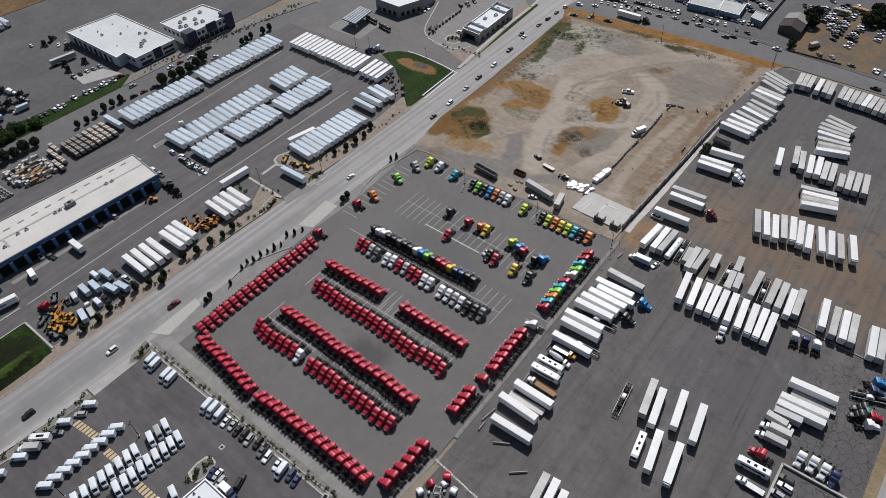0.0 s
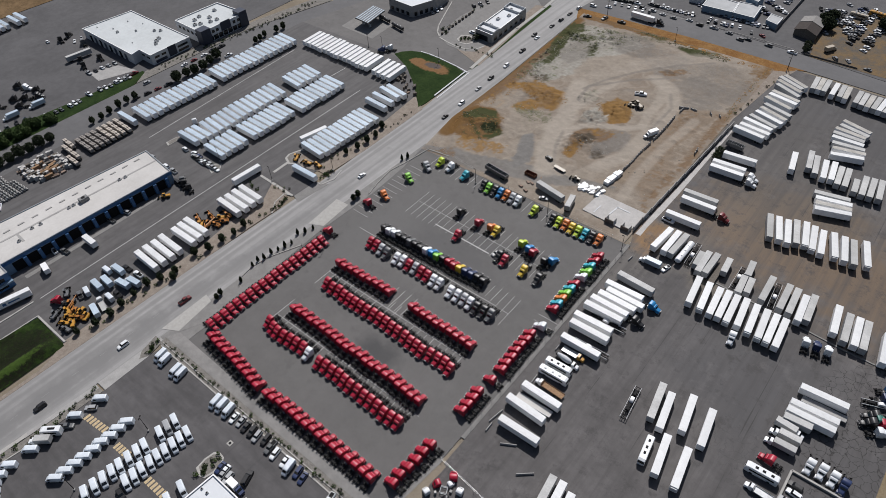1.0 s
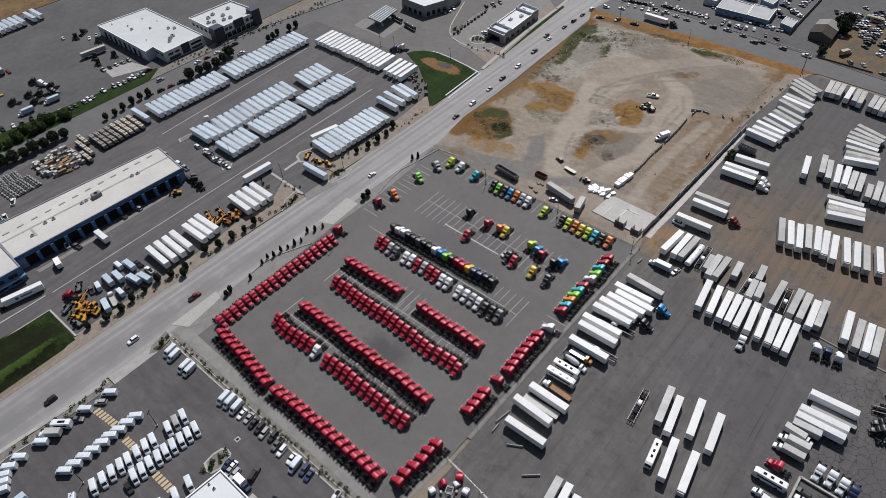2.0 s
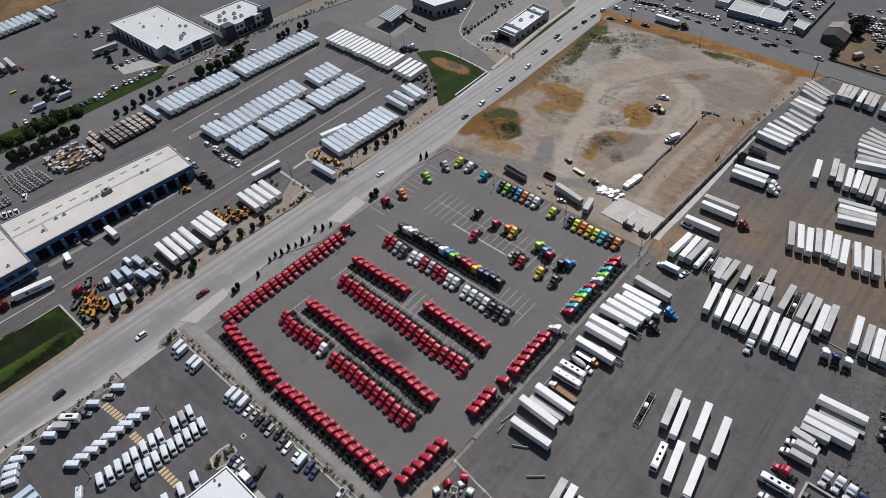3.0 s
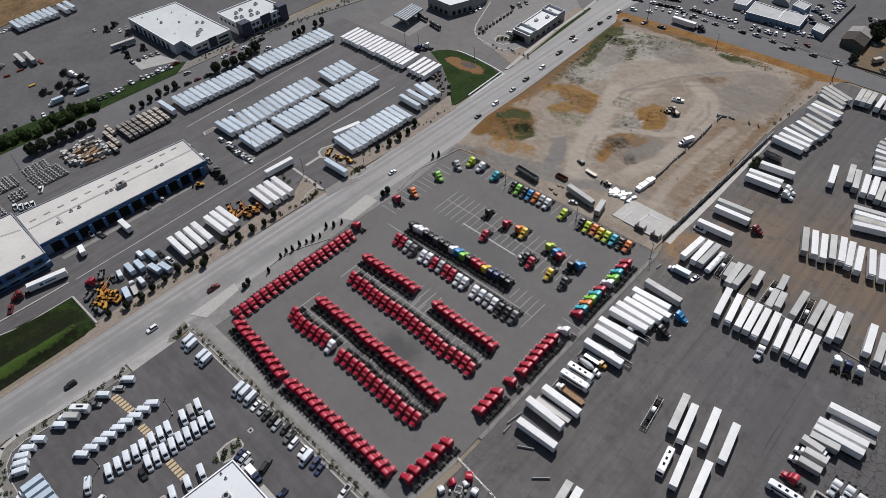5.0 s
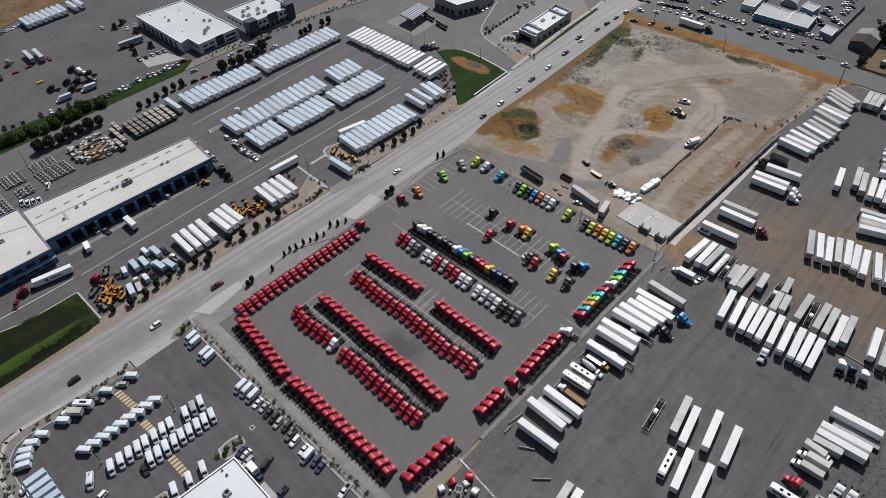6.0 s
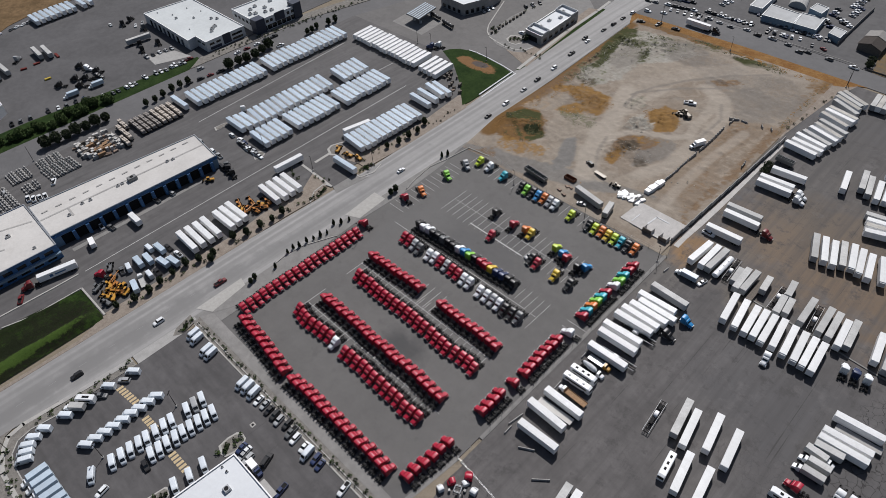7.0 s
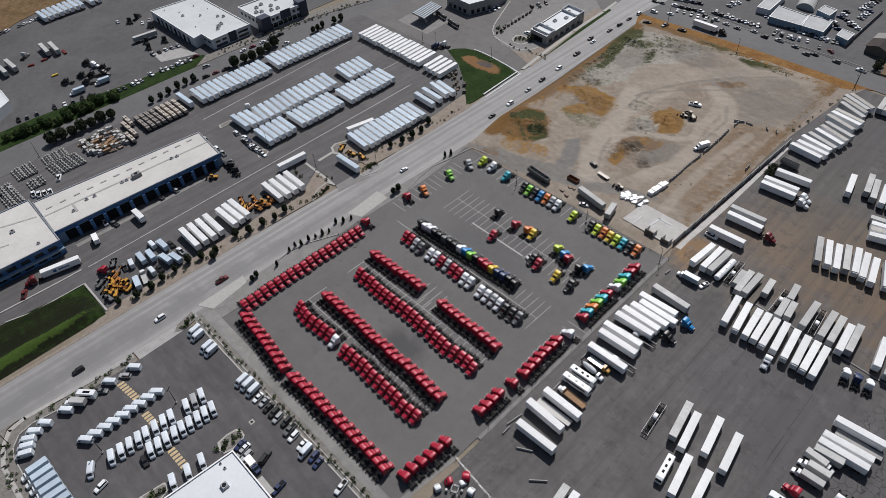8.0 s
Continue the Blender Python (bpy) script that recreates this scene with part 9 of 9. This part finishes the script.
plant([(-125.0, 11.6), (-123.8, 14.2), (-123.7, 18.2), (-122.9, 21.5), (-122.1, 24.8), (-121.3, 28.1), (-123.9, 34.0), (-121.9, 36.9), (-120.7, 40.7), (-121.2, -0.8), (-124.5, 8.1), (-122.2, 104.2), (-121.1, 107.3)], 3.2, 1.5, True, "leafd", "young narrow tree by the pavement", 0.2)
plant([(-122.1, -10.8), (-121.4, -13.3), (-119.6, 66.3), (-119.8, 69.6)], 3.6, 2.0, False, "leafd", "loose young tree at the driveway")
plant([(2.6, 372.5), (6.2, 364.4), (4.6, 380.9), (36.4, 394.4), (34.8, 384.4), (35.7, 404.0), (42.5, 386.3), (42.0, 396.0)], 7.0, 8.5, False, "leafd", "dense dark shade tree by the car lot")
plant([(4.1, 335.5), (4.9, 329.3), (4.7, 202.4), (4.8, 197.8), (-168.6, 227.9), (-168.6, 231.6)], 4.0, 4.6, False, "leafd", "dense dark bush beside a wall")


SR = random.Random(8)
SHRUBS = {"leaf": bmesh.new(), "leafd": bmesh.new()}


def shrubs(a, b, n, side, z=0.1):
    """Low shrubs strewn along a line."""
    for i in range(n):
        x, y = along(a, b, (i + SR.random()) / n)
        k = SR.uniform(0.7, 1.5)
        foliage(SHRUBS[SR.choice(("leaf", "leafd"))], 1, 46, (x + SR.uniform(-side, side), y + SR.uniform(-side, side), z + 0.4 * k), (0.55 * k, 0.55 * k, 0.45 * k), 0.2 * k, i)


shrubs((-61.8, -64.6), (-61.8, -57.4), 26, 1.6, 0.2)
shrubs((-63.6, -91.5), (-63.0, -85.5), 12, 1.4, 0.2)
shrubs((-119, -40.2), (-6, -40.2), 60, 0.9, 0.05)
shrubs((-121, -104), (-121, -69), 26, 1.6)
shrubs((-123, -118), (-98, -122), 22, 2.5)
shrubs((-120.4, -49.0), (-123.0, -41.6), 18, 1.4)
shrubs((-150, -55), (-147, 40), 26, 1.4)
shrubs((-152, 76), (-147, 140), 24, 2.5)
shrubs((-160, 50), (-150, 52), 8, 2.0)
shrubs((-145.5, 68.2), (-144.3, 75.6), 22, 1.6)
shrubs((-145.5, 38.7), (-148.5, 48.7), 18, 1.2)
shrubs((-172.6, 45.3), (-163.1, 42.7), 10, 1.4)
shrubs((-312, 85), (-298, 205), 90, 3.0)
shrubs((-176.6, 221.5), (-171.1, 227.5), 20, 1.6, 0.3)
shrubs((-197.2, 227.6), (-189.0, 223.8), 14, 1.6, 0.2)
shrubs((-2.5, 240), (2, 290), 8, 1.0)
shrubs((-176.2, 213.8), (-145.1, 217.2), 14, 2.0)
shrubs((-194.5, 224.7), (-193.9, 268.1), 14, 1.5)
for key, bm in SHRUBS.items():
    tagged(new("shrub_planting", mesh("shrub_planting", bm, key)), "low dark shrubs strewn through the planting beds", "shrubs", kind="stuff")

# weeds and dry grass tufts on the vacant lot
VR = random.Random(31)
PLANT_COVER = [
    ("weed", "green weeds", ((-124.1, 245.8, 5, 26, 1100), (-119.1, 221.8, 8, 18, 800), (-119.1, 266.0, 14, 6, 900), (-102.9, 259.8, 4, 10, 350), (-102.0, 278.7, 18, 9, 900), (-78.0, 296.5, 14, 3, 350), (-91.1, 178.3, 14, 6, 350))),
    ("olive", "olive green bushes", ((-4.5, 264, 2, 32, 150), (-124.7, 245.4, 3, 26, 450), (-119.1, 266.0, 12, 4, 500), (-102.2, 258.6, 3, 10, 250), (-105.3, 280.9, 14, 6, 350), (-53.0, 292.8, 14, 3, 700), (-34.0, 292.6, 8, 4, 200), (-78.0, 296.5, 12, 2, 250), (-101.2, 152.1, 6, 3.5, 600), (-108.1, 159.6, 9, 3, 350), (-116.6, 156.5, 7, 3, 250), (-106.5, 142.7, 7, 2, 160))),
]
PLANT_COVER += [
    ("strawtuft", "dry orange grass tufts", ((-96.8, 197.7, 15, 7, 900), (-89.8, 198.6, 7, 7, 400), (-110.5, 197.8, 10, 6, 350), (-109.0, 150.8, 14, 12, 900), (-56.5, 206.3, 11, 9, 700), (-118.4, 186.5, 5, 24, 500), (-40.5, 295.3, 40, 3, 900), (-5, 264, 2.5, 32, 300), (-56.7, 163.9, 4, 8, 250))),
]
bm = bmesh.new()
for cx, cy, rx, ry, n in ((-119, 226, 8, 20, 420), (-112, 256, 16, 16, 620), (-100, 276, 22, 11, 620), (-88, 283, 14, 8, 260), (-64, 193, 10, 8, 240), (-74, 210, 8, 8, 200), (-52, 172, 12, 6, 260), (-95, 180, 16, 8, 200), (-110, 212, 8, 9, 180), (-60, 164, 6, 8, 120), (-115, 155, 10, 7, 120), (-20, 180, 14, 40, 160)):
    for _ in range(n // 2):
        a, r = VR.uniform(0, 6.283), VR.random() ** 0.6
        x, y = cx + rx * r * math.cos(a), cy + ry * r * math.sin(a)
        if not (-124 < x < -5 and 121 < y < 297) or noise.noise((x * 0.12, y * 0.12, 6)) < -0.05:
            continue
        k, z, t2 = 0.10 + 0.34 * VR.random() ** 3, soil_height(x, y), VR.uniform(0, 6.283)
        u, v = Vector((math.cos(t2), math.sin(t2), 0)) * k * VR.uniform(0.8, 1.5), Vector((-math.sin(t2), math.cos(t2), 0)) * k
        p = Vector((x, y, z - 0.05))
        lo = [bm.verts.new(p + q) for q in (u, v, -u, -v)]
        up = Vector((0, 0, k * VR.uniform(0.5, 1.0)))
        hi = [bm.verts.new(p + q * VR.uniform(0.4, 0.8) + up * VR.uniform(0.8, 1.2)) for q in (u, v, -u, -v)]
        bm.faces.new(hi)
        for q in range(4):
            bm.faces.new((lo[q], lo[(q + 1) % 4], hi[(q + 1) % 4], hi[q]))
tagged(new("rubble_stones", mesh("rubble_stones", bm, "rubble")), "pale broken stones strewn over the vacant soil", "stones", kind="stuff")
for material, colour_name, areas in PLANT_COVER:
    bm = bmesh.new()
    for cx, cy, rx, ry, n in areas:
        for _ in range(n):
            a, r = VR.uniform(0, 6.283), VR.random() ** 0.6
            x, y = cx + rx * r * math.cos(a), cy + ry * r * math.sin(a)
            if not (-124 < x < -4 and 121 < y < 298) or noise.noise((x * 0.18, y * 0.18, 2)) < -0.12:
                continue
            z = soil_height(x, y)
            h, t2, s = VR.uniform(0.05, 0.15) * {"olive": 1.5, "weed": 0.7}.get(material, 0.25), VR.uniform(0, 6.283), VR.uniform(0.15, 0.45)
            d = Vector((math.cos(t2), math.sin(t2), 0)) * s
            e = Vector((-d.y, d.x, 0)) * VR.uniform(0.5, 1.0)
            p = Vector((x, y, z + 0.03))
            top = Vector((VR.uniform(-0.1, 0.1), VR.uniform(-0.1, 0.1), h))
            c = bm.verts.new(p + top)
            ring = [bm.verts.new(p + v) for v in (d, e, -d, -e)]
            for q in range(4):
                bm.faces.new((ring[q], ring[(q + 1) % 4], c))
    tagged(new("weed_cover", mesh("weed_cover", bm, material)), colour_name + " growing over the vacant soil", "weeds", kind="stuff")
